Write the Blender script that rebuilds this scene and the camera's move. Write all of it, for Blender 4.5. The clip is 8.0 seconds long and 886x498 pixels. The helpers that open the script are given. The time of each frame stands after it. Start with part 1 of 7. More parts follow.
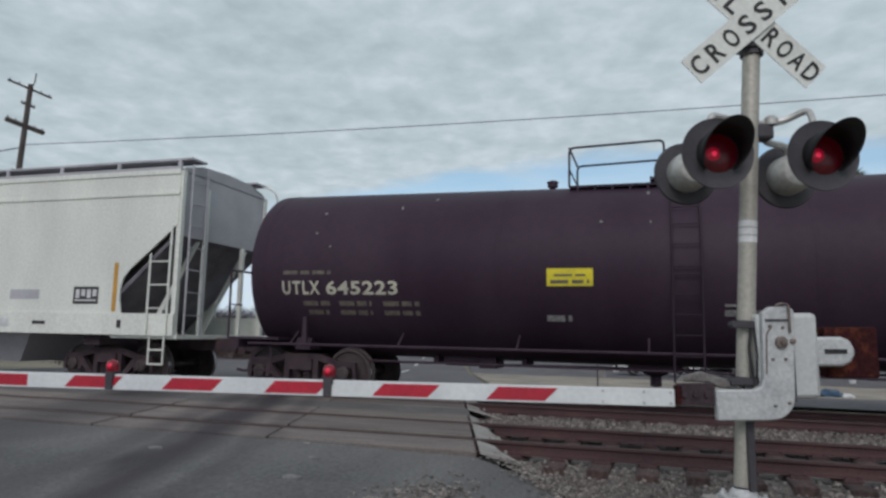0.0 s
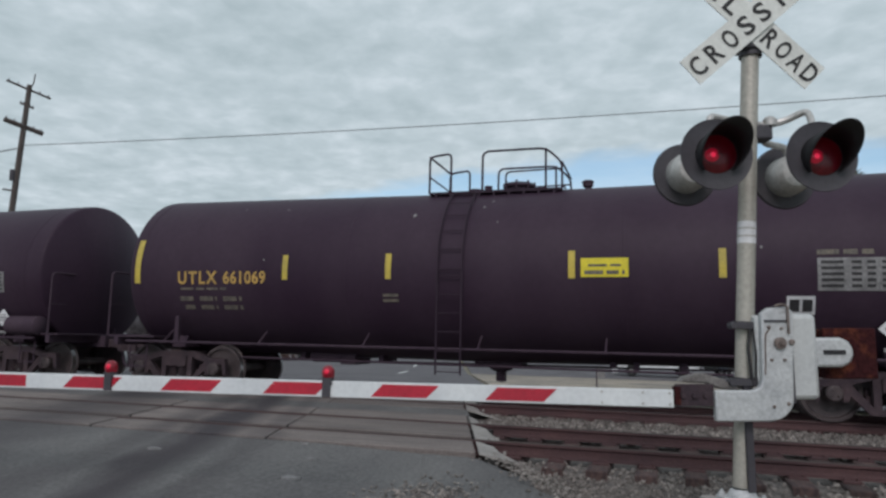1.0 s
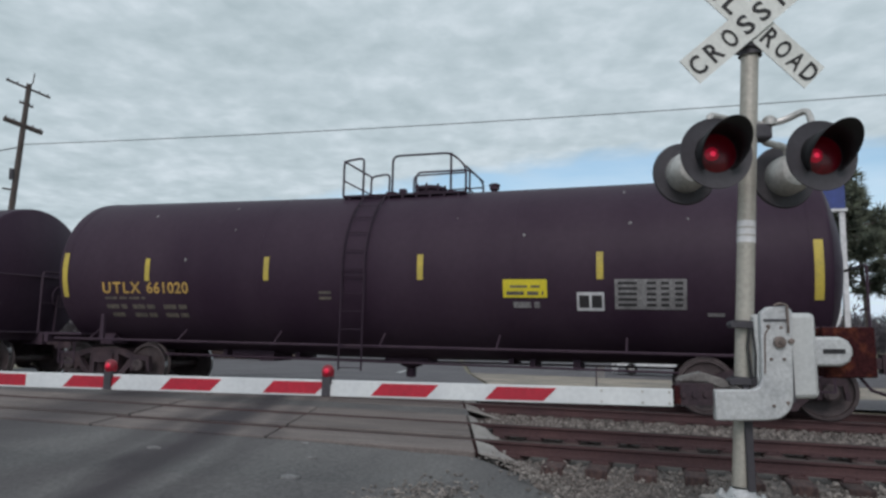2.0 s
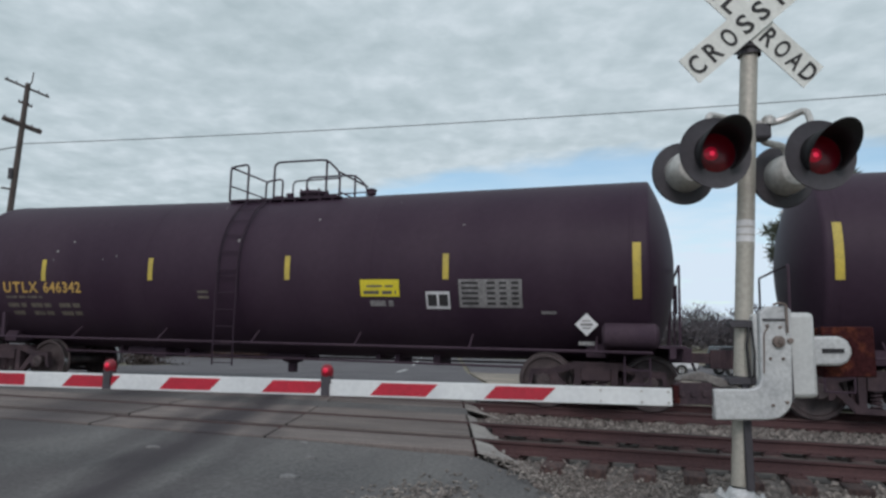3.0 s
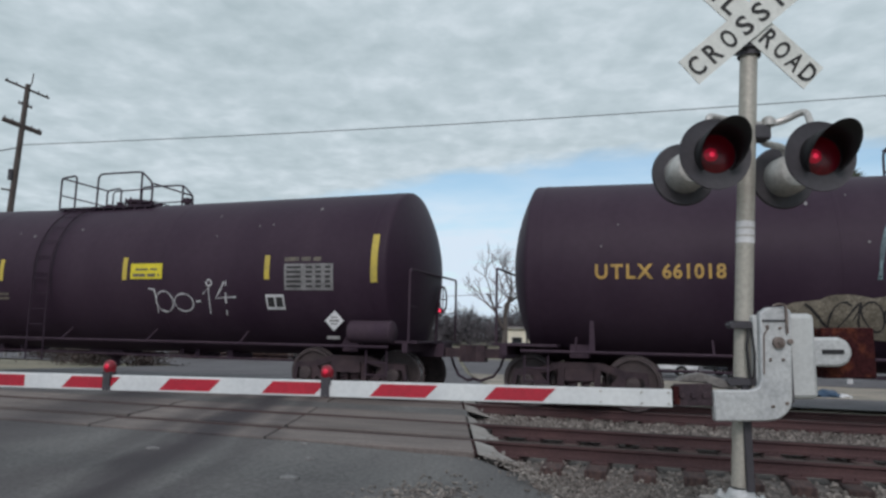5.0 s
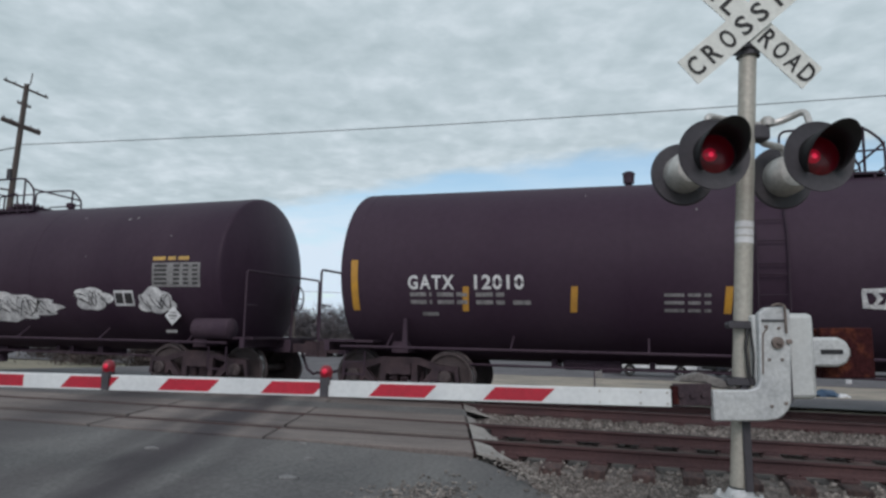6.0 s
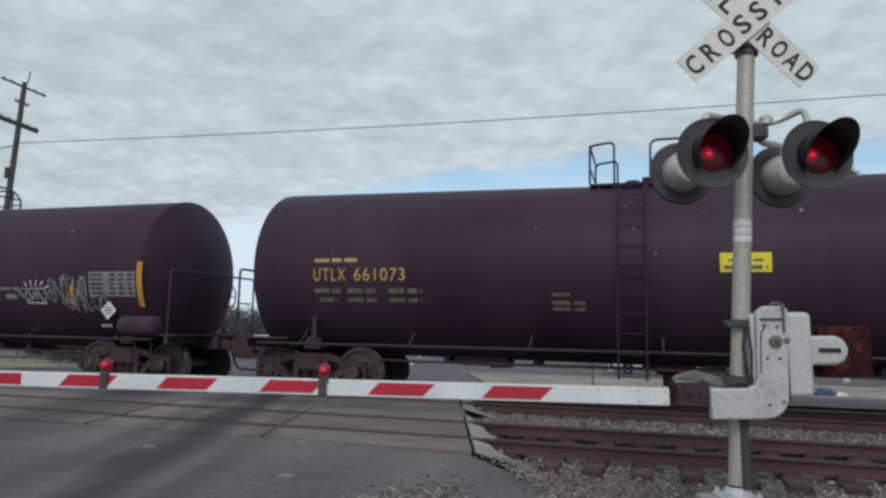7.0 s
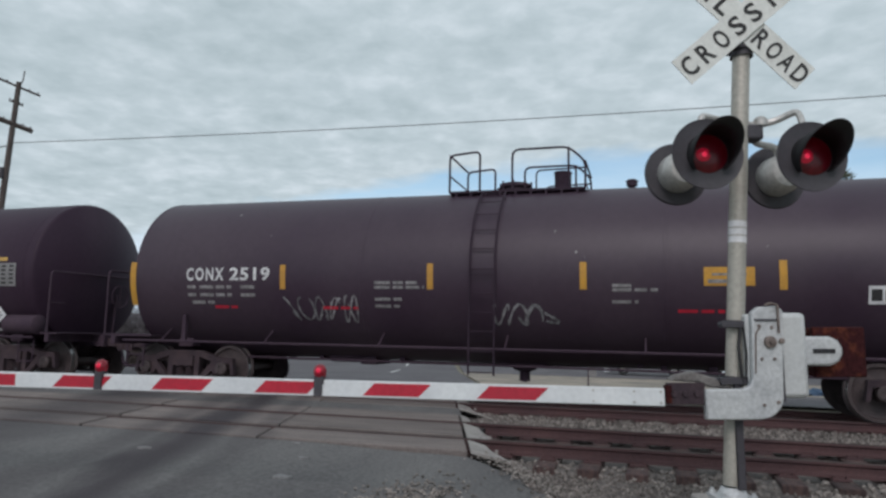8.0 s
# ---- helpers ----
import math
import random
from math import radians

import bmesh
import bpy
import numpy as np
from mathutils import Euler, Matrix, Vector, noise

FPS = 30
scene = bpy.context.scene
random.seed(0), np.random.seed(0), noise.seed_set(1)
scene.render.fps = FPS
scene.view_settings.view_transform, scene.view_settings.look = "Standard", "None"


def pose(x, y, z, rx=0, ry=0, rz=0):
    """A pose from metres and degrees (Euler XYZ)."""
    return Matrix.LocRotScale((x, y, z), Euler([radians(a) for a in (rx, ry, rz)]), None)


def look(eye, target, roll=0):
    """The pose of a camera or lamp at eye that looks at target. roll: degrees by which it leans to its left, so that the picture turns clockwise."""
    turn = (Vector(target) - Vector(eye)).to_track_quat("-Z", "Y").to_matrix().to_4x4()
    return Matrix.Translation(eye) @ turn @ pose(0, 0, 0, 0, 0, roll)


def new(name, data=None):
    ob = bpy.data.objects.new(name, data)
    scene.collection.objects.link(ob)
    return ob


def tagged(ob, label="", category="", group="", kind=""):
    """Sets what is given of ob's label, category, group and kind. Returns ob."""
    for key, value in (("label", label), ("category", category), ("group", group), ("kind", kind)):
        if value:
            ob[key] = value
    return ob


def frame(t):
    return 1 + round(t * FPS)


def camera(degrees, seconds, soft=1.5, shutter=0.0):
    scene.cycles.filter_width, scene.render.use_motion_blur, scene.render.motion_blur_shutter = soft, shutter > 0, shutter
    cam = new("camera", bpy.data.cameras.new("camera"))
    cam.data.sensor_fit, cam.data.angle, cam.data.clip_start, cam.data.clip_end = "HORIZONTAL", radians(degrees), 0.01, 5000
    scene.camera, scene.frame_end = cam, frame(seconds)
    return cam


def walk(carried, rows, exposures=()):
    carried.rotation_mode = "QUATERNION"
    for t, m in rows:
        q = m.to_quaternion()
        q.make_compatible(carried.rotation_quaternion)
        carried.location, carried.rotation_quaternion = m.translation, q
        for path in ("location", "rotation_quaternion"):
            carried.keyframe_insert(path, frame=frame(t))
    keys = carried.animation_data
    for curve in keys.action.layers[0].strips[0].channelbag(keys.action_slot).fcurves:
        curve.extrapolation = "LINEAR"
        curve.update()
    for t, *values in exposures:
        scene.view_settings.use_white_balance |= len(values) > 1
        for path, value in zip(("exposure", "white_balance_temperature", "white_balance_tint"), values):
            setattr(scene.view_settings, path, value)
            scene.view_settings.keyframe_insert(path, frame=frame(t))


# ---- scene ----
# A freight train of tank cars passes a level crossing; z = 0 is the top of the rails, the tracks run along x.
EYE = (0.0, 0.0, 1.2)
LEANING = pose(0.0227, 0.0111, 0.0003, 0.532, -1.082, -0.152)   # how far posts beside the road are out of plumb
LENS_PX = 1215.0
cam = camera(2 * math.degrees(math.atan(784 / LENS_PX)), 8.0, soft=2.7)


def stand(yaw, pitch):
    """The camera, turned yaw degrees to the left of the tracks' normal and pitch degrees up."""
    a, b = radians(yaw), radians(pitch)
    way = Vector((-math.sin(a) * math.cos(b), math.cos(a) * math.cos(b), math.sin(b)))
    return look(EYE, Vector(EYE) + way, 1.2)


walk(cam, [(0.0, stand(17.20, 7.19)), (0.5, stand(17.12, 7.26)), (1.0, stand(17.12, 7.26)), (1.5, stand(17.12, 7.23)),
           (3.0, stand(17.03, 7.15)), (3.5, stand(17.03, 7.15)), (4.0, stand(17.05, 7.19)), (4.5, stand(17.05, 7.23)),
           (6.0, stand(16.95, 7.23)), (6.5, stand(16.93, 7.16)), (7.0, stand(16.82, 7.12)), (7.5, stand(16.74, 7.14)),
           (7.8, stand(16.60, 7.16)), (8.0, stand(16.46, 7.18))],
     exposures=((0.0, -0.10, 6320.0, 20.0), (1.0, -0.03, 6320.0, 20.0), (3.0, 0.0, 6320.0, 20.0), (8.0, 0.0, 6320.0, 20.0)))

# ---- light: a bright overcast sky with a gap of blue low down, a weak wide sun behind the camera ----
SUN_EL, SUN_AZ = 38.0, 172.0


def make_world():
    w = bpy.data.worlds.new("sky")
    scene.world = w
    w.use_nodes = True
    nt = w.node_tree
    nt.nodes.clear()
    N, L = nt.nodes.new, nt.links.new

    def math_node(op, a, b=None, clamp=False):
        n = N("ShaderNodeMath")
        n.operation, n.use_clamp = op, clamp
        for k, v in enumerate((a, b)):
            if v is None:
                continue
            if isinstance(v, (int, float)):
                n.inputs[k].default_value = v
            else:
                L(v, n.inputs[k])
        return n.outputs[0]

    def ramp(fac, stops):
        n = N("ShaderNodeValToRGB")
        els = n.color_ramp.elements
        while len(els) < len(stops):
            els.new(0.5)
        for e, (p, c) in zip(els, stops):
            e.position, e.color = p, (*c, 1)
        L(fac, n.inputs[0])
        return n.outputs[0]

    def mix(fac, a, b):
        n = N("ShaderNodeMix")
        n.data_type = "RGBA"
        L(fac, n.inputs[0])
        for k, v in ((6, a), (7, b)):
            if isinstance(v, tuple):
                n.inputs[k].default_value = (*v, 1)
            else:
                L(v, n.inputs[k])
        return n.outputs[2]

    tc = N("ShaderNodeTexCoord")
    sep = N("ShaderNodeSeparateXYZ")
    L(tc.outputs["Generated"], sep.inputs[0])
    x, y, z = sep.outputs
    up = math_node("MAXIMUM", z, 0.02)
    comb = N("ShaderNodeCombineXYZ")
    den = math_node("ADD", up, 0.10)
    L(math_node("DIVIDE", x, den), comb.inputs[0])
    L(math_node("DIVIDE", y, den), comb.inputs[1])

    def noise_tex(scale, detail, rough, dist=0.0, stretch=(1, 1, 1)):
        mp = N("ShaderNodeMapping")
        mp.inputs["Scale"].default_value = stretch
        mp.inputs["Rotation"].default_value = (0, 0, 1.2)
        L(comb.outputs[0], mp.inputs[0])
        n = N("ShaderNodeTexNoise")
        n.inputs["Scale"].default_value, n.inputs["Detail"].default_value = scale, detail
        n.inputs["Roughness"].default_value, n.inputs["Distortion"].default_value = rough, dist
        L(mp.outputs[0], n.inputs["Vector"])
        return n.outputs[0]

    big, fine, ripple = noise_tex(0.8, 3, 0.5), noise_tex(2.6, 5, 0.55, 0.1, (0.85, 1.2, 1)), noise_tex(8.5, 4, 0.55, 0.2, (1, 1, 1))
    shade = math_node("ADD", math_node("ADD", math_node("MULTIPLY", big, 0.22), math_node("MULTIPLY", fine, 0.36)), math_node("MULTIPLY", ripple, 0.42))
    cloud = ramp(shade, ((0.36, (0.41, 0.52, 0.52)), (0.50, (0.50, 0.615, 0.615)), (0.62, (0.61, 0.725, 0.725))))
    # the deck ends in a ragged edge some 14 degrees up, lower towards the left
    side = math_node("MULTIPLY", math_node("MULTIPLY", x, x), -0.286)
    slope = math_node("ADD", math_node("MULTIPLY", x, 0.020), math_node("MULTIPLY", y, 0.0095))
    edge = math_node("ADD", math_node("SUBTRACT", math_node("SUBTRACT", z, side), slope), math_node("MULTIPLY", math_node("SUBTRACT", fine, 0.5), 0.06))
    deck = N("ShaderNodeMapRange")
    deck.inputs["From Min"].default_value, deck.inputs["From Max"].default_value = 0.238, 0.262
    L(edge, deck.inputs["Value"])
    low = N("ShaderNodeMapRange")
    low.inputs["From Min"].default_value, low.inputs["From Max"].default_value = 0.235, 0.10
    L(math_node("ADD", z, math_node("MULTIPLY", math_node("SUBTRACT", big, 0.5), 0.10)), low.inputs["Value"])
    air = N("ShaderNodeTexSky")
    air.sky_type, air.sun_disc = "NISHITA", False
    air.sun_elevation, air.sun_rotation = radians(SUN_EL), radians(SUN_AZ)
    gain = N("ShaderNodeVectorMath")
    gain.operation = "MULTIPLY"
    L(air.outputs[0], gain.inputs[0])
    gain.inputs[1].default_value = (0.118, 0.138, 0.122)
    wisp = math_node("MULTIPLY", math_node("SUBTRACT", fine, 0.46), 2.2)
    veil = math_node("ADD", math_node("ADD", math_node("MULTIPLY", low.outputs[0], 0.80), 0.22), math_node("MULTIPLY", wisp, math_node("ADD", low.outputs[0], 0.25)), True)
    haze = mix(veil, gain.outputs[0], (0.66, 0.81, 0.86))
    sky = mix(deck.outputs[0], haze, cloud)
    bg = N("ShaderNodeBackground")
    L(sky, bg.inputs[0])
    bg.inputs[1].default_value = 1.0
    out = N("ShaderNodeOutputWorld")
    L(bg.outputs[0], out.inputs[0])


make_world()
sun = new("sun", bpy.data.lights.new("sun", "SUN"))
sun.data.energy, sun.data.angle, sun.data.color = 1.25, radians(25), (1.0, 0.96, 0.9)
a, e = radians(SUN_AZ), radians(SUN_EL)
sun.matrix_world = look((0, 0, 40), Vector((0, 0, 40)) - Vector((math.sin(a) * math.cos(e), math.cos(a) * math.cos(e), math.sin(e))))
scene.view_settings.exposure = 0.0


# ---- materials ----
def mat(name, c1, c2=None, scale=2.0, rough=0.7, metal=0.0, bump=0.0, bscale=30.0, streak=(1, 1, 1), fine=0.25, emit=None, spec=0.5, lo=0.35, hi=0.65):
    """A surface that varies between two colours in large patches, with fine grain and relief."""
    m = bpy.data.materials.new(name)
    m.use_nodes = True
    nt = m.node_tree
    N, L = nt.nodes.new, nt.links.new
    b = nt.nodes["Principled BSDF"]
    c2 = c2 or tuple(v * 0.75 for v in c1)
    tc = N("ShaderNodeTexCoord")
    mp = N("ShaderNodeMapping")
    mp.inputs["Scale"].default_value = streak
    L(tc.outputs["Object"], mp.inputs[0])
    n1, n2 = N("ShaderNodeTexNoise"), N("ShaderNodeTexNoise")
    n1.inputs["Scale"].default_value, n1.inputs["Detail"].default_value = scale, 5
    n2.inputs["Scale"].default_value, n2.inputs["Detail"].default_value = bscale, 3
    L(mp.outputs[0], n1.inputs["Vector"])
    L(tc.outputs["Object"], n2.inputs["Vector"])
    r = N("ShaderNodeMapRange")
    r.inputs["From Min"].default_value, r.inputs["From Max"].default_value = lo, hi
    L(n1.outputs[0], r.inputs["Value"])
    mx = N("ShaderNodeMix")
    mx.data_type = "RGBA"
    mx.inputs[6].default_value, mx.inputs[7].default_value = (*c1, 1), (*c2, 1)
    L(r.outputs[0], mx.inputs[0])
    g = N("ShaderNodeMapRange")
    g.inputs["To Min"].default_value, g.inputs["To Max"].default_value = 1 - fine, 1 + fine
    g.inputs["From Min"].default_value, g.inputs["From Max"].default_value = 0.3, 0.7
    L(n2.outputs[0], g.inputs["Value"])
    sc = N("ShaderNodeVectorMath")
    sc.operation = "SCALE"
    L(mx.outputs[2], sc.inputs[0])
    L(g.outputs[0], sc.inputs["Scale"])
    L(sc.outputs[0], b.inputs["Base Color"])
    b.inputs["Metallic"].default_value, b.inputs["Specular IOR Level"].default_value = metal, spec
    rr = N("ShaderNodeMapRange")
    rr.inputs["To Min"].default_value, rr.inputs["To Max"].default_value = max(rough - 0.08, 0.02), min(rough + 0.08, 1)
    L(n1.outputs[0], rr.inputs["Value"])
    L(rr.outputs[0], b.inputs["Roughness"])
    if bump:
        bp = N("ShaderNodeBump")
        bp.inputs["Strength"].default_value, bp.inputs["Distance"].default_value = bump, 0.02
        L(n2.outputs[0], bp.inputs["Height"])
        L(bp.outputs[0], b.inputs["Normal"])
    if emit:
        b.inputs["Emission Color"].default_value, b.inputs["Emission Strength"].default_value = (*emit[0], 1), emit[1]
    return m


def random_tint(m, low=0.7, high=1.25, island=False):
    """Lets alike pieces differ in brightness."""
    nt = m.node_tree
    N, L = nt.nodes.new, nt.links.new
    b = nt.nodes["Principled BSDF"]
    old = b.inputs["Base Color"].links[0].from_socket
    src = N("ShaderNodeNewGeometry").outputs["Random Per Island"] if island else N("ShaderNodeObjectInfo").outputs["Random"]
    r = N("ShaderNodeMapRange")
    r.inputs["To Min"].default_value, r.inputs["To Max"].default_value = low, high
    L(src, r.inputs["Value"])
    sc = N("ShaderNodeVectorMath")
    sc.operation = "SCALE"
    L(old, sc.inputs[0])
    L(r.outputs[0], sc.inputs["Scale"])
    L(sc.outputs[0], b.inputs["Base Color"])
    return m


TANK_BLACK = mat("tank_black", (0.0345, 0.0192, 0.0332), (0.048, 0.0300, 0.0450), 0.8, 0.52, bump=0.02, bscale=9, streak=(1, 1, 0.25), fine=0.07, spec=0.14)
TANK_OLD = mat("tank_worn_black", (0.041, 0.024, 0.039), (0.054, 0.036, 0.050), 0.7, 0.45, bump=0.02, bscale=9, streak=(1, 1, 0.25), fine=0.07, spec=0.36)
TANK_BROWN = mat("tank_dull_black", (0.041, 0.0235, 0.039), (0.051, 0.0325, 0.048), 0.6, 0.6, bump=0.02, bscale=9, streak=(1, 1, 0.3), fine=0.07, spec=0.12)
LADDER_BLACK = mat("ladder_black", (0.030, 0.018, 0.029), (0.040, 0.025, 0.037), 3, 0.7, bump=0.1, bscale=40, spec=0.2)
FRAME_BLACK = mat("frame_black", (0.046, 0.028, 0.043), (0.060, 0.039, 0.053), 3, 0.8, bump=0.1, bscale=40, spec=0.25)
TRUCK_GRIME = mat("truck_grime", (0.066, 0.041, 0.046), (0.038, 0.024, 0.031), 4, 0.85, bump=0.2, bscale=40)
WHEEL_STEEL = mat("wheel_steel", (0.085, 0.064, 0.064), (0.055, 0.041, 0.043), 5, 0.6, 0.2, bump=0.1, bscale=40)
TREAD_STEEL = mat("tread_steel", (0.34, 0.33, 0.33), None, 8, 0.3, 0.9)
YELLOW = mat("marker_yellow", (0.55, 0.42, 0.06), (0.42, 0.33, 0.07), 4, 0.6, fine=0.12)
ORANGE = mat("marker_orange", (0.55, 0.28, 0.03), (0.45, 0.23, 0.04), 4, 0.6, fine=0.12)
SIGN_YELLOW = mat("sign_yellow", (0.72, 0.60, 0.02), (0.62, 0.52, 0.03), 4, 0.6, fine=0.1)
SIGN_OLIVE = mat("sign_faded_olive", (0.30, 0.27, 0.09), (0.22, 0.20, 0.08), 4, 0.7, fine=0.15)
LETTER_YELLOW = mat("lettering_yellow", (0.54, 0.33, 0.08), (0.38, 0.24, 0.07), 3, 0.6, fine=0.2)
LETTER_CREAM = mat("lettering_cream", (0.55, 0.53, 0.42), (0.42, 0.40, 0.33), 3, 0.6, fine=0.2)
LETTER_WHITE = mat("lettering_white", (0.68, 0.68, 0.68), (0.5, 0.5, 0.5), 3, 0.6, fine=0.2)
LETTER_DIM = mat("lettering_dim", (0.16, 0.135, 0.105), (0.09, 0.08, 0.07), 9, 0.7, fine=0.4)
LETTER_GREY = mat("lettering_grey", (0.26, 0.25, 0.25), (0.16, 0.155, 0.155), 9, 0.7, fine=0.4)
PLACARD_GREY = mat("placard_grey", (0.24, 0.235, 0.235), (0.17, 0.165, 0.165), 5, 0.7, fine=0.3)
PLACARD_WHITE = mat("placard_white", (0.66, 0.66, 0.67), (0.5, 0.5, 0.51), 4, 0.6, fine=0.1)
MARK_DARK = mat("print_dark", (0.03, 0.028, 0.03), None, 5, 0.7)
SPRAY_PALE = mat("spray_pale_grey", (0.72, 0.72, 0.72), (0.42, 0.42, 0.43), 5, 0.7, fine=0.3)
SPRAY_FAINT = mat("spray_faint_grey", (0.27, 0.265, 0.27), (0.10, 0.10, 0.105), 5, 0.75, fine=0.4)
SPRAY_TEAL = mat("spray_teal", (0.15, 0.23, 0.25), (0.08, 0.11, 0.125), 6, 0.75, fine=0.4)
SPRAY_TAN = mat("spray_tan", (0.26, 0.23, 0.18), (0.15, 0.13, 0.10), 5, 0.75, fine=0.4)
HOPPER_WHITE = mat("hopper_white", (0.74, 0.75, 0.69), (0.62, 0.63, 0.59), 0.9, 0.65, bump=0.05, bscale=20, streak=(1, 1, 0.3), fine=0.1)
HOPPER_GREY = mat("hopper_grey", (0.44, 0.43, 0.46), (0.36, 0.355, 0.38), 1.2, 0.7, fine=0.12)
# darker than the hopper's grey: shade under the car's ends put into the colour
HOPPER_SHADE = mat("hopper_recess_shade", (0.17, 0.155, 0.175), (0.10, 0.09, 0.105), 1.6, 0.8, fine=0.2)
RAIL_RUST = mat("rail_rust", (0.08757, 0.04173, 0.04158), (0.05975, 0.03084, 0.03366), 3, 0.8, 0.1, bump=0.2, bscale=60, streak=(0.4, 1, 1))
RAIL_HEAD = mat("rail_head", (0.060, 0.040, 0.037), (0.040, 0.027, 0.026), 3, 0.6, 0.2)
TIE_WOOD = random_tint(mat("tie_wood", (0.088, 0.052, 0.046), (0.045, 0.029, 0.029), 5, 0.9, bump=0.5, bscale=30, streak=(3, 0.6, 1)), 0.7, 1.3)
BALLAST = mat("ballast", (0.16, 0.140, 0.128), (0.085, 0.073, 0.070), 9, 0.95, bump=1.0, bscale=45, fine=0.5)
STONE = random_tint(mat("ballast_stone", (0.27, 0.240, 0.218), (0.145, 0.126, 0.116), 5, 0.95, bump=0.3, bscale=40), 0.45, 1.35, island=True)
ASPHALT = mat("asphalt", (0.1173, 0.1086, 0.116), (0.08976, 0.08148, 0.088), 0.7, 0.9, bump=0.5, bscale=120, streak=(1, 0.35, 1), fine=0.25)
LENS_GLOW = mat("lens_glow", (0.3, 0.01, 0.03), None, 12, 0.3, emit=((1.0, 0.015, 0.06), 0.12))
BOLT_GREY = mat("bolt_brown_grey", (0.22, 0.18, 0.16), (0.13, 0.10, 0.09), 8, 0.7, 0.2)
ASPHALT_DARK = mat("asphalt_dark", (0.045, 0.040, 0.044), (0.06, 0.054, 0.058), 1.2, 0.85, bump=0.5, bscale=120, fine=0.25)
PANEL = random_tint(mat("crossing_panel", (0.215, 0.182, 0.168), (0.145, 0.123, 0.116), 1.5, 0.9, bump=0.4, bscale=60, streak=(0.5, 2, 1)), 0.85, 1.12)
RUBBER = mat("flangeway_rubber", (0.028, 0.024, 0.024), None, 4, 0.8)
CONCRETE = mat("concrete", (0.36, 0.34, 0.32), (0.27, 0.25, 0.235), 3, 0.9, bump=0.4, bscale=60)
EARTH = mat("earth_and_dry_grass", (0.22, 0.185, 0.135), (0.145, 0.135, 0.09), 0.25, 0.95, bump=0.6, bscale=8, fine=0.3)
LINE_WHITE = mat("road_paint", (0.60, 0.60, 0.58), (0.45, 0.45, 0.44), 4, 0.8)
GATE_WHITE = mat("gate_white", (0.72, 0.74, 0.74), (0.62, 0.64, 0.65), 2.5, 0.5, fine=0.06)
GATE_RED = mat("gate_red", (0.50, 0.018, 0.040), (0.40, 0.016, 0.035), 3, 0.45, fine=0.1)
POLE_GREY = mat("galvanised_pole", (0.44, 0.415, 0.365), (0.34, 0.32, 0.28), 3, 0.55, 0.35, bump=0.05, bscale=30, streak=(1, 1, 0.4), fine=0.12)
BRACKET_GREY = mat("bracket_grey", (0.21, 0.195, 0.185), (0.13, 0.118, 0.112), 6, 0.7, 0.2, bump=0.15, bscale=40)
CAST_GREY = mat("aluminium_casting", (0.52, 0.53, 0.53), (0.42, 0.43, 0.44), 4, 0.6, 0.25, bump=0.12, bscale=40, fine=0.15)
BOX_GREY = mat("painted_box", (0.55, 0.56, 0.55), (0.47, 0.48, 0.48), 2.5, 0.5, 0.1, fine=0.08)
RUST = mat("rust_red", (0.036, 0.009, 0.010), (0.12, 0.035, 0.018), 7, 0.85, bump=0.3, bscale=40, fine=0.4, spec=0.12, lo=0.48, hi=0.72)
SIGNAL_BLACK = mat("signal_black", (0.0408, 0.0376, 0.045), (0.0561, 0.0517, 0.06), 3, 0.6, fine=0.12)
HOOD_BLACK = mat("hood_black", (0.018, 0.017, 0.020), None, 3, 0.6)
LAMP_GREY = mat("lamp_housing", (0.52, 0.51, 0.49), (0.40, 0.39, 0.37), 3, 0.45, 0.4, fine=0.15)
LENS_RED = mat("lens_red", (0.085, 0.003, 0.009), (0.05, 0.002, 0.006), 12, 0.3, emit=((1.0, 0.01, 0.05), 0.010), fine=0.3)
LENS_CORE = mat("lens_core", (0.5, 0.02, 0.04), None, 12, 0.3, emit=((1.0, 0.03, 0.09), 0.55))
LENS_LIT = mat("lens_lit", (0.5, 0.02, 0.05), None, 12, 0.3, emit=((1.0, 0.02, 0.07), 0.35))
BUCK_WHITE = mat("sign_sheeting", (0.70, 0.71, 0.67), (0.60, 0.61, 0.57), 3, 0.5, fine=0.08)
SIGN_BLACK = mat("sign_lettering", (0.020, 0.019, 0.019), None, 5, 0.6)
WOOD_POLE = mat("weathered_pole", (0.105, 0.085, 0.078), (0.07, 0.057, 0.053), 3, 0.9, bump=0.4, bscale=25, streak=(3, 3, 0.3))
CABLE = mat("cable", (0.14, 0.14, 0.15), None, 3, 0.7)
BARK = mat("bark", (0.12, 0.10, 0.092), (0.08, 0.068, 0.062), 4, 0.95, bump=0.4, bscale=20, streak=(2, 2, 0.4))
TWIG = mat("twigs", (0.24, 0.215, 0.215), (0.17, 0.15, 0.155), 2, 0.95)
NEEDLE = random_tint(mat("pine_needles", (0.085, 0.095, 0.062), (0.055, 0.066, 0.045), 1.2, 0.9), 0.6, 1.4, island=True)
WOODS = random_tint(mat("bare_woods", (0.150, 0.135, 0.145), (0.105, 0.097, 0.108), 0.5, 0.95), 0.7, 1.3, island=True)
GLASS_DARK = mat("car_glass", (0.02, 0.022, 0.025), None, 3, 0.12)
TYRE = mat("tyre", (0.02, 0.02, 0.02), None, 4, 0.85)
CHROME = mat("chrome", (0.6, 0.6, 0.6), None, 4, 0.2, 0.9)
WALL_CREAM = mat("cream_wall", (0.74, 0.69, 0.56), (0.64, 0.60, 0.50), 0.6, 0.85)
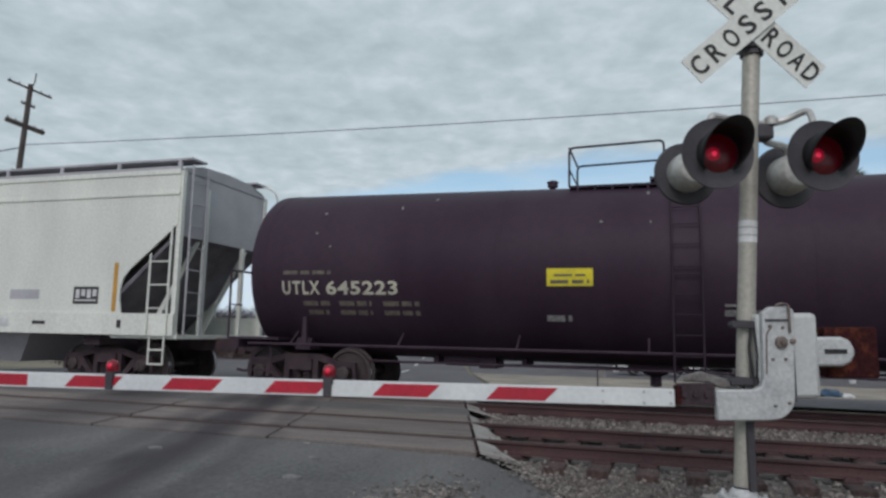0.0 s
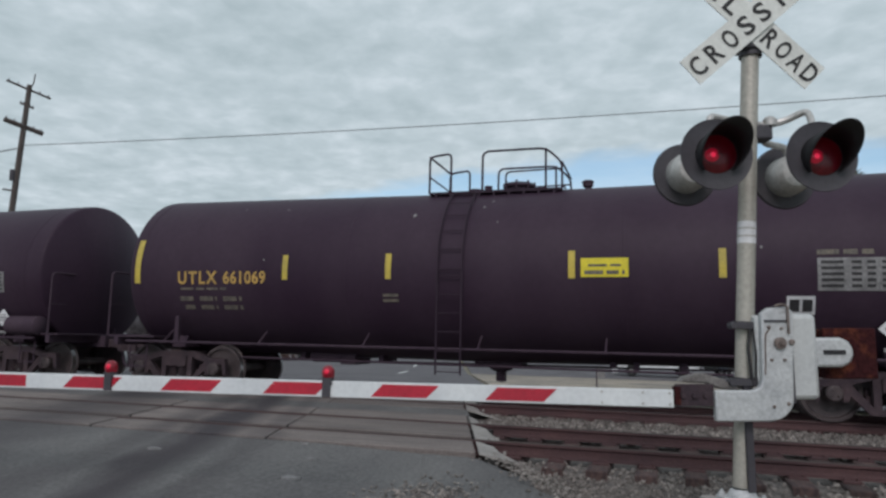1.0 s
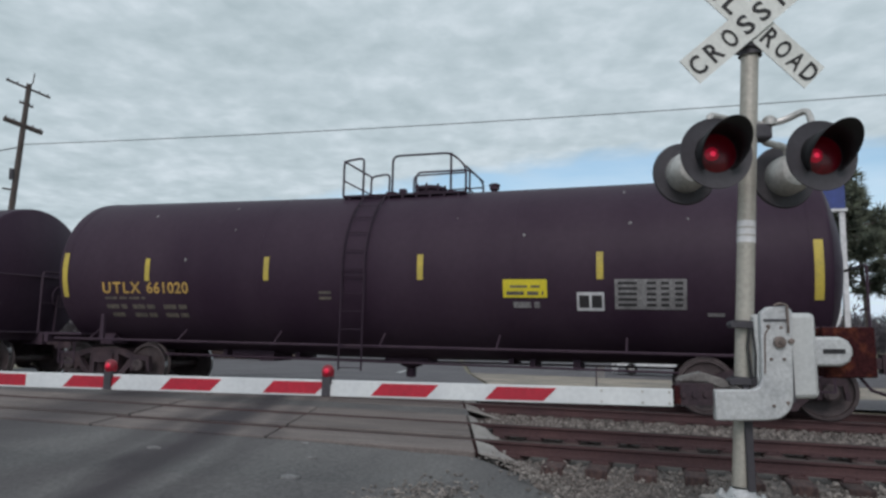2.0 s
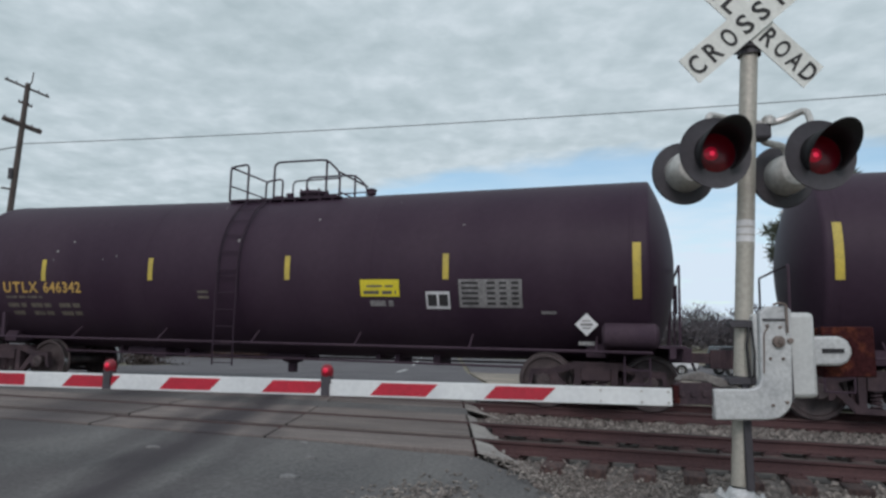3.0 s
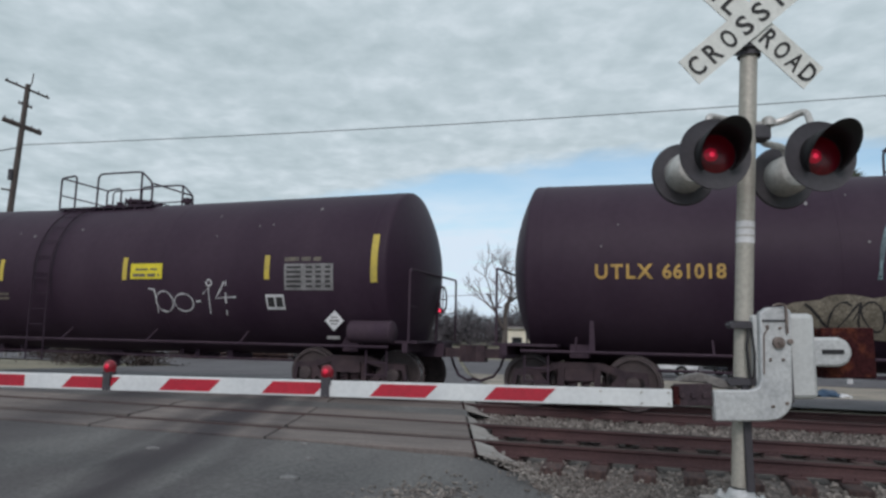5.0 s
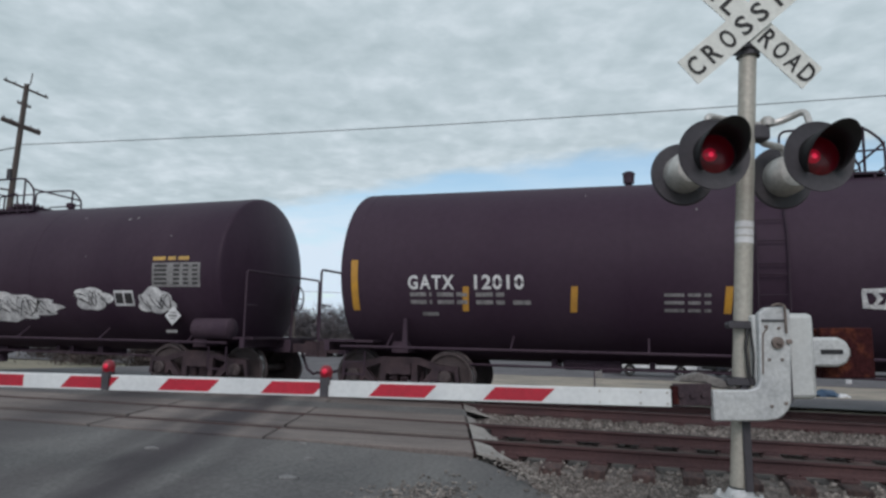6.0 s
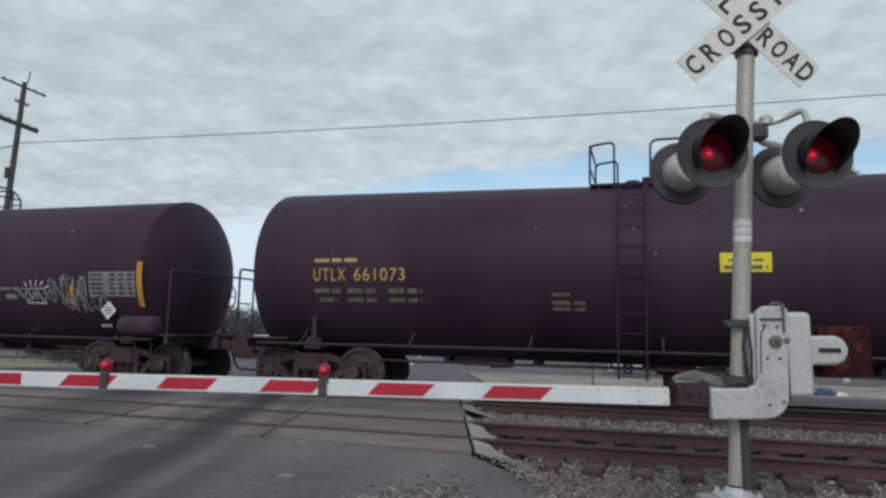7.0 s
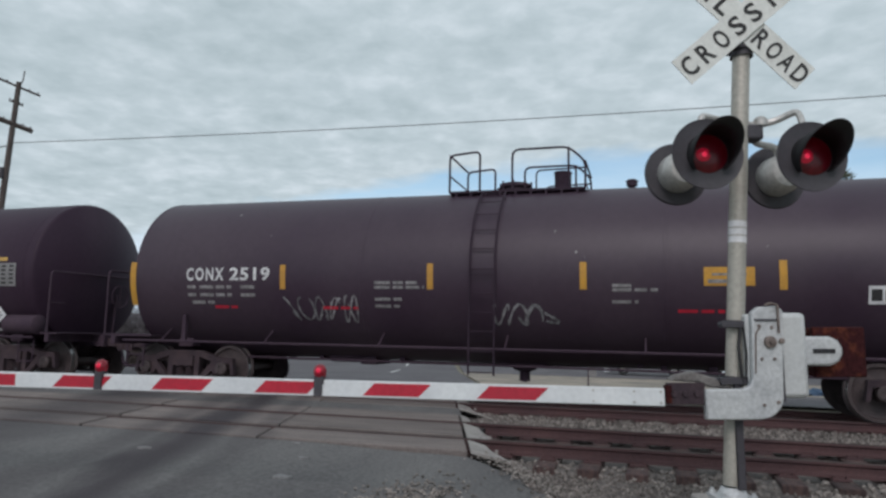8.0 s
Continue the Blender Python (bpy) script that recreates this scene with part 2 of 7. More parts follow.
ROOF_GREY = mat("roof_grey", (0.30, 0.28, 0.27), (0.22, 0.21, 0.2), 0.6, 0.85)
BLUE = mat("sign_blue", (0.025, 0.05, 0.22), None, 3, 0.5)
SIGN_RED = mat("sign_red", (0.48, 0.05, 0.06), None, 3, 0.5)
SIGN_BUN = mat("sign_gold", (0.75, 0.48, 0.06), None, 3, 0.5)


def streaked(m):
    """Works one broad oily streak and fainter ones, which follow the traffic, into a road surface."""
    nt = m.node_tree
    N, L = nt.nodes.new, nt.links.new
    b = nt.nodes["Principled BSDF"]
    old = b.inputs["Base Color"].links[0].from_socket
    tc, sep = N("ShaderNodeNewGeometry"), N("ShaderNodeSeparateXYZ")
    L(tc.outputs["Position"], sep.inputs[0])

    def op(kind, a, c):
        n = N("ShaderNodeMath")
        n.operation = kind
        for k, v in enumerate((a, c)):
            if isinstance(v, (int, float)):
                n.inputs[k].default_value = v
            else:
                L(v, n.inputs[k])
        return n.outputs[0]
    no = N("ShaderNodeTexNoise")
    no.inputs["Scale"].default_value, no.inputs["Detail"].default_value = 0.9, 6
    along = op("SUBTRACT", sep.outputs[0], op("MULTIPLY", sep.outputs[1], STREAK_LEAN))
    drawn = N("ShaderNodeCombineXYZ")
    L(op("MULTIPLY", along, 1.7), drawn.inputs[0])
    L(op("MULTIPLY", sep.outputs[1], 0.45), drawn.inputs[1])
    L(drawn.outputs[0], no.inputs["Vector"])
    u = op("ADD", along, op("MULTIPLY", op("SUBTRACT", no.outputs[0], 0.5), 0.7))
    total = None
    for c, w, depth in ((STREAK_AT, 0.62, 1.0), (STREAK_AT - 0.7, 0.6, 0.55), (STREAK_AT - 2.7, 1.7, 0.70), (STREAK_AT + 0.75, 0.4, 0.45)):
        r = N("ShaderNodeMapRange")
        r.interpolation_type = "SMOOTHSTEP"
        r.inputs["From Min"].default_value, r.inputs["From Max"].default_value = w, 0.0
        r.inputs["To Max"].default_value = depth
        L(op("ABSOLUTE", op("SUBTRACT", u, c), 0), r.inputs["Value"])
        total = r.outputs[0] if total is None else op("MAXIMUM", total, r.outputs[0])
    mx = N("ShaderNodeMix")
    mx.data_type = "RGBA"
    mx.inputs[7].default_value = (0.048, 0.040, 0.045, 1)
    L(op("MULTIPLY", total, op("ADD", no.outputs[0], 0.58)), mx.inputs[0])
    L(old, mx.inputs[6])
    L(mx.outputs[2], b.inputs["Base Color"])
    return m


STREAK_LEAN, STREAK_AT = -0.385, -2.38
ROAD_ASPHALT = streaked(mat("worn_road_asphalt", (0.160, 0.154, 0.150), (0.104, 0.099, 0.100), 0.9, 0.9, bump=0.9, bscale=26, streak=(1, 0.4, 1), fine=0.3))
streaked(PANEL)


# ---- mesh helpers ----
def quad_faces(bm, rings, close_u=True):
    n = len(rings[0])
    for a, b in zip(rings, rings[1:]):
        for i in range(n if close_u else n - 1):
            j = (i + 1) % n
            bm.faces.new((a[i], a[j], b[j], b[i]))


def add_box(bm, x0, x1, y0, y1, z0, z1, m=None):
    co = [(x, y, z) for z in (z0, z1) for x, y in ((x0, y0), (x1, y0), (x1, y1), (x0, y1))]
    v = [bm.verts.new(m @ Vector(c) if m else c) for c in co]
    for f in ((3, 2, 1, 0), (4, 5, 6, 7), (0, 1, 5, 4), (1, 2, 6, 5), (2, 3, 7, 6), (3, 0, 4, 7)):
        bm.faces.new([v[i] for i in f])


def basis(d):
    d = Vector(d).normalized()
    u = d.cross(Vector((0, 0, 1)))
    if u.length < 0.05:
        u = d.cross(Vector((1, 0, 0)))
    u.normalize()
    return d, u, d.cross(u).normalized()


def add_tube(bm, pts, r, n=8, r1=None, caps=True):
    """A round bar through the points; r1: its radius at the far end."""
    pts = [Vector(p) for p in pts]
    rings = []
    u = None
    for i, p in enumerate(pts):
        d = (pts[min(i + 1, len(pts) - 1)] - pts[max(i - 1, 0)]).normalized()
        if u is None:
            u = basis(d)[1]
        u = (u - d * u.dot(d)).normalized()
        w = d.cross(u)
        rad = r if r1 is None else r + (r1 - r) * i / max(len(pts) - 1, 1)
        rings.append([bm.verts.new(p + (u * math.cos(t) + w * math.sin(t)) * rad) for t in (2 * math.pi * k / n for k in range(n))])
    quad_faces(bm, rings)
    if caps:
        bm.faces.new(rings[0][::-1])
        bm.faces.new(rings[-1])


def add_revolve(bm, profile, m=None, n=24, arc=(0, 360)):
    """profile: (along, radius) pairs, turned round the x axis."""
    m = m or Matrix()
    whole = abs(arc[1] - arc[0]) >= 360
    k = n if whole else n + 1
    rings = []
    for x, r in profile:
        r = max(r, 0.0008)
        rings.append([bm.verts.new(m @ Vector((x, r * math.cos(t), r * math.sin(t)))) for t in (radians(arc[0] + (arc[1] - arc[0]) * i / n) for i in range(k))])
    quad_faces(bm, rings, whole)


def add_prism(bm, outline, depth0, depth1, m=None):
    """outline: (x, z) pairs, drawn out along y."""
    m = m or Matrix()
    a = [bm.verts.new(m @ Vector((x, depth0, z))) for x, z in outline]
    b = [bm.verts.new(m @ Vector((x, depth1, z))) for x, z in outline]
    bm.faces.new(a)
    bm.faces.new(b[::-1])
    quad_faces(bm, [a, b])


def finish(bm, name, material, smooth=True, bevel=0.0):
    bmesh.ops.recalc_face_normals(bm, faces=bm.faces)
    me = bpy.data.meshes.new(name)
    bm.to_mesh(me)
    bm.free()
    me.materials.append(material)
    if smooth:
        me.shade_smooth()
        me.set_sharp_from_angle(angle=radians(38))
    return me


def part(name, bm, material, parent=None, label="", bevel=0.0, smooth=True):
    """One mesh object out of a bmesh, under its thing."""
    ob = new(name, finish(bm, name, material, smooth))
    ob.parent = parent
    if bevel:
        mod = ob.modifiers.new("edge", "BEVEL")
        mod.width, mod.segments, mod.limit_method, mod.angle_limit = bevel, 2, "ANGLE", radians(40)
    return tagged(ob, label)


def thing(name, label, category, group="", m=None):
    ob = new(name)
    if m is not None:
        ob.matrix_world = m
    return tagged(ob, label, category, group)


def text_mesh(body, height, width=None, bold=0.0, spacing=1.0):
    """Lettering as a flat mesh in x and y, its lower left corner at the origin, with the given cap height and whole width."""
    cu = bpy.data.curves.new("lettering", "FONT")
    cu.body, cu.size, cu.offset, cu.space_character, cu.resolution_u = body, 1.0, bold, spacing, 3
    ob = bpy.data.objects.new("lettering", cu)
    scene.collection.objects.link(ob)
    bpy.context.view_layer.update()
    me = bpy.data.meshes.new_from_object(ob.evaluated_get(bpy.context.evaluated_depsgraph_get()))
    bpy.data.objects.remove(ob)
    co = np.array([v.co[:] for v in me.vertices])
    lo, hi = co.min(0), co.max(0)
    sx = (width or height * (hi[0] - lo[0]) / (hi[1] - lo[1])) / (hi[0] - lo[0])
    sy = height / (hi[1] - lo[1])
    for v in me.vertices:
        v.co = ((v.co.x - lo[0]) * sx, (v.co.y - lo[1]) * sy, 0)
    return me


# ---- ground, road and tracks ----
FAR_TRACK, NEAR_TRACK, GAUGE = 13.08, 8.92, 1.505
ROAD_LEAN = -0.30          # x gained for each metre of y along the road
ROAD_RIGHT, ROAD_LEFT = 0.30, -13.0   # the road's edges at y = 0


def ground_z(y):
    """The land lies level up to the tracks and falls gently beyond them."""
    return -0.85 * min(max((y - 15.5) / 24.0, 0.0), 1.0)


def add_sheet(bm, xs, ys, height):
    rows = [[bm.verts.new((x, y, height(x, y))) for x in xs] for y in ys]
    quad_faces(bm, rows, False)


def make_ground():
    bm = bmesh.new()
    ys = [-400, -100, -30, -5, 2, 4, 5, 6, 6.6, 7.2, 14.9, 15.6, 18, 22, 27, 33, 40, 60, 100, 200, 500, 1500, 4000]
    xs = [-4000, -1200, -400, -150, -60, -30, -15, -8, -4, -2, 0, 2, 4, 8, 15, 30, 60, 150, 400, 1200, 4000]

    def h(x, y):
        if y < 6:
            return -0.10 + 0.02 * math.sin(x * 1.7 + y)
        return ground_z(y) - (0.46 if 6.5 < y < 15.3 else 0.14)
    add_sheet(bm, xs, ys, h)
    tagged(part("ground", bm, EARTH), "bare earth and dry grass verge beside the tracks", "ground", kind="structure")

    def road_piece(name, y0, y1, material, left, right, lift, label, n=12):
        bm = bmesh.new()
        rows = []
        for i in range(n + 1):
            y = y0 + (y1 - y0) * i / n
            rows.append([bm.verts.new((left + (right - left) * k / 8 + ROAD_LEAN * y, y, ground_z(y) + lift - (0.05 * (k == 8) + 0.03 * (k == 0)))) for k in range(9)])
        quad_faces(bm, rows, False)
        geom = bmesh.ops.extrude_face_region(bm, geom=bm.faces[:])
        bmesh.ops.translate(bm, verts=[v for v in geom["geom"] if isinstance(v, bmesh.types.BMVert)], vec=(0, 0, -0.3))
        return tagged(part(name, bm, material), label, "road", kind="structure")
    road_piece("road", -40, 7.15, ROAD_ASPHALT, ROAD_LEFT, ROAD_RIGHT, -0.012, "worn grey asphalt road leading up to the rails")
    road_piece("road", 15.0, 130, ASPHALT, ROAD_LEFT - 1, ROAD_RIGHT + 1.0, -0.012, "grey asphalt road beyond the tracks", 40)
    # a broken patch of asphalt that spreads from the road's edge into the stones
    bm = bmesh.new()
    rows = []
    for i in range(30):
        y = 3.0 + 4.08 * i / 29
        e = shoulder_x(y) + 0.05 * math.sin(y * 9) + 0.03 * math.sin(y * 23)
        rows.append([bm.verts.new(p) for p in ((ROAD_RIGHT + ROAD_LEAN * y - 0.5, y, -0.030), (ROAD_RIGHT + ROAD_LEAN * y - 0.05, y, -0.034), (0.5 * (e + ROAD_RIGHT + ROAD_LEAN * y), y, -0.045), (e, y, -0.075), (e + 0.16, y, -0.30))])
    quad_faces(bm, rows, False)
    tagged(part("road_shoulder", bm, ROAD_ASPHALT), "crumbled asphalt shoulder between road and ballast", "road shoulder", kind="structure")
    # litter
    for k, (x, y, s) in enumerate(((-2.95, 5.35, 0.055), (-4.95, 6.1, 0.045), (-3.2, 6.2, 0.03), (-3.7, 7.0, 0.03))):
        bm = bmesh.new()
        rim = [(x + s * (1.6 + 0.4 * math.sin(5 * t + k)) * math.cos(t), y + s * math.sin(t) * (1 + 0.3 * math.cos(3 * t))) for t in (2 * math.pi * i / 12 for i in range(12))]
        top = [bm.verts.new((a, b, 0.004)) for a, b in rim]
        low = [bm.verts.new((a, b, -0.013)) for a, b in rim]
        bm.faces.new(top)
        quad_faces(bm, [top, low])
        tagged(part("paper_scrap", bm, PLACARD_GREY), "pale scrap of litter flattened on the road", "litter", "litter on the road")
    # road markings beyond the tracks
    for y in (29.3, 44.0, 58.0):
        bm = bmesh.new()
        c = -2.2 + ROAD_LEAN * y
        v = [bm.verts.new((c + dx + ROAD_LEAN * dy, y + dy, ground_z(y + dy) + 0.004)) for dx, dy in ((-0.09, 0), (0.09, 0), (0.09, 7.5), (-0.09, 7.5))]
        bm.faces.new(v)
        tagged(part("lane_dash", bm, LINE_WHITE), "white painted lane dash on asphalt", "road marking", "lane dashes", "structure")
    # paved lots and pale verge across the line, bounded by the road's edges
    for name, wide, y0, y1, lift, material, label in (
            ("car_park", (ROAD_LEFT - 46, ROAD_LEFT - 1.3), 33, 78, -0.07, ASPHALT, "grey asphalt car park beyond the tracks"),
            ("car_park", (ROAD_RIGHT + 1.3, ROAD_RIGHT + 50), 39.5, 64, -0.075, ASPHALT, "grey asphalt forecourt beside the far road"),
            ("service_lane", (ROAD_RIGHT + 1.2, ROAD_RIGHT + 45), 15.7, 21.6, -0.075, ASPHALT, "grey strip of worn asphalt beside the far track"),
            ("verge", (ROAD_RIGHT + 1.2, ROAD_RIGHT + 45), 21.5, 39.6, -0.09, VERGE, "pale dry verge of dead grass and gravel")):
        bm = bmesh.new()
        n = 24
        rows = [[bm.verts.new((wide[0] + (wide[1] - wide[0]) * k / n + ROAD_LEAN * y, y, ground_z(y) + lift)) for k in range(n + 1)] for y in (y0 + (y1 - y0) * i / n for i in range(n + 1))]
        quad_faces(bm, rows, False)
        tagged(part(name, bm, material), label, name.replace("_", " "), kind="structure")


VERGE = mat("dry_verge", (0.34, 0.285, 0.225), (0.17, 0.148, 0.128), 0.7, 0.95, bump=0.4, bscale=10, fine=0.3)


def rail_mesh(length):
    """A flat-bottomed rail along x: rolled section, head on top."""
    half = ((0.0, -0.152), (0.070, -0.152), (0.070, -0.142), (0.014, -0.126), (0.008, -0.105), (0.008, -0.050), (0.016, -0.040), (0.034, -0.034), (0.035, -0.009), (0.028, -0.001), (0.0, 0.0))
    sec = list(half) + [(-y, z) for y, z in half[-2:0:-1]]
    bm = bmesh.new()
    n = 8
    rings = [[bm.verts.new((-length / 2 + length * i / n, y, z)) for y, z in sec] for i in range(n + 1)]
    quad_faces(bm, rings)
    bm.faces.new(rings[0])
    bm.faces.new(rings[-1][::-1])
    me = finish(bm, "rail", RAIL_RUST, False)
    me.materials.append(RAIL_HEAD)
    for p in me.polygons:
        if p.normal.z > 0.6 and p.center.z > -0.006:
            p.material_index = 1
    return me


ROAD_END_X = ROAD_RIGHT + ROAD_LEAN * 8.9   # where the crossing's surface stops


def make_tracks():
    me = rail_mesh(240)
    tracks = []
    for c, label in ((NEAR_TRACK, "rusty-sided rail track nearer the road's stop line"), (FAR_TRACK, "rail track that carries the train")):
        t = tagged(new("railway_track"), label, "rail track", "two parallel tracks", "structure")
        t.location = (0, c, -0.01 if c == NEAR_TRACK else 0)
        tracks.append(t)
        for s in (-1, 1):
            r = new("rail", me)
            r.parent, r.location = t, (0, s * GAUGE / 2, 0)
    return tracks


def shoulder_x(y):
    """The crumbling edge of the asphalt, which flares out towards the signal."""
    line = ((3.0, -0.35), (4.2, -0.42), (5.0, -0.60), (5.86, -0.84), (6.29, -1.11), (6.86, -1.42), (7.1, -1.75))
    if y > 7.1:
        return ROAD_RIGHT + ROAD_LEAN * y + 0.28
    return float(np.interp(y, [a for a, _ in line], [b for _, b in line]))


def make_ballast():
    bm = bmesh.new()
    prof = [(6.45, -0.46), (7.0, -0.37), (7.45, -0.33), (7.68, -0.26), (8.0, -0.215), (8.2, -0.24), (9.6, -0.235), (9.8, -0.19), (10.1, -0.18), (10.6, -0.185), (11.4, -0.19), (11.9, -0.18), (12.3, -0.19), (12.5, -0.23), (13.7, -0.23), (14.1, -0.19), (14.6, -0.27), (15.5, -0.45)]
    xs = [-120, -60, -30, -16, -8] + [-4 + 0.4 * i for i in range(34)] + [12, 20, 40, 80, 120]
    rows = []
    for x in xs:
        rows.append([bm.verts.new((x, y, z + 0.018 * noise.noise((x * 2.3, y * 2.3, 0.3)))) for y, z in prof])
    quad_faces(bm, rows, False)
    tagged(part("ballast_bed", bm, BALLAST), "grey-brown crushed stone bed under the rails", "ballast", kind="structure")
    # loose stones: nearest the signal, one mesh
    rng = random.Random(4)
    verts, faces = [], []
    shape = ((1, 0, 0), (-1, 0, 0), (0, 1, 0), (0, -1, 0), (0, 0, 1), (0, 0, -1))
    tris = ((0, 2, 4), (2, 1, 4), (1, 3, 4), (3, 0, 4), (2, 0, 5), (1, 2, 5), (3, 1, 5), (0, 3, 5))

    def floor_z(y):
        for (ya, za), (yb, zb) in zip(prof, prof[1:]):
            if ya <= y <= yb:
                return za + (zb - za) * (y - ya) / (yb - ya)
        return -0.10 - (y - 5.9) * 0.62 if y > 5.9 else -0.10

    def scatter(count, x0, x1, y0, y1, size):
        for _ in range(count):
            y = rng.uniform(y0, y1)
            if 8.08 < y < 9.76 or 12.24 < y < 13.92:
                continue
            edge = shoulder_x(y)
            x = rng.uniform(max(x0, edge + 0.10 + abs(rng.gauss(0, 0.05))), x1)
            if abs(x - 0.53) < 0.27 and abs(y - 5.45) < 0.27:
                continue
            s = size * rng.uniform(0.55, 1.35)
            turn = Euler((rng.uniform(0, 6), rng.uniform(0, 6), rng.uniform(0, 6))).to_matrix()
            k = len(verts)
            z = floor_z(y) + s * rng.uniform(0.05, 0.55)
            for c in shape:
                c = Vector((c[0] * rng.uniform(0.8, 1.2), c[1] * rng.uniform(0.6, 1.0), c[2] * rng.uniform(0.5, 0.9)))
                p = turn @ c * s
                verts.append((x + p.x, y + p.y, z + p.z))
            faces.extend((a + k, b + k, c2 + k) for a, b, c2 in tris)
    scatter(21000, -1.6, 5.5, 4.2, 7.75, 0.021)
    for k in range(1500):
        # gravel strewn over the crumbling edge, and a scatter of it out on the asphalt
        y = rng.uniform(3.6, 7.0)
        x = shoulder_x(y) + rng.gauss(0.05, 0.10)
        if k > 900:
            x, y = rng.gauss(-1.72, 0.20), rng.gauss(5.05, 0.40)
        s = 0.02 * rng.uniform(0.3, 1.1)
        j = len(verts)
        verts.extend((x + c[0] * s, y + c[1] * s * 0.8, -0.024 + 0.4 * s + c[2] * s * 0.7) for c in shape)
        faces.extend((a + j, b + j, c2 + j) for a, b, c2 in tris)
    scatter(7000, -3.0, 8.5, 7.6, 10.25, 0.029)
    scatter(9000, -3.5, 11.0, 10.1, 12.3, 0.031)
    scatter(1800, -4.0, 12.0, 12.3, 15.2, 0.045)
    scatter(2500, 5.0, 12.0, 5.0, 8.0, 0.045)
    me = bpy.data.meshes.new("ballast_stones")
    me.from_pydata(verts, [], faces)
    me.materials.append(STONE)
    tagged(new("ballast_stones", me), "loose angular grey track ballast stones", "ballast", kind="stuff")


def make_ties(tracks):
    bm = bmesh.new()
    add_box(bm, -0.115, 0.115, -1.25, 1.25, -0.35, -0.168)
    bmesh.ops.bevel(bm, geom=bm.edges[:], offset=0.012, segments=1, affect="EDGES")
    tie = finish(bm, "tie", TIE_WOOD, False)
    bm = bmesh.new()
    for s in (-1, 1):
        add_box(bm, -0.09, 0.09, s * GAUGE / 2 - 0.17, s * GAUGE / 2 + 0.17, -0.169, -0.150)
        for dx in (-0.06, 0.06):
            for dy in (-0.095, 0.095):
                add_box(bm, dx - 0.013, dx + 0.013, s * GAUGE / 2 + dy - 0.018, s * GAUGE / 2 + dy + 0.018, -0.155, -0.125)
    plate = finish(bm, "tie_plate", RAIL_RUST, False)
    rng = random.Random(8)
    for t, x1 in zip(tracks, (12.0, 14.0)):
        x = ROAD_END_X - 0.2
        while x < x1:
            o = new("tie", tie)
            o.parent = t
            o.location, o.rotation_euler = (x, rng.uniform(-0.05, 0.05), rng.uniform(-0.012, 0.006)), (0, 0, rng.uniform(-0.02, 0.02))
            p = new("tie_plate", plate)
            p.parent = t
            p.location = (x, 0, 0)
            x += 0.495
    return


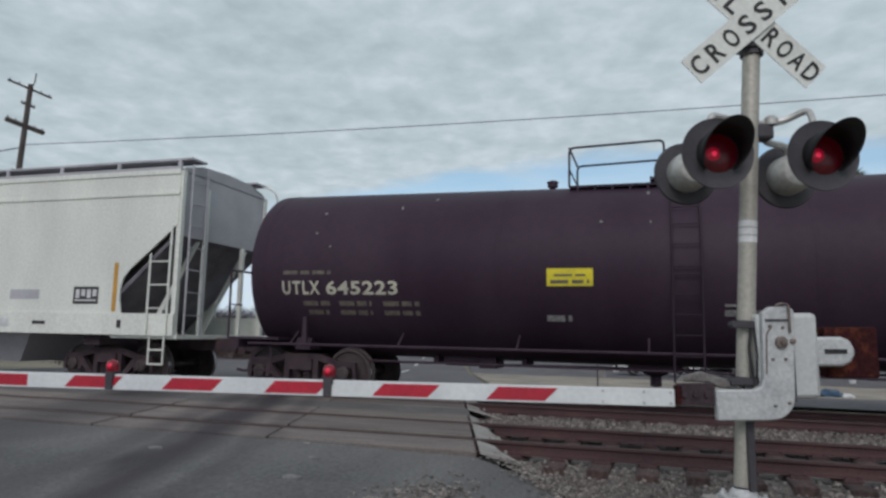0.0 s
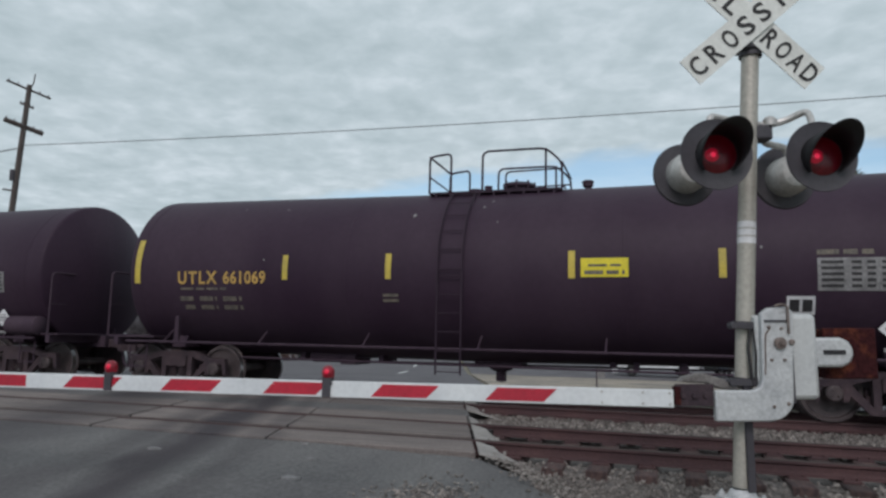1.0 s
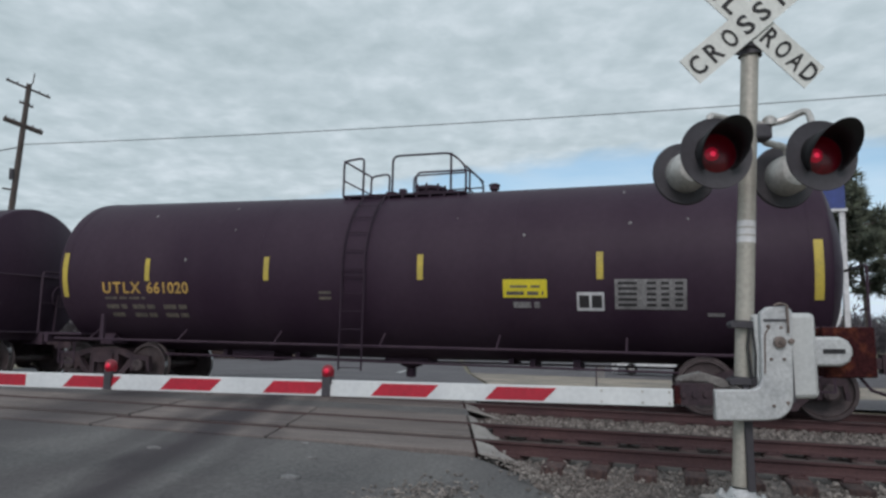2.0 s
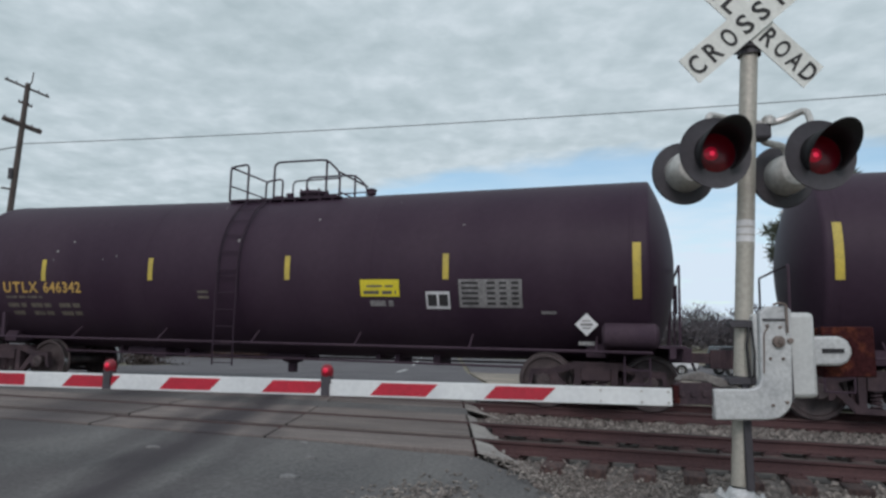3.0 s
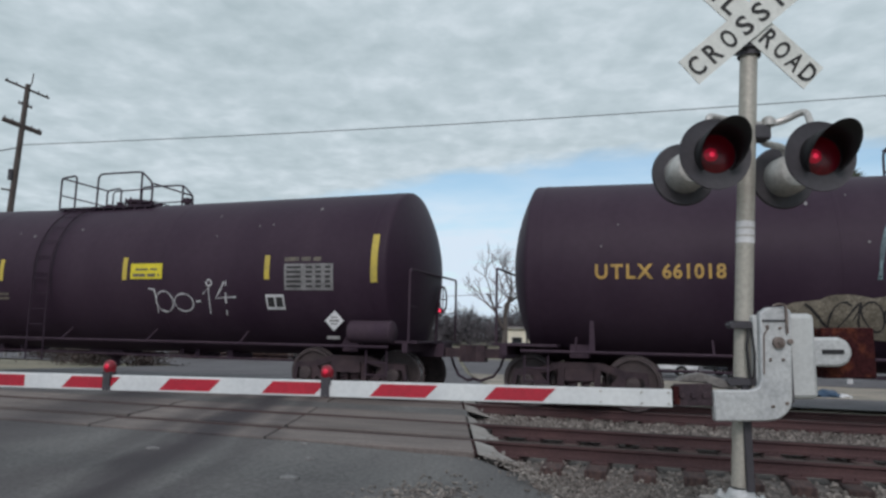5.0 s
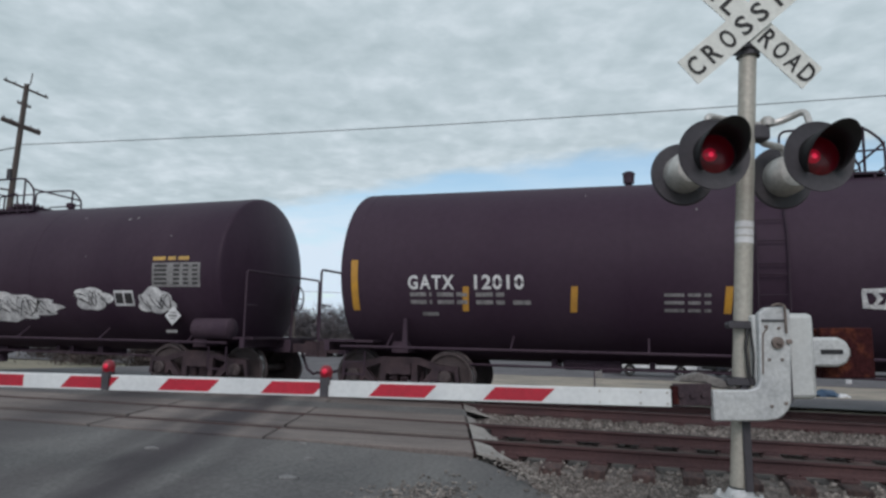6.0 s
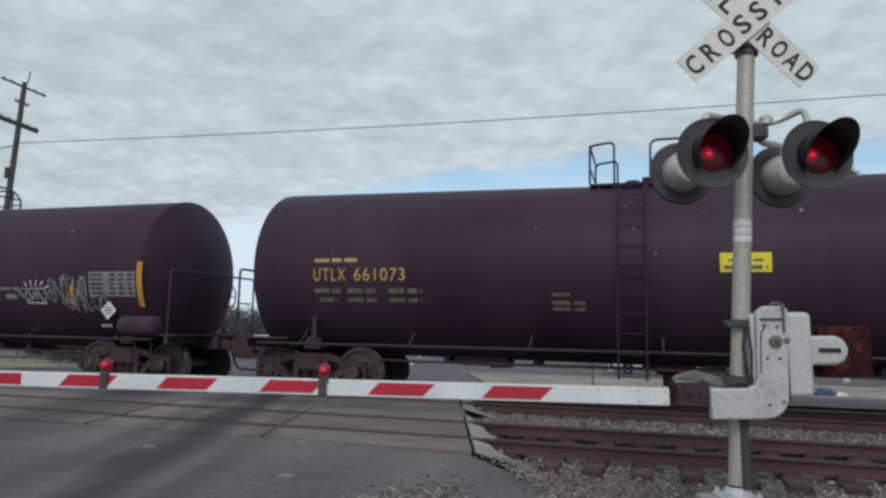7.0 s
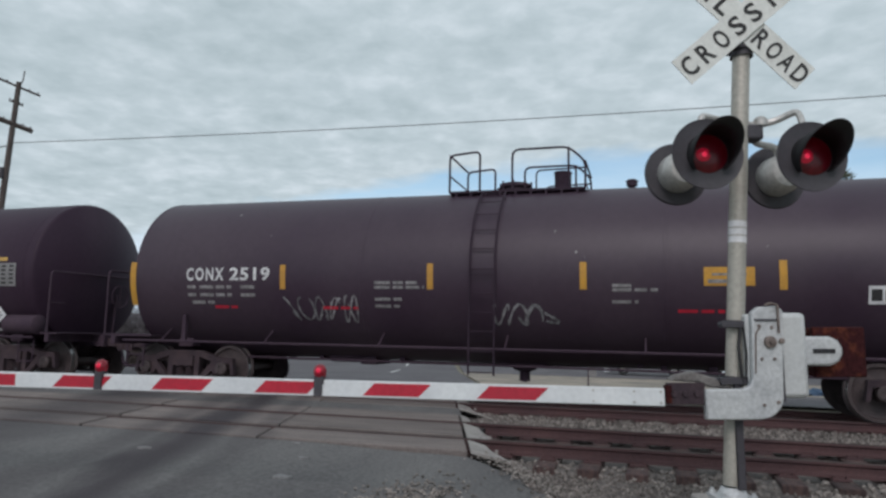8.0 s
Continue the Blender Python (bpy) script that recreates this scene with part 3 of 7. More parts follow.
def make_crossing(tracks):
    """Concrete-like panels between and beside the rails, skewed with the road."""
    base = tagged(new("crossing_surface"), "brown-grey crossing panels between the rails, worn by traffic", "crossing", kind="structure")
    bands = []
    for c in (NEAR_TRACK, FAR_TRACK):
        g = GAUGE / 2
        bands += [(c - g - 0.86, c - g - 0.12, c), (c - g + 0.20, c + g - 0.20, c), (c + g + 0.12, c + g + 0.86, c)]
    for y0, y1, c in bands:
        bm = bmesh.new()
        L = 2.52
        v = []
        for z in (-0.2, -0.006):
            for x, y in ((0, y0), (L, y0), (L, y1), (0, y1)):
                v.append(bm.verts.new((x + ROAD_LEAN * (y - c), y, z)))
        for f in ((3, 2, 1, 0), (4, 5, 6, 7), (0, 1, 5, 4), (1, 2, 6, 5), (2, 3, 7, 6), (3, 0, 4, 7)):
            bm.faces.new([v[i] for i in f])
        bmesh.ops.bevel(bm, geom=bm.edges[:], offset=0.012, segments=1, affect="EDGES")
        me = finish(bm, "panel", PANEL, False)
        end = ROAD_RIGHT + 0.08 + ROAD_LEAN * c
        for k in range(1, 7):
            o = new("panel", me)
            o.parent, o.location = base, (end - 2.55 * k, 0, -0.004 * (k % 3))
    # rubber in the gaps, and asphalt between the two tracks
    bm = bmesh.new()
    for c in (NEAR_TRACK, FAR_TRACK):
        for s in (-1, 1):
            for d, w in ((-0.119, 0.078), (0.080, 0.039)):
                y = c + s * (GAUGE / 2 + d)
                x1 = ROAD_RIGHT + ROAD_LEAN * c + 0.2
                add_box(bm, -15.5, x1, y - w, y + w, -0.2, -0.075)
    part("rubber_strip", bm, RUBBER, base, "black rubber flangeway filler")
    bm = bmesh.new()
    y0, y1 = NEAR_TRACK + GAUGE / 2 + 0.88, FAR_TRACK - GAUGE / 2 - 0.88
    v = [bm.verts.new((x + ROAD_LEAN * y, y, z)) for z in (-0.25, -0.016) for x, y in ((ROAD_LEFT, y0), (ROAD_RIGHT + 0.1, y0), (ROAD_RIGHT + 0.1, y1), (ROAD_LEFT, y1))]
    for f in ((3, 2, 1, 0), (4, 5, 6, 7), (0, 1, 5, 4), (1, 2, 6, 5), (2, 3, 7, 6), (3, 0, 4, 7)):
        bm.faces.new([v[i] for i in f])
    part("infill", bm, ROAD_ASPHALT, base, "asphalt strip between the tracks")
    # sloped concrete ends that guide dragging gear over the panels
    for c in (NEAR_TRACK, FAR_TRACK):
        g = GAUGE / 2
        for y0, y1, run in ((c - g - 0.86, c - g - 0.10, 0.50), (c - g + 0.10, c + g - 0.10, 0.50), (c + g + 0.10, c + g + 0.86, 0.30)):
            bm = bmesh.new()
            x = ROAD_RIGHT + 0.09 + ROAD_LEAN * c
            a, b = ROAD_LEAN * (y0 - c), ROAD_LEAN * (y1 - c)
            # a thin bent plate that runs down from the panels' end to the ties, open below
            top = [(x + a, y0, -0.012), (x + b, y1, -0.012), (x + b + run * 0.45, y1 - 0.05, -0.055), (x + a + run * 0.55, y0 + 0.03, -0.075), (x + b + run * 0.8, y1 - 0.22, -0.15), (x + a + run * 1.15, y0 + 0.10, -0.16)]
            v = [bm.verts.new(p) for p in top] + [bm.verts.new((p[0], p[1], p[2] - 0.028)) for p in top]
            for f in ((0, 1, 2, 3), (3, 2, 4, 5), (9, 8, 7, 6), (11, 10, 8, 9), (0, 3, 9, 6), (3, 5, 11, 9), (5, 4, 10, 11), (4, 2, 8, 10), (2, 1, 7, 8), (1, 0, 6, 7)):
                bm.faces.new([v[i] for i in f])
            for dx, dy in ((0.14, 0.12), (0.24, 0.18)):
                add_tube(bm, [(x + a + dx, y0 + dy, -0.05), (x + a + dx, y0 + dy, -0.016)], 0.018, 8)
            part("end_ramp", bm, CONCRETE, base, "pale chipped sloping end plate", smooth=False)


make_ground()
tracks = make_tracks()
make_ballast()


# ---- the train ----
SPEED = 19.9
AXIS, RAD = 2.40, 1.64


def wheelset_mesh():
    bm = bmesh.new()
    turn = Matrix.Rotation(radians(90), 4, "Z")
    for s in (-1, 1):
        prof = [(0.745, 0.0), (0.745, 0.10), (0.715, 0.125), (0.735, 0.27), (0.725, 0.385), (0.69, 0.395), (0.69, 0.49), (0.72, 0.487), (0.728, 0.462), (0.83, 0.455), (0.832, 0.40), (0.795, 0.385), (0.765, 0.27), (0.80, 0.135), (0.835, 0.115), (0.835, 0.085)]
        add_revolve(bm, [(s * x, r) for x, r in prof], turn, 32)
        add_revolve(bm, [(s * 0.83, 0.085), (s * 1.02, 0.08), (s * 1.02, 0.125), (s * 1.13, 0.125), (s * 1.15, 0.10), (s * 1.15, 0.0)], turn, 16)
        for k in range(3):
            t = k * 2.094
            add_tube(bm, [(0.06 * math.cos(t), s * 1.145, 0.06 * math.sin(t)), (0.06 * math.cos(t), s * 1.175, 0.06 * math.sin(t))], 0.018, 6)
    add_revolve(bm, [(-0.74, 0.085), (0.74, 0.085)], turn, 14)
    me = finish(bm, "wheelset", WHEEL_STEEL)
    me.materials.append(TREAD_STEEL)
    for p in me.polygons:
        r = math.hypot(p.center.x, p.center.z)
        if r > 0.448 and abs(p.center.y) > 0.728:
            p.material_index = 1
    return me


def truck_meshes():
    bm = bmesh.new()
    for s in (-1, 1):
        y0, y1 = s * 0.97, s * 1.09
        for d in (-1, 1):
            add_prism(bm, [(d * x, z) for x, z in ((1.12, 0.66), (0.74, 0.68), (0.70, 0.60), (0.76, 0.56), (1.06, 0.56), (1.10, 0.34), (1.16, 0.34))], y0, y1)
            add_prism(bm, [(d * x, z) for x, z in ((0.76, 0.68), (0.36, 0.80), (0.0, 0.80), (0.0, 0.70), (0.33, 0.69), (0.70, 0.58))], y0, y1)
            add_prism(bm, [(d * x, z) for x, z in ((0.78, 0.58), (0.66, 0.60), (0.34, 0.24), (0.0, 0.22), (0.0, 0.14), (0.40, 0.15), (0.66, 0.42), (0.70, 0.34), (0.77, 0.34))], y0, y1)
            add_prism(bm, [(d * x, z) for x, z in ((0.36, 0.72), (0.25, 0.72), (0.25, 0.22), (0.36, 0.24))], y0 - s * 0.01, y1)
        add_box(bm, -0.24, 0.24, min(s * 0.93, s * 1.13), max(s * 0.93, s * 1.13), 0.50, 0.70)
    add_box(bm, -0.2, 0.2, -0.96, 0.96, 0.46, 0.78)
    add_tube(bm, [(0, 0, 0.76), (0, 0, 0.86)], 0.2, 16)
    for d in (-1, 1):
        add_box(bm, d * 0.36 - 0.06, d * 0.36 + 0.06, -0.92, 0.92, 0.30, 0.42)
        for s in (-1, 1):
            add_prism(bm, [(d * x, z) for x, z in ((0.43, 0.30), (0.36, 0.30), (0.36, 0.54), (0.40, 0.54))], s * 0.68, s * 0.84)
    frame_me = finish(bm, "truck_frame", TRUCK_GRIME, False)
    bm = bmesh.new()
    for k in range(2):
        pts = []
        for i in range(60):
            t = i / 59
            pts.append((0.11 * (1 if k else -1) + 0.075 * math.cos(t * 5 * 2 * math.pi), 0.075 * math.sin(t * 5 * 2 * math.pi), 0.22 + 0.28 * t))
        add_tube(bm, pts, 0.017, 5)
    return frame_me, finish(bm, "spring", TRUCK_GRIME)


WHEELSET = wheelset_mesh()
TRUCK, SPRING = truck_meshes()
spinning, rolling = [], []


def add_truck(car, x):
    t = new("truck", TRUCK)
    t.parent, t.location = car, (x, 0, 0)
    for s in (-1, 1):
        sp = new("spring", SPRING)
        sp.parent, sp.location = t, (0, s * 1.03, 0)
        w = new("wheelset", WHEELSET)
        w.parent, w.location = t, (s * 0.889, 0, 0.457)
        spinning.append(w)


class Tank:
    """The barrel of one car, and what is painted on it."""

    def __init__(self, car, half, bend, sink):
        self.car, self.half, self.bend, self.sink = car, half, bend, sink

    def lift(self, s):
        return self.bend * (abs(s) - self.half * 0.5) - self.sink

    def on(self, s, z, off=0.006):
        """A point of the camera's side of the barrel, s along the car and z above the rails."""
        z += 0.04 - self.sink
        c = AXIS + self.lift(s)
        q = max(min((z - c) / RAD, 0.999), -0.999)
        h = math.asin(q)
        return Vector((s, -(RAD + off) * math.cos(h), c + (RAD + off) * math.sin(h)))

    def patch(self, name, s0, s1, z0, z1, material, off=0.006, slant=0.0, label=""):
        bm = bmesh.new()
        n = max(2, int((z1 - z0) / 0.12) + 1)
        rows = [[bm.verts.new(self.on(s0 + (s1 - s0) * k / 2 + slant * (1 - i / n), z0 + (z1 - z0) * i / n, off)) for k in range(3)] for i in range(n + 1)]
        quad_faces(bm, rows, False)
        return part(name, bm, material, self.car, label)

    def bars(self, name, rows, material, off=0.006):
        """Lines of print too small to read: rows of (z, height, (s0, s1), ...)."""
        for z, h, *spans in rows:
            bm = bmesh.new()
            for s0, s1 in spans:
                x = s0
                k = 0
                while x < s1 - 0.02:
                    w = (0.30, 0.19, 0.25, 0.14)[k % 4]
                    e = min(x + w, s1)
                    quad_faces(bm, [[bm.verts.new(self.on(x, z + d * h, off)), bm.verts.new(self.on(e, z + d * h, off))] for d in (0, 1)], False)
                    x = e + 0.055
                    k += 1
            tagged(part(name, bm, material, self.car), kind="stuff")

    def letters(self, name, body, s0, s1, z0, z1, material, bold=0.026, spacing=1.08, split=(0.455, 0.525)):
        """Stencilled characters; the owner's mark and the number are spaced apart."""
        words = body.split(" ")
        w = s1 - s0
        spans = ((0.0, 1.0),) if len(words) == 1 else ((0.0, split[0]), (split[1], 1.0))
        for word, (f0, f1) in zip(words, spans):
            me = text_mesh(word, z1 - z0, w * (f1 - f0), bold, spacing * (1.16 if word.isalpha() else 1.0))
            bm = bmesh.new()
            bm.from_mesh(me)
            bpy.data.meshes.remove(me)
            bmesh.ops.triangulate(bm, faces=bm.faces[:])
            for cut in (0.25, 0.5, 0.75):
                bmesh.ops.bisect_plane(bm, geom=bm.verts[:] + bm.edges[:] + bm.faces[:], plane_co=(0, (z1 - z0) * cut, 0), plane_no=(0, 1, 0))
            for v in bm.verts:
                v.co = self.on(s0 + w * f0 + v.co.x, z0 + v.co.y, 0.007)
            part(name if word.isalpha() else "car_number", bm, material, self.car, smooth=False)

    def ribbon(self, name, lines, width, material, off=0.006, label=""):
        bm = bmesh.new()
        for pts in lines:
            rows = []
            for i, (s, z) in enumerate(pts):
                a, b = pts[max(i - 1, 0)], pts[min(i + 1, len(pts) - 1)]
                d = Vector((b[0] - a[0], b[1] - a[1], 0))
                d = d.normalized() if d.length else Vector((1, 0, 0))
                w = width * (0.75 + 0.35 * math.sin(i * 1.9))
                rows.append([bm.verts.new(self.on(s - d.y * w * k, z + d.x * w * k, off)) for k in (-0.5, 0.5)])
            quad_faces(bm, rows, False)
        return tagged(part(name, bm, material, self.car, label), kind="stuff")

    def head_print(self, material, y0=-1.05, y1=-0.35, z0=2.55):
        """Unreadable lines on the dished trailing end."""
        for k in range(6):
            bm = bmesh.new()
            y, j = y0 + 0.05 * (k % 2), 0
            while y < y1:
                e = min(y + (0.22, 0.13, 0.17)[j % 3], y1)
                rows = []
                for z in (z0 + 0.13 * k, z0 + 0.13 * k + 0.06):
                    row = []
                    for q in (y, e):
                        rho = min(math.hypot(q, z - AXIS - self.lift(self.half)) / RAD, 0.99)
                        row.append(bm.verts.new((self.tip + 0.43 * (1 - rho ** 2.15) + 0.012, q, z)))
                    rows.append(row)
                quad_faces(bm, rows, False)
                y, j = e + 0.05, j + 1
            tagged(part("head_print", bm, material, self.car), kind="stuff")

    def blob(self, name, s, z, ws, wz, material, seed, spikes=9, off=0.005, label=""):
        """A sprayed cloud with a bumpy outline."""
        rng = random.Random(seed)
        bm = bmesh.new()
        mid = bm.verts.new(self.on(s, z, off))
        n = 44
        ph = rng.uniform(0, 6)
        rings = []
        for f in (0.34, 0.68, 1.0):
            ring = []
            for i in range(n):
                t = 2 * math.pi * i / n
                r = 1 + (0.22 * abs(math.sin(spikes * t / 2 + ph)) - 0.10 + 0.10 * math.sin(3 * t + ph)) * (f == 1.0)
                ring.append(bm.verts.new(self.on(s + ws * r * f * math.cos(t), z + wz * r * f * math.sin(t), off)))
            rings.append(ring)
        for i in range(n):
            bm.faces.new((mid, rings[0][i], rings[0][(i + 1) % n]))
        quad_faces(bm, rings)
        return part(name, bm, material, self.car, label)


def scribble(seed, s0, s1, z0, z1, count, steps=16):
    """Loose sprayed curls inside a rectangle."""
    rng = random.Random(seed)
    out = []
    for k in range(count):
        cs, cz = s0 + (s1 - s0) * (k + 0.5) / count, (z0 + z1) / 2
        a, b = (s1 - s0) / count * rng.uniform(0.35, 0.62), (z1 - z0) / 2 * rng.uniform(0.6, 1.0)
        p, q, span = rng.uniform(0, 6), rng.uniform(0.6, 1.9), rng.uniform(4.0, 7.5)
        out.append([(cs + a * math.cos(p + span * i / steps), cz + b * math.sin(p * 0.7 + q * span * i / steps)) for i in range(steps + 1)])
    return out


def bar_loop(pts, r=0.10, n=4):
    """Rounds the corners of a bent bar."""
    pts = [Vector(p) for p in pts]
    out = [pts[0]]
    for a, b, c in zip(pts, pts[1:], pts[2:]):
        u, w = (a - b), (c - b)
        k = min(r, u.length * 0.45, w.length * 0.45)
        p, q = b + u.normalized() * k, b + w.normalized() * k
        for i in range(n + 1):
            t = i / n
            out.append(p * (1 - t) ** 2 + b * 2 * t * (1 - t) + q * t ** 2)
    out.append(pts[-1])
    return out


def tank_car(centre, label, half=7.05, bend=0.010, paint=None, deck=(-1.2, 1.35), ladder=-0.47, vent=1.75, truck=6.3, dome=0.0, end_rail=True, tall=0.0, ends=None, sink=0.0):
    """A tank car at the time the clip starts, centre metres along the track."""
    car = thing("tank_car", label, "tank car", "cars of the train")
    paint = paint or TANK_BLACK
    tk = Tank(car, half, bend, sink)
    head = 0.60
    # barrel with dished ends
    bm = bmesh.new()
    lo, hi = ends or (half + 0.20, half + 0.25)
    dish = [(0.43 * (1 - (f ** 2.15)), RAD * f) for f in (0.0, 0.15, 0.3, 0.45, 0.6, 0.72, 0.82, 0.9, 0.955, 0.985)]
    dish += [(-0.012, RAD * 0.9975), (-0.05, RAD)]
    prof = [(-lo - x, r) for x, r in dish] + [(-lo + 0.05 + (lo + hi - 0.1) * i / 12, RAD) for i in range(1, 12)] + [(hi + x, r) for x, r in dish[::-1]]
    rings = []
    n = 56
    for x, r in prof:
        c = AXIS + tk.lift(max(min(x, half), -half))
        rings.append([bm.verts.new((x, r * math.cos(2 * math.pi * i / n), c + r * math.sin(2 * math.pi * i / n))) for i in range(n)] if r > 0 else [bm.verts.new((x, 0, c))])
    for a, b in zip(rings, rings[1:]):
        for i in range(n):
            j = (i + 1) % n
            if len(a) == 1:
                bm.faces.new((a[0], b[j], b[i]))
            elif len(b) == 1:
                bm.faces.new((a[i], a[j], b[0]))
            else:
                bm.faces.new((a[i], a[j], b[j], b[i]))
    part("tank", bm, paint, car)
    # jacket seams
    for s in (-half + 0.02, -half * 0.35, half * 0.35, half - 0.02):
        bm = bmesh.new()
        c = AXIS + tk.lift(s)
        add_revolve(bm, [(s - 0.03, RAD - 0.002), (s - 0.025, RAD + 0.004), (s + 0.025, RAD + 0.004), (s + 0.03, RAD - 0.002)], Matrix.Translation((0, 0, c)), 56)
        part("seam_band", bm, paint, car)
    top = AXIS + RAD + tk.lift(0)
    d0, d1 = deck
    # walkway round the manway
    for y in (-0.72, 0.52):
        bm = bmesh.new()
        add_box(bm, d0, d1, y, y + 0.20, top - 0.10, top - 0.055)
        for k in range(9):
            x = d0 + (d1 - d0) * (k + 0.5) / 9
            add_box(bm, x - 0.02, x + 0.02, y, y + 0.20, top - 0.22, top - 0.10)
        part("walkway", bm, LADDER_BLACK, car)
    # guard rails: high loop and lower bar on both sides of the ladder's gate, and along the back
    hi, low = top + 0.70, top - 0.07
    for y in (-0.70, 0.70):
        bm = bmesh.new()
        g0, g1 = ladder - 0.30, ladder + 0.32
        add_tube(bm, bar_loop([(d0, y, low), (d0, y, hi - 0.05), (g0, y, hi), (g0, y, low)]), 0.022, 6)
        add_tube(bm, bar_loop([(g1, y, low), (g1, y, hi), (d1 - 0.3, y, hi), (d1, y, hi - 0.28), (d1, y, low)], 0.14), 0.022, 6)
        add_tube(bm, bar_loop([(g1 + 0.45, y, low), (g1 + 0.45, y, hi - 0.42), (d1, y, hi - 0.40)]), 0.016, 6)
        add_tube(bm, [(d1 - 0.3, y, hi), (d1 - 0.3, y, low)], 0.022, 6)
        part("guard_rail", bm, LADDER_BLACK, car)
    for x, h in ((d0, hi - 0.05), (d1, hi - 0.28)):
        bm = bmesh.new()
        add_tube(bm, [(x, -0.70, h), (x, 0.70, h)], 0.020, 6)
        add_tube(bm, [(x, -0.70, h - 0.4), (x, 0.70, h - 0.4)], 0.016, 6)
        part("end_guard", bm, FRAME_BLACK, car)
    # manway, valve and vent
    up = Matrix.Rotation(radians(-90), 4, "Y")
    bm = bmesh.new()
    m = Matrix.Translation(((d0 + d1) / 2 + 0.35 + dome, 0, top - 0.06)) @ up
    add_revolve(bm, [(0, 0.26), (0.18, 0.26), (0.18, 0.32), (0.23, 0.32), (0.25, 0.28), (0.27, 0.0)], m, 20)
    for k in range(8):
        t = k * math.pi / 4
        p = Vector(((d0 + d1) / 2 + 0.35 + dome + 0.30 * math.cos(t), 0.30 * math.sin(t), top + 0.06))
        add_tube(bm, [p, p + Vector((0, 0, 0.16))], 0.022, 6)
    part("manway", bm, FRAME_BLACK, car)
    for x, r, h in ((ladder, 0.11, 0.14), (ladder + 0.25, 0.07, 0.2), (d1 - 0.5, 0.09, 0.12)):
        bm = bmesh.new()
        add_revolve(bm, [(-0.05, r), (h * 0.6, r), (h * 0.6, r * 1.2), (h, r * 1.2), (h + 0.02, 0.0)], Matrix.Translation((x, 0.1, top)) @ up, 12)
        part("valve", bm, FRAME_BLACK, car)
    bm = bmesh.new()
    add_revolve(bm, [(-0.1, 0.06), (0.07, 0.06), (0.07, 0.10), (0.13, 0.10), (0.13 + tall, 0.10 + tall * 0.1), (0.16 + tall, 0.12), (0.19 + tall, 0.08), (0.21 + tall, 0.0)], Matrix.Translation((vent, 0, top + tk.lift(vent) - tk.lift(0))) @ up, 12)
    part("vent", bm, FRAME_BLACK, car)
    # ladders on both sides
    for s in (-1, 1):
        bm = bmesh.new()
        line = [(RAD + 0.07, h) for h in range(62, -1, -8)]
        pts = [((RAD + 0.07) * math.cos(radians(h)), AXIS + tk.lift(0) + (RAD + 0.07) * math.sin(radians(h))) for _, h in line]
        pts += [(RAD + 0.07, 1.6), (RAD + 0.06, 0.55)]
        for dx in (-0.22, 0.22):
            add_tube(bm, [(ladder + dx, s * y, z) for y, z in pts], 0.018, 6)
        for z in (0.60, 0.95, 1.28, 1.6, 1.92, 2.24):
            add_tube(bm, [(ladder - 0.22, s * (RAD + 0.065), z), (ladder + 0.22, s * (RAD + 0.065), z)], 0.010, 6)
        for h in (0, 12, 24, 36, 48, 60):
            y, z = (RAD + 0.07) * math.cos(radians(h)), AXIS + tk.lift(0) + (RAD + 0.07) * math.sin(radians(h))
            add_tube(bm, [(ladder - 0.22, s * y, z), (ladder + 0.22, s * y, z)], 0.010, 6)
        part("ladder", bm, LADDER_BLACK, car)
    # stub sills, bolsters, saddles, couplers
    for d in (-1, 1):
        e = half + head
        bm = bmesh.new()
        add_box(bm, min(d * (truck - 1.3), d * (e + 0.35)), max(d * (truck - 1.3), d * (e + 0.35)), -0.20, 0.20, 0.80, 1.06)
        add_box(bm, d * e - 0.05, d * e + 0.05, -1.45, 1.45, 0.90, 1.06)
        add_box(bm, min(d * (e - 0.9), d * (e + 0.22)), max(d * (e - 0.9), d * (e + 0.22)), -1.42, 1.42, 1.06, 1.10)
        part("end_sill", bm, FRAME_BLACK, car)
        bm = bmesh.new()
        add_prism(bm, [(-1.05, 0.88), (1.05, 0.88), (1.05, 1.00), (0.9, 1.20), (0.5, 1.08), (-0.5, 1.08), (-0.9, 1.20), (-1.05, 1.00)],
                  d * truck - 0.16, d * truck + 0.16, Matrix.Rotation(radians(90), 4, "Z"))
        part("saddle", bm, FRAME_BLACK, car)
        x = d * (truck - 0.25)
        for y in (-1.46, 1.46) if d < 0 else ():
            bm = bmesh.new()
            add_prism(bm, [(x - 0.05, 0.96), (x + 0.05, 0.96), (x + 0.035, 1.50), (x - 0.035, 1.50)], y - 0.03, y + 0.03)
            part("side_brace", bm, FRAME_BLACK, car)
        bm = bmesh.new()
        c = d * (e + 0.35)
        add_box(bm, min(c, c + d * 0.42), max(c, c + d * 0.42), -0.08, 0.08, 0.80, 0.98)
        add_prism(bm, [(c + d * 0.30, -0.15), (c + d * 0.56, -0.15), (c + d * 0.60, 0.05), (c + d * 0.46, 0.15), (c + d * 0.30, 0.12)], -0.16, 0.16,
                  Matrix.Translation((0, 0, 0.88)) @ Matrix.Rotation(radians(90), 4, "X"))
        part("coupler", bm, TRUCK_GRIME, car)
        bm = bmesh.new()
        add_tube(bm, [(c, 0.3, 0.85), (c + d * 0.08, 0.3, 0.62), (c + d * 0.2, 0.22, 0.44), (c + d * 0.42, 0.08, 0.36), (c + d * 0.55, 0.0, 0.40)], 0.028, 6)
        part("air_hose", bm, FRAME_BLACK, car)
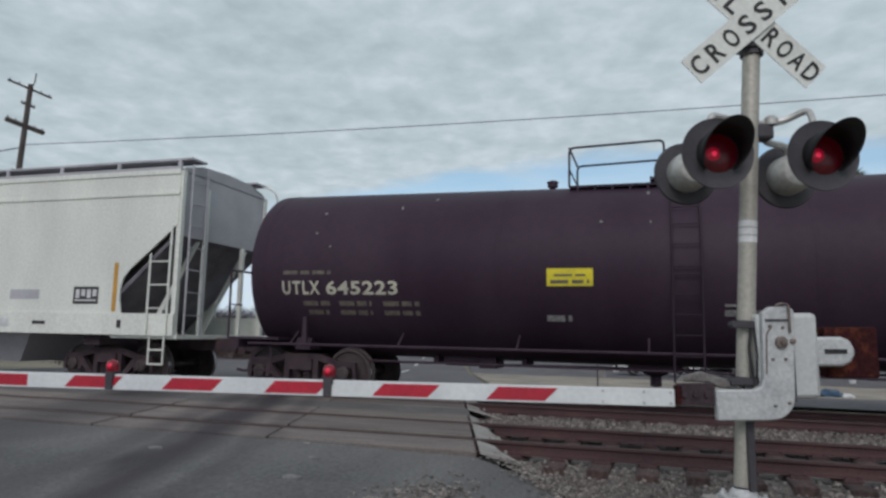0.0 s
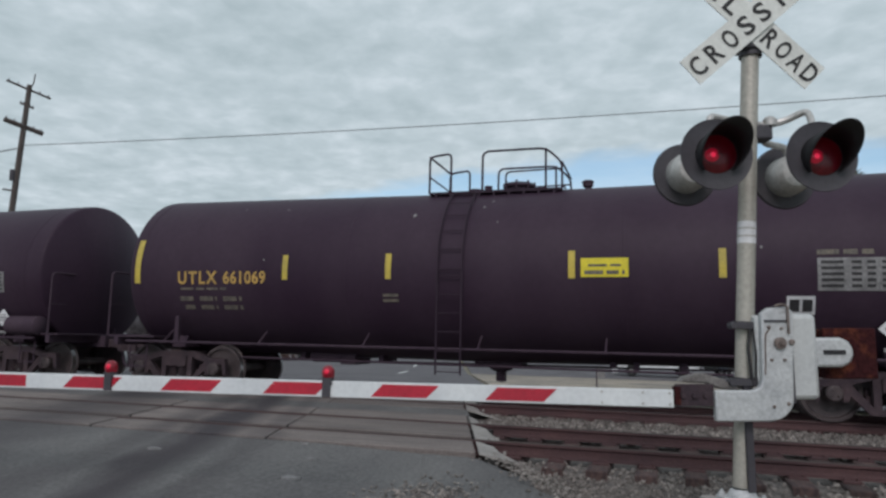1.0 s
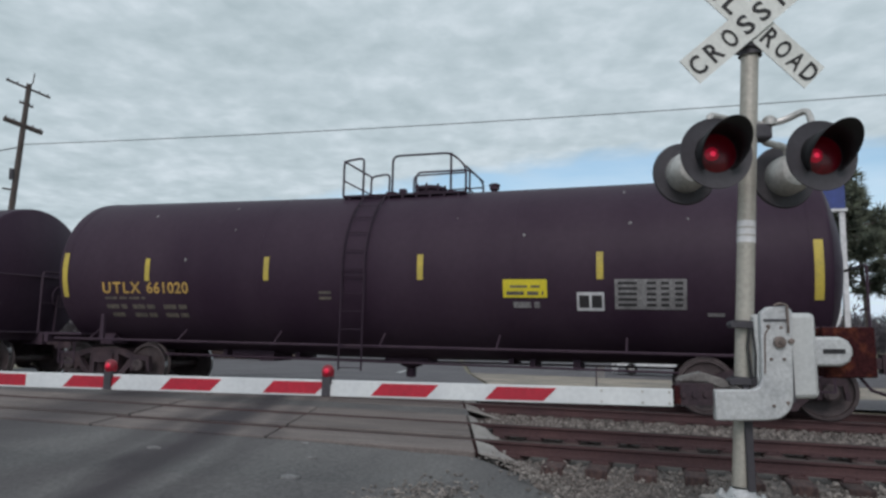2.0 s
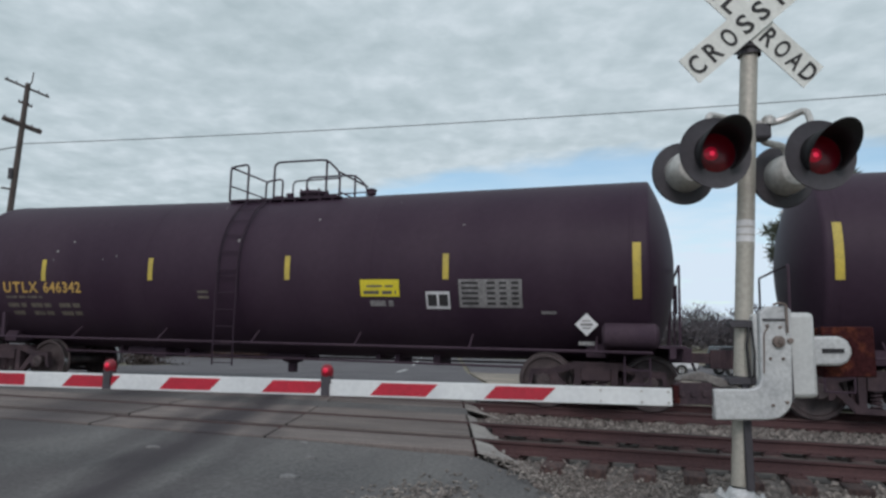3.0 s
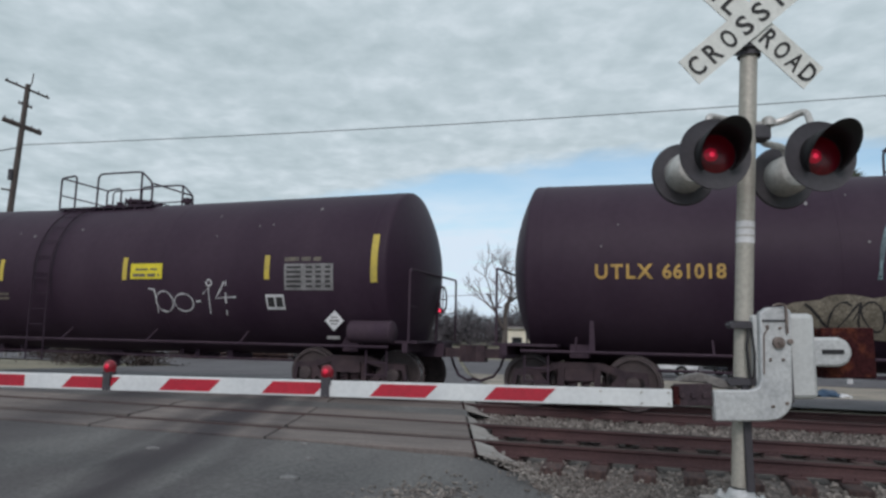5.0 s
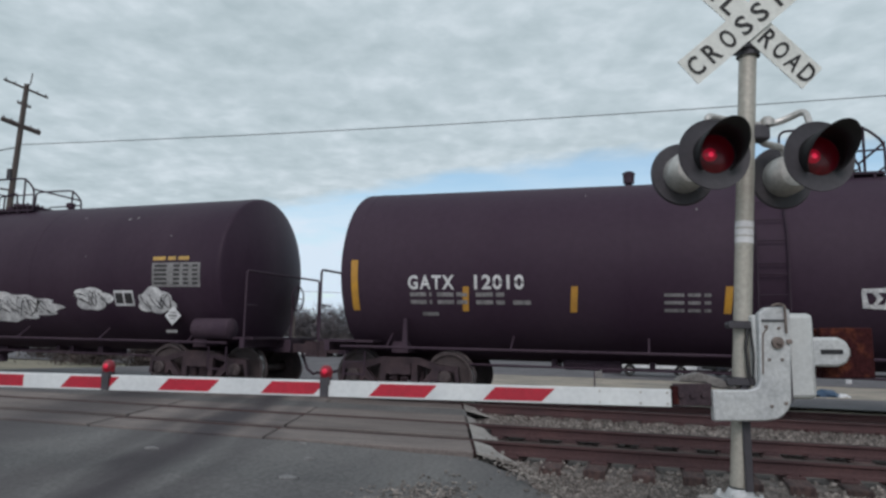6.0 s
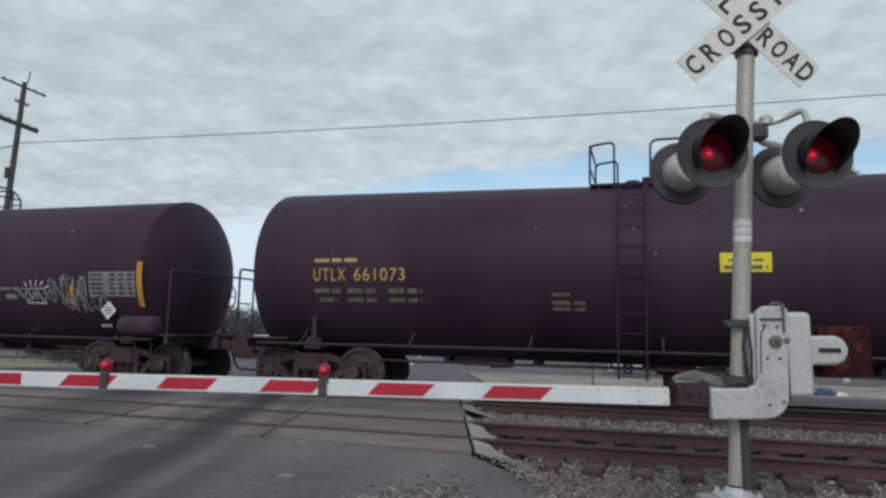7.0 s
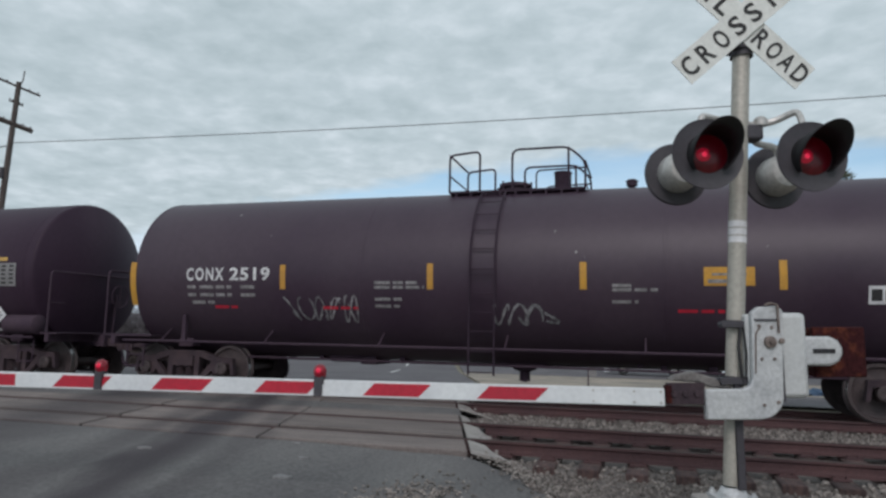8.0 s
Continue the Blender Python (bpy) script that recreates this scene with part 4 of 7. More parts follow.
        if end_rail:
            x0 = d * (e + 0.11)
            bm = bmesh.new()
            add_tube(bm, bar_loop([(x0, -1.56, 1.08), (x0, -1.56, 2.38), (x0, 1.45, 2.42), (x0, 1.45, 1.08)], 0.09), 0.022, 6)
            add_tube(bm, [(x0, -1.56, 1.72), (x0, -1.15, 1.72)], 0.016, 6)
            part("end_hand_rail", bm, FRAME_BLACK, car)
        for y in (-1.42, 1.42):
            bm = bmesh.new()
            for x in (d * (e - 0.75), d * (e - 0.35)):
                add_tube(bm, [(x, y, 0.92), (x, y, 0.48)], 0.016, 6)
            for z in (0.48, 0.70):
                add_tube(bm, [(d * (e - 0.75), y, z), (d * (e - 0.35), y, z)], 0.016, 6)
            part("step", bm, FRAME_BLACK, car)
        add_truck(car, d * truck)
    # side hand rail, running gear below
    for y in (-1.50, 1.50):
        bm = bmesh.new()
        add_tube(bm, [(-half - 0.3, y, 0.985), (half + 0.3, y, 0.985)], 0.026, 6)
        for k in range(7):
            x = -half + 0.6 + (2 * half - 1.2) * k / 6
            add_tube(bm, [(x, y, 0.985), (x, y * 0.80, 1.22)], 0.018, 6)
        part("side_rail", bm, FRAME_BLACK, car)
    bm = bmesh.new()
    add_revolve(bm, [(0, 0.16), (0.22, 0.16), (0.22, 0.22), (0.30, 0.22), (0.34, 0.10), (0.52, 0.10), (0.54, 0.0)], Matrix.Translation((0.1, 0, 0.90)) @ Matrix.Rotation(radians(90), 4, "Y"), 14)
    add_box(bm, -0.35, 0.55, -0.30, 0.30, 0.64, 0.84)
    part("bottom_outlet", bm, FRAME_BLACK, car)
    bm = bmesh.new()
    add_tube(bm, [(-truck + 1.2, -0.75, 0.70), (truck - 1.2, -0.75, 0.66)], 0.022, 6)
    add_tube(bm, [(-truck + 1.2, 0.35, 0.64), (truck - 1.2, 0.35, 0.70)], 0.022, 6)
    for x, w, z in ((-3.9, 0.05, 0.62), (-2.9, 0.16, 0.56), (-2.2, 0.05, 0.64), (2.2, 0.05, 0.66), (2.6, 0.05, 0.60), (3.4, 0.07, 0.58)):
        add_box(bm, x - w, x + w, -0.45, 0.3, z + 0.05, 0.98)
    part("brake_rigging", bm, FRAME_BLACK, car)
    bm = bmesh.new()
    add_revolve(bm, [(-0.36, 0.0), (-0.34, 0.09), (-0.30, 0.12), (0.30, 0.12), (0.34, 0.09), (0.36, 0.0)], Matrix.Translation((-3.4, -0.35, 0.76)), 14)
    part("brake_cylinder", bm, FRAME_BLACK, car)
    bm = bmesh.new()
    add_revolve(bm, [(-0.46, 0.0), (-0.45, 0.14), (-0.40, 0.205), (0.40, 0.205), (0.45, 0.14), (0.46, 0.0)], Matrix.Translation((half - 0.05, -1.42, 1.25)), 16)
    part("air_reservoir", bm, FRAME_BLACK, car)
    # brake wheel at the trailing end
    bm = bmesh.new()
    add_tube(bm, [(half + head - 0.02, 0.45, 1.1), (half + head + 0.02, 0.45, 2.0)], 0.03, 6)
    add_tube(bm, [(half + head + 0.12, 0.45 + 0.26 * math.cos(t), 1.95 + 0.26 * math.sin(t)) for t in (2 * math.pi * i / 18 for i in range(19))], 0.018, 6)
    for t in range(4):
        add_tube(bm, [(half + head + 0.12, 0.45, 1.95), (half + head + 0.12, 0.45 + 0.26 * math.cos(t * 1.571), 1.95 + 0.26 * math.sin(t * 1.571))], 0.012, 5)
    part("brake_wheel", bm, FRAME_BLACK, car)
    tk.tip = hi
    tk.head_print(LETTER_DIM)
    rolling.append((car, centre))
    return tk


def data_panel(tk, s0, s1, z0, z1, head=None):
    """A stencilled table of test dates, unreadable."""
    tk.patch("test_panel", s0, s1, z0, z1, PLACARD_GREY, 0.006, label="grey stencilled test table")
    w = (s1 - s0)
    rows = [(z0 + (z1 - z0) * f, 0.045, (s0 + 0.05, s0 + w * 0.35), (s0 + w * 0.45, s0 + w * 0.58), (s0 + w * 0.65, s0 + w * 0.76), (s0 + w * 0.84, s0 + w * 0.95)) for f in (0.10, 0.28, 0.46, 0.64, 0.82)]
    tk.bars("panel_print", rows, MARK_DARK, 0.010)
    if head:
        tk.bars("panel_heading", [(z1 + 0.05, 0.075, (s0, s1 - 0.25))], head)


def small_square(tk, s0, s1, z0, z1):
    tk.patch("lube_plate", s0, s1, z0, z1, PLACARD_WHITE, 0.006, label="white-bordered stencil plate")
    m = (s0 + s1) / 2
    for a, b in ((s0 + 0.035, m - 0.02), (m + 0.02, s1 - 0.035)):
        tk.patch("plate_field", a, b, z0 + 0.05, z1 - 0.05, MARK_DARK, 0.010)


def diamond(tk, s, z, r=0.19):
    bm = bmesh.new()
    base = tk.on(s, z, 0.03)
    base.y = tk.on(s, z + r, 0.02).y
    for dy, k in ((0.0, 1.0),):
        v = [bm.verts.new((base.x + dx * r, base.y + y, base.z + dz * r)) for y in (0.0, 0.012) for dx, dz in ((0, 1), (1, 0), (0, -1), (-1, 0))]
        for f in ((0, 1, 2, 3), (7, 6, 5, 4), (0, 4, 5, 1), (1, 5, 6, 2), (2, 6, 7, 3), (3, 7, 4, 0)):
            bm.faces.new([v[i] for i in f])
    p = part("hazard_placard", bm, PLACARD_WHITE, tk.car, "white diamond placard", smooth=False)
    bm = bmesh.new()
    for z0, z1, w in ((-0.02, 0.02, 0.10), (-0.07, -0.045, 0.07), (0.05, 0.075, 0.07)):
        add_box(bm, base.x - w, base.x + w, base.y - 0.004, base.y - 0.001, base.z + z0, base.z + z1)
    part("placard_print", bm, LETTER_GREY, p)
    bm = bmesh.new()
    add_box(bm, base.x - 0.13, base.x + 0.13, base.y + 0.0, base.y + 0.012, base.z - 0.34, base.z - 0.28)
    part("placard_holder", bm, PLACARD_GREY, tk.car)


def notice(tk, s0, s1, z0, z1, material=None):
    tk.patch("notice", s0, s1, z0, z1, material or SIGN_YELLOW, 0.007, label="yellow emergency notice")
    w, h = s1 - s0, z1 - z0
    tk.bars("notice_print", [(z0 + h * 0.14, h * 0.2, (s0 + 0.06, s1 - 0.06)), (z0 + h * 0.55, h * 0.12, (s0 + 0.12, s1 - 0.12))], LETTER_DIM if material is None else LETTER_GREY, 0.011)


def stripes(tk, places, material=None, z0=2.16, z1=2.62, slant=0.0):
    for s in places:
        tk.patch("marker_stripe", s - 0.055, s + 0.055, z0, z1, material or YELLOW, 0.006, slant, "yellow reflective stripe" if material is None else "orange reflective stripe")


def end_stripes(tk, places, material=None, z0=2.10, z1=2.98):
    for s in places:
        tk.patch("end_stripe", s - 0.065, s + 0.065, z0, z1, material or YELLOW, 0.008, label="long reflective stripe")


def capacity_lines(tk, s, z, material, wide=2.1):
    tk.bars("capacity_print", [(z, 0.085, (s, s + wide * 0.25), (s + wide * 0.32, s + wide * 0.6), (s + wide * 0.7, s + wide)),
                               (z - 0.16, 0.08, (s + 0.08, s + wide * 0.22), (s + wide * 0.32, s + wide * 0.6), (s + wide * 0.7, s + wide))], material)


def chips(tk, seed, count=10):
    """Small pale chips of paint and splashes."""
    rng = random.Random(seed)
    bm = bmesh.new()
    for _ in range(count):
        s, z, r = rng.uniform(-6, 6), rng.uniform(2.5, 3.7), rng.uniform(0.012, 0.032)
        bm.faces.new([bm.verts.new(tk.on(s + r * rng.uniform(0.6, 1.4) * math.cos(t), z + r * rng.uniform(0.6, 1.6) * math.sin(t), 0.006)) for t in (0, 1.2, 2.4, 3.6, 4.8)])
    tagged(part("paint_chips", bm, LETTER_GREY, tk.car), kind="stuff")


def hopper_car(centre):
    """A white covered hopper with sloping ends, its sides cut back over the trucks."""
    car = thing("hopper_car", "dirty white covered hopper car with sloped ends coloured dark for shade", "hopper car", "cars of the train")
    L = 8.7
    cut = ((L, 3.33), (8.52, 3.17), (8.03, 2.76), (7.62, 2.43), (7.46, 2.24), (7.40, 2.02), (7.40, 1.80), (7.46, 1.50))
    side = [(-L, 4.42), (L, 4.42)] + list(cut) + [(-x, z) for x, z in cut[::-1]]
    for y in (-1.60, 1.57):
        bm = bmesh.new()
        add_prism(bm, side, y, y + 0.03)
        part("side_sheet", bm, HOPPER_WHITE, car, smooth=False)
    for y in (-1.625, 1.595):
        bm = bmesh.new()
        add_box(bm, -L, L, y, y + 0.03, 3.93, 3.99)
        add_box(bm, -L, L, y, y + 0.03, 4.36, 4.46)
        part("side_stiffener", bm, HOPPER_WHITE, car, smooth=False)
        bm = bmesh.new()
        add_box(bm, -L - 0.05, L + 0.05, y, y + 0.05, 1.08, 1.52)
        part("side_sill", bm, HOPPER_WHITE, car, smooth=False)
    # roof, rounded, with a walkway on posts along each edge
    bm = bmesh.new()
    sec = [(-1.6, 4.42), (-1.45, 4.53), (-0.9, 4.66), (0, 4.70), (0.9, 4.66), (1.45, 4.53), (1.6, 4.42)]
    rows = [[bm.verts.new((x, y, z)) for y, z in sec] for x in (-L, -4, 0, 4, L)]
    quad_faces(bm, rows, False)
    bm.faces.new(rows[0])
    bm.faces.new(rows[-1][::-1])
    part("roof", bm, HOPPER_GREY, car)
    bm = bmesh.new()
    for y in (-1.42, 0.95):
        add_box(bm, -L - 0.2, L + 0.1, y, y + 0.50, 4.70, 4.74)
        for k in range(12):
            x = -L + 0.2 + (2 * L - 0.4) * k / 11
            add_box(bm, x - 0.04, x + 0.04, y, y + 0.05, 4.45, 4.70)
    add_box(bm, -L, L, -1.62, -1.56, 4.46, 4.52)
    part("roof_walk", bm, HOPPER_GREY, car)
    for k in range(6):
        bm = bmesh.new()
        x = -7 + 2.8 * k
        add_box(bm, x - 0.6, x + 0.6, -0.45, 0.45, 4.68, 4.84)
        part("roof_hatch", bm, HOPPER_GREY, car)
    for d in (-1, 1):
        # end sheet above, sloping hopper sheet below, coloured dark for the recess's shade
        bm = bmesh.new()
        add_box(bm, min(d * L, d * (L - 0.04)), max(d * L, d * (L - 0.04)), -1.57, 1.57, 3.10, 4.44)
        # grey instead of the sides' white, the end's shade being in the colour
        part("end_sheet", bm, HOPPER_GREY, car, smooth=False)
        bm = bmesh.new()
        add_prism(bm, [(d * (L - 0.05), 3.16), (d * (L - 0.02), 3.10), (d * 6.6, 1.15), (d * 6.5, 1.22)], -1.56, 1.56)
        part("slope_sheet", bm, HOPPER_SHADE, car, "dark grey slope sheet with the recess's shade in its colour", smooth=False)
        bm = bmesh.new()
        for y in (-1.58, 1.48):
            add_box(bm, d * L - 0.05, d * L + 0.05, y, y + 0.10, 1.10, 4.44)
        for y in (-0.75, 0.65):
            add_box(bm, d * L - 0.04, d * L + 0.05, y, y + 0.08, 1.10, 4.2 if y < 0 else 3.1)
        add_box(bm, min(d * 7.2, d * (L + 0.1)), max(d * 7.2, d * (L + 0.1)), -1.55, 1.55, 1.02, 1.10)
        for y in (-0.9, 0.86):
            add_prism(bm, [(d * L, 3.05), (d * (L - 0.1), 3.05), (d * 7.5, 1.1), (d * 7.62, 1.1)], y, y + 0.05)
        part("end_frame", bm, HOPPER_WHITE, car, smooth=False)
        bm = bmesh.new()
        for x in (8.15, 8.62):
            add_tube(bm, [(d * x, -1.66, 1.12), (d * x, -1.66, 2.72 if x < 8.5 else 3.3)], 0.024, 6)
        for k in range(3):
            add_tube(bm, [(d * 8.15, -1.66, 1.62 + 0.47 * k), (d * 8.62, -1.66, 1.62 + 0.47 * k)], 0.016, 6)
        for x in (8.2, 8.55):
            add_tube(bm, [(d * x, -1.6, 1.1), (d * x, -1.6, 0.52)], 0.018, 6)
        for z in (0.52, 0.80):
            add_tube(bm, [(d * 8.2, -1.6, z), (d * 8.55, -1.6, z)], 0.018, 6)
        part("side_ladder", bm, HOPPER_WHITE, car)
        bm = bmesh.new()
        for y in (-1.35, -0.85):
            add_tube(bm, [(d * (L + 0.10), y, 1.1), (d * (L + 0.10), y, 4.6)], 0.022, 6)
        for k in range(7):
            add_tube(bm, [(d * (L + 0.10), -1.35, 1.5 + 0.46 * k), (d * (L + 0.10), -0.85, 1.5 + 0.46 * k)], 0.014, 6)
        part("end_ladder", bm, HOPPER_GREY, car)
        bm = bmesh.new()
        add_tube(bm, bar_loop([(d * (L + 0.05), 1.3, 4.70), (d * (L + 0.4), 1.35, 4.60), (d * (L + 0.42), 1.5, 4.2), (d * (L + 0.1), 1.55, 3.4)], 0.2), 0.024, 6)
        part("roof_grab", bm, HOPPER_WHITE, car)
        bm = bmesh.new()
        add_tube(bm, bar_loop([(d * (L + 0.10), 1.45, 1.1), (d * (L + 0.10), 1.45, 2.1), (d * (L + 0.6), 1.4, 2.05), (d * (L + 0.6), 1.4, 1.1)], 0.1), 0.022, 6)
        part("end_hand_rail", bm, HOPPER_WHITE, car)
        bm = bmesh.new()
        add_box(bm, min(d * 5.6, d * (L + 0.6)), max(d * 5.6, d * (L + 0.6)), -0.22, 0.22, 0.78, 1.04)
        add_box(bm, d * 6.6 - 0.2, d * 6.6 + 0.2, -1.4, 1.4, 0.86, 1.08)
        add_box(bm, min(d * (L + 0.6), d * (L + 1.05)), max(d * (L + 0.6), d * (L + 1.05)), -0.1, 0.1, 0.78, 0.98)
        part("draft_sill", bm, TRUCK_GRIME, car)
        add_truck(car, d * 6.75)
    for x in (-3.6, 0, 3.6):
        bm = bmesh.new()
        a = [bm.verts.new((x + sx * 1.6, sy * 1.5, 1.5)) for sx, sy in ((-1, -1), (1, -1), (1, 1), (-1, 1))]
        b = [bm.verts.new((x + sx * 0.45, sy * 0.8, 0.42)) for sx, sy in ((-1, -1), (1, -1), (1, 1), (-1, 1))]
        quad_faces(bm, [a, b])
        bm.faces.new(b)
        part("discharge_hopper", bm, HOPPER_GREY, car, smooth=False)
    # paint: stencilled square, stripe and unreadable print on side and sill
    for name, x0, x1, z0, z1, material, y in (("stencil_field", 6.22, 6.86, 1.70, 2.06, MARK_DARK, -1.606), ("marker_stripe", 7.22, 7.32, 1.55, 2.55, ORANGE, -1.606),
                                              ("marker_stripe", 3.95, 4.03, 1.60, 2.15, LETTER_GREY, -1.606), ("faded_logo", 4.5, 5.3, 1.80, 2.0, HOPPER_GREY, -1.606),
                                              ("sill_print", 5.2, 5.55, 1.27, 1.34, MARK_DARK, -1.63), ("sill_print", 7.4, 7.5, 1.22, 1.38, MARK_DARK, -1.63),
                                              ("sill_print", 3.0, 3.9, 1.20, 1.36, HOPPER_GREY, -1.63), ("sill_print", 4.15, 4.55, 1.20, 1.38, PLACARD_WHITE, -1.63)):
        bm = bmesh.new()
        add_box(bm, x0, x1, y, y + 0.006, z0, z1)
        ob = part(name, bm, material, car, smooth=False)
    bm = bmesh.new()
    for k in range(4):
        x = 6.28 + 0.145 * k
        add_box(bm, x, x + 0.10, -1.610, -1.606, 1.86 if k % 2 else 1.82, 2.0)
    add_box(bm, 6.26, 6.82, -1.610, -1.606, 1.76, 1.79)
    part("stencil_print", bm, PLACARD_WHITE, car, smooth=False)
    rolling.append((car, centre))


def build_train():
    hopper_car(-17.85)
    # tank cars, nose to tail
    t = tank_car(-0.10, "glossy black tank car with cream lettering and a yellow notice", ladder=0.60, deck=(-1.35, 1.40), vent=-1.75, truck=6.42, ends=(7.28, 7.48))
    t.letters("reporting_mark", "UTLX 645223", -6.61, -4.29, 1.87, 2.12, LETTER_CREAM, split=(0.335, 0.39))
    t.bars("owner_line", [(2.24, 0.07, (-6.58, -5.60))], LETTER_DIM)
    capacity_lines(t, -6.20, 1.67, LETTER_DIM, 2.3)
    notice(t, -1.62, -0.86, 2.02, 2.31)
    t.bars("stencil", [(1.44, 0.10, (-1.64, -1.22)), (1.70, 0.04, (1.15, 1.5)), (1.55, 0.10, (1.15, 1.9))], LETTER_GREY)
    data_panel(t, 5.41, 6.49, 1.92, 2.36, LETTER_GREY)
    small_square(t, 4.64, 5.06, 1.65, 1.93)
    diamond(t, 6.36, 1.39)
    chips(t, 1)

    def union_car(centre, mark, seed, half=7.05, extra=True, drop=0.0):
        t = tank_car(centre, "black tank car with yellow lettering and yellow reflective stripes", half=half, ladder=-0.47, truck=6.42 + half - 7.05)
        o = 7.05 - half
        t.letters("reporting_mark", mark, -6.10 + o, -4.05 - 1.4 * drop + o, 2.14 - drop, 2.40 - 1.15 * drop, LETTER_YELLOW)
        t.bars("owner_line", [(2.03 - drop, 0.045, (-6.05 + o, -5.0 + o))], LETTER_DIM)
        capacity_lines(t, -6.08 + o, 1.82 - drop, LETTER_DIM, 1.4)
        stripes(t, (-3.65 - 1.2 * drop + o, -1.64, 1.62, 3.95 if extra else 4.9))
        end_stripes(t, (-half - 0.02, half + 0.04))
        notice(t, 1.77, 2.53, 2.18, 2.49)
        t.bars("stencil", [(1.76, 0.05, (-1.75, -1.40)), (1.85, 0.05, (-1.75, -1.40))], LETTER_DIM)
        data_panel(t, 5.27, 6.28, 1.96, 2.45, LETTER_DIM)
        small_square(t, 4.85, 5.24, 1.60, 1.88)
        diamond(t, 6.26, 1.42)
        chips(t, seed)
        return t
    union_car(16.99, "UTLX 661069", 2, drop=0.06)

    def low_car(centre, mark, seed):
        """Lettering and notice set low on the barrel."""
        t = tank_car(centre, "black tank car with low yellow lettering and long end stripes", ladder=-0.47, truck=6.42)
        t.letters("reporting_mark", mark, -6.13, -4.05, 1.88, 2.11, LETTER_YELLOW)
        t.bars("owner_line", [(1.77, 0.045, (-6.1, -5.1))], LETTER_DIM)
        capacity_lines(t, -6.1, 1.58, LETTER_DIM, 2.0)
        stripes(t, (-5.02, -2.30, 0.79, 3.90), None, 2.13, 2.58)
        end_stripes(t, (-7.09, 7.12), None, 1.81, 2.72)
        notice(t, 2.28, 3.03, 1.83, 2.13)
        t.bars("stencil", [(1.66, 0.10, (2.45, 2.9)), (1.55, 0.05, (5.55, 5.8))], LETTER_GREY)
        t.bars("stencil", [(1.78, 0.05, (-1.2, -0.95)), (1.88, 0.05, (-1.2, -0.95))], LETTER_DIM)
        small_square(t, 3.52, 3.96, 1.62, 1.92)
        data_panel(t, 4.13, 5.24, 1.65, 2.13)
        diamond(t, 6.30, 1.40)
        chips(t, seed)
    low_car(34.07, "UTLX 661020", 3)
    low_car(51.15, "UTLX 646342", 4)
    # fifth: faded olive notice, lettering with stripes close by
    t = tank_car(68.25, "black tank car with yellow lettering and a faded olive notice", ladder=0.60, deck=(-1.35, 1.40), vent=-1.75, truck=6.42)
    t.letters("reporting_mark", "UTLX 645233", -6.08, -3.92, 2.12, 2.36, LETTER_YELLOW, split=(0.446, 0.492))
    t.bars("owner_line", [(2.0, 0.045, (-6.0, -5.0))], LETTER_DIM)
    capacity_lines(t, -6.0, 1.80, LETTER_DIM, 1.5)
    stripes(t, (-3.60, -0.77, 1.54, 4.12), None, 2.17, 2.63)
    end_stripes(t, (-7.07, 7.07))
    notice(t, 2.26, 3.0, 1.70, 2.0, SIGN_OLIVE)
    t.bars("stencil", [(1.76, 0.12, (1.75, 2.1))], LETTER_GREY)
    t.bars("stencil", [(1.70, 0.05, (-0.8, -0.45)), (1.80, 0.05, (-0.8, -0.45))], LETTER_DIM)
    data_panel(t, 5.42, 6.48, 1.98, 2.48, LETTER_DIM)
    small_square(t, 4.94, 5.35, 1.62, 1.91)
    diamond(t, 6.30, 1.40)
    chips(t, 5)
    # sixth: chalked numbers
    t = union_car(85.35, "UTLX 646347", 6, extra=False)
    oval = lambda s, z, a, b: [(s + a * math.cos(k * 0.42), z + b * math.sin(k * 0.42)) for k in range(16)]
    t.ribbon("chalk_scrawl", [oval(2.55, 1.74, 0.20, 0.20), oval(3.0, 1.72, 0.22, 0.17), [(2.2, 1.99), (2.34, 1.97), (2.36, 1.75), (2.34, 1.52)], [(3.28, 1.74), (3.40, 1.75)],
                              [(3.46, 1.88), (3.60, 2.0), (3.59, 1.75), (3.56, 1.50)], oval(3.62, 2.10, 0.06, 0.06), [(3.96, 2.12), (3.86, 1.95), (3.74, 1.80), (3.95, 1.82), (4.20, 1.83)], [(4.00, 2.14), (3.97, 1.8), (3.92, 1.48)]],
             0.032, SPRAY_PALE, label="white sprayed scrawl")
    # seventh: sprayed all over
    t = tank_car(102.45, "black tank car with sprayed white and teal graffiti", ends=(7.25, 7.17), ladder=-0.47, paint=TANK_BLACK, truck=6.42)
    t.letters("reporting_mark", "UTLX 661018", -6.1, -4.1, 2.14, 2.38, LETTER_YELLOW)
    notice(t, 0.82, 1.54, 2.30, 2.60)
    data_panel(t, 5.62, 6.75, 2.02, 2.50, LETTER_YELLOW)
    small_square(t, 4.66, 5.14, 1.64, 1.95)
    diamond(t, 6.07, 1.47)
    t.blob("white_tag", 1.62, 1.60, 1.42, 0.30, SPRAY_PALE, 3, 13, label="sprayed pale cloud tag")
    t.ribbon("tag_outline", scribble(5, 0.3, 2.95, 1.40, 1.82, 9) + scribble(6, 0.4, 2.85, 1.45, 1.78, 8), 0.026, MARK_DARK, 0.009)
    t.blob("grey_tag", 4.10, 1.78, 0.45, 0.22, SPRAY_PALE, 8, 5)
    t.blob("grey_tag", 5.66, 1.74, 0.42, 0.24, SPRAY_PALE, 12, 6)
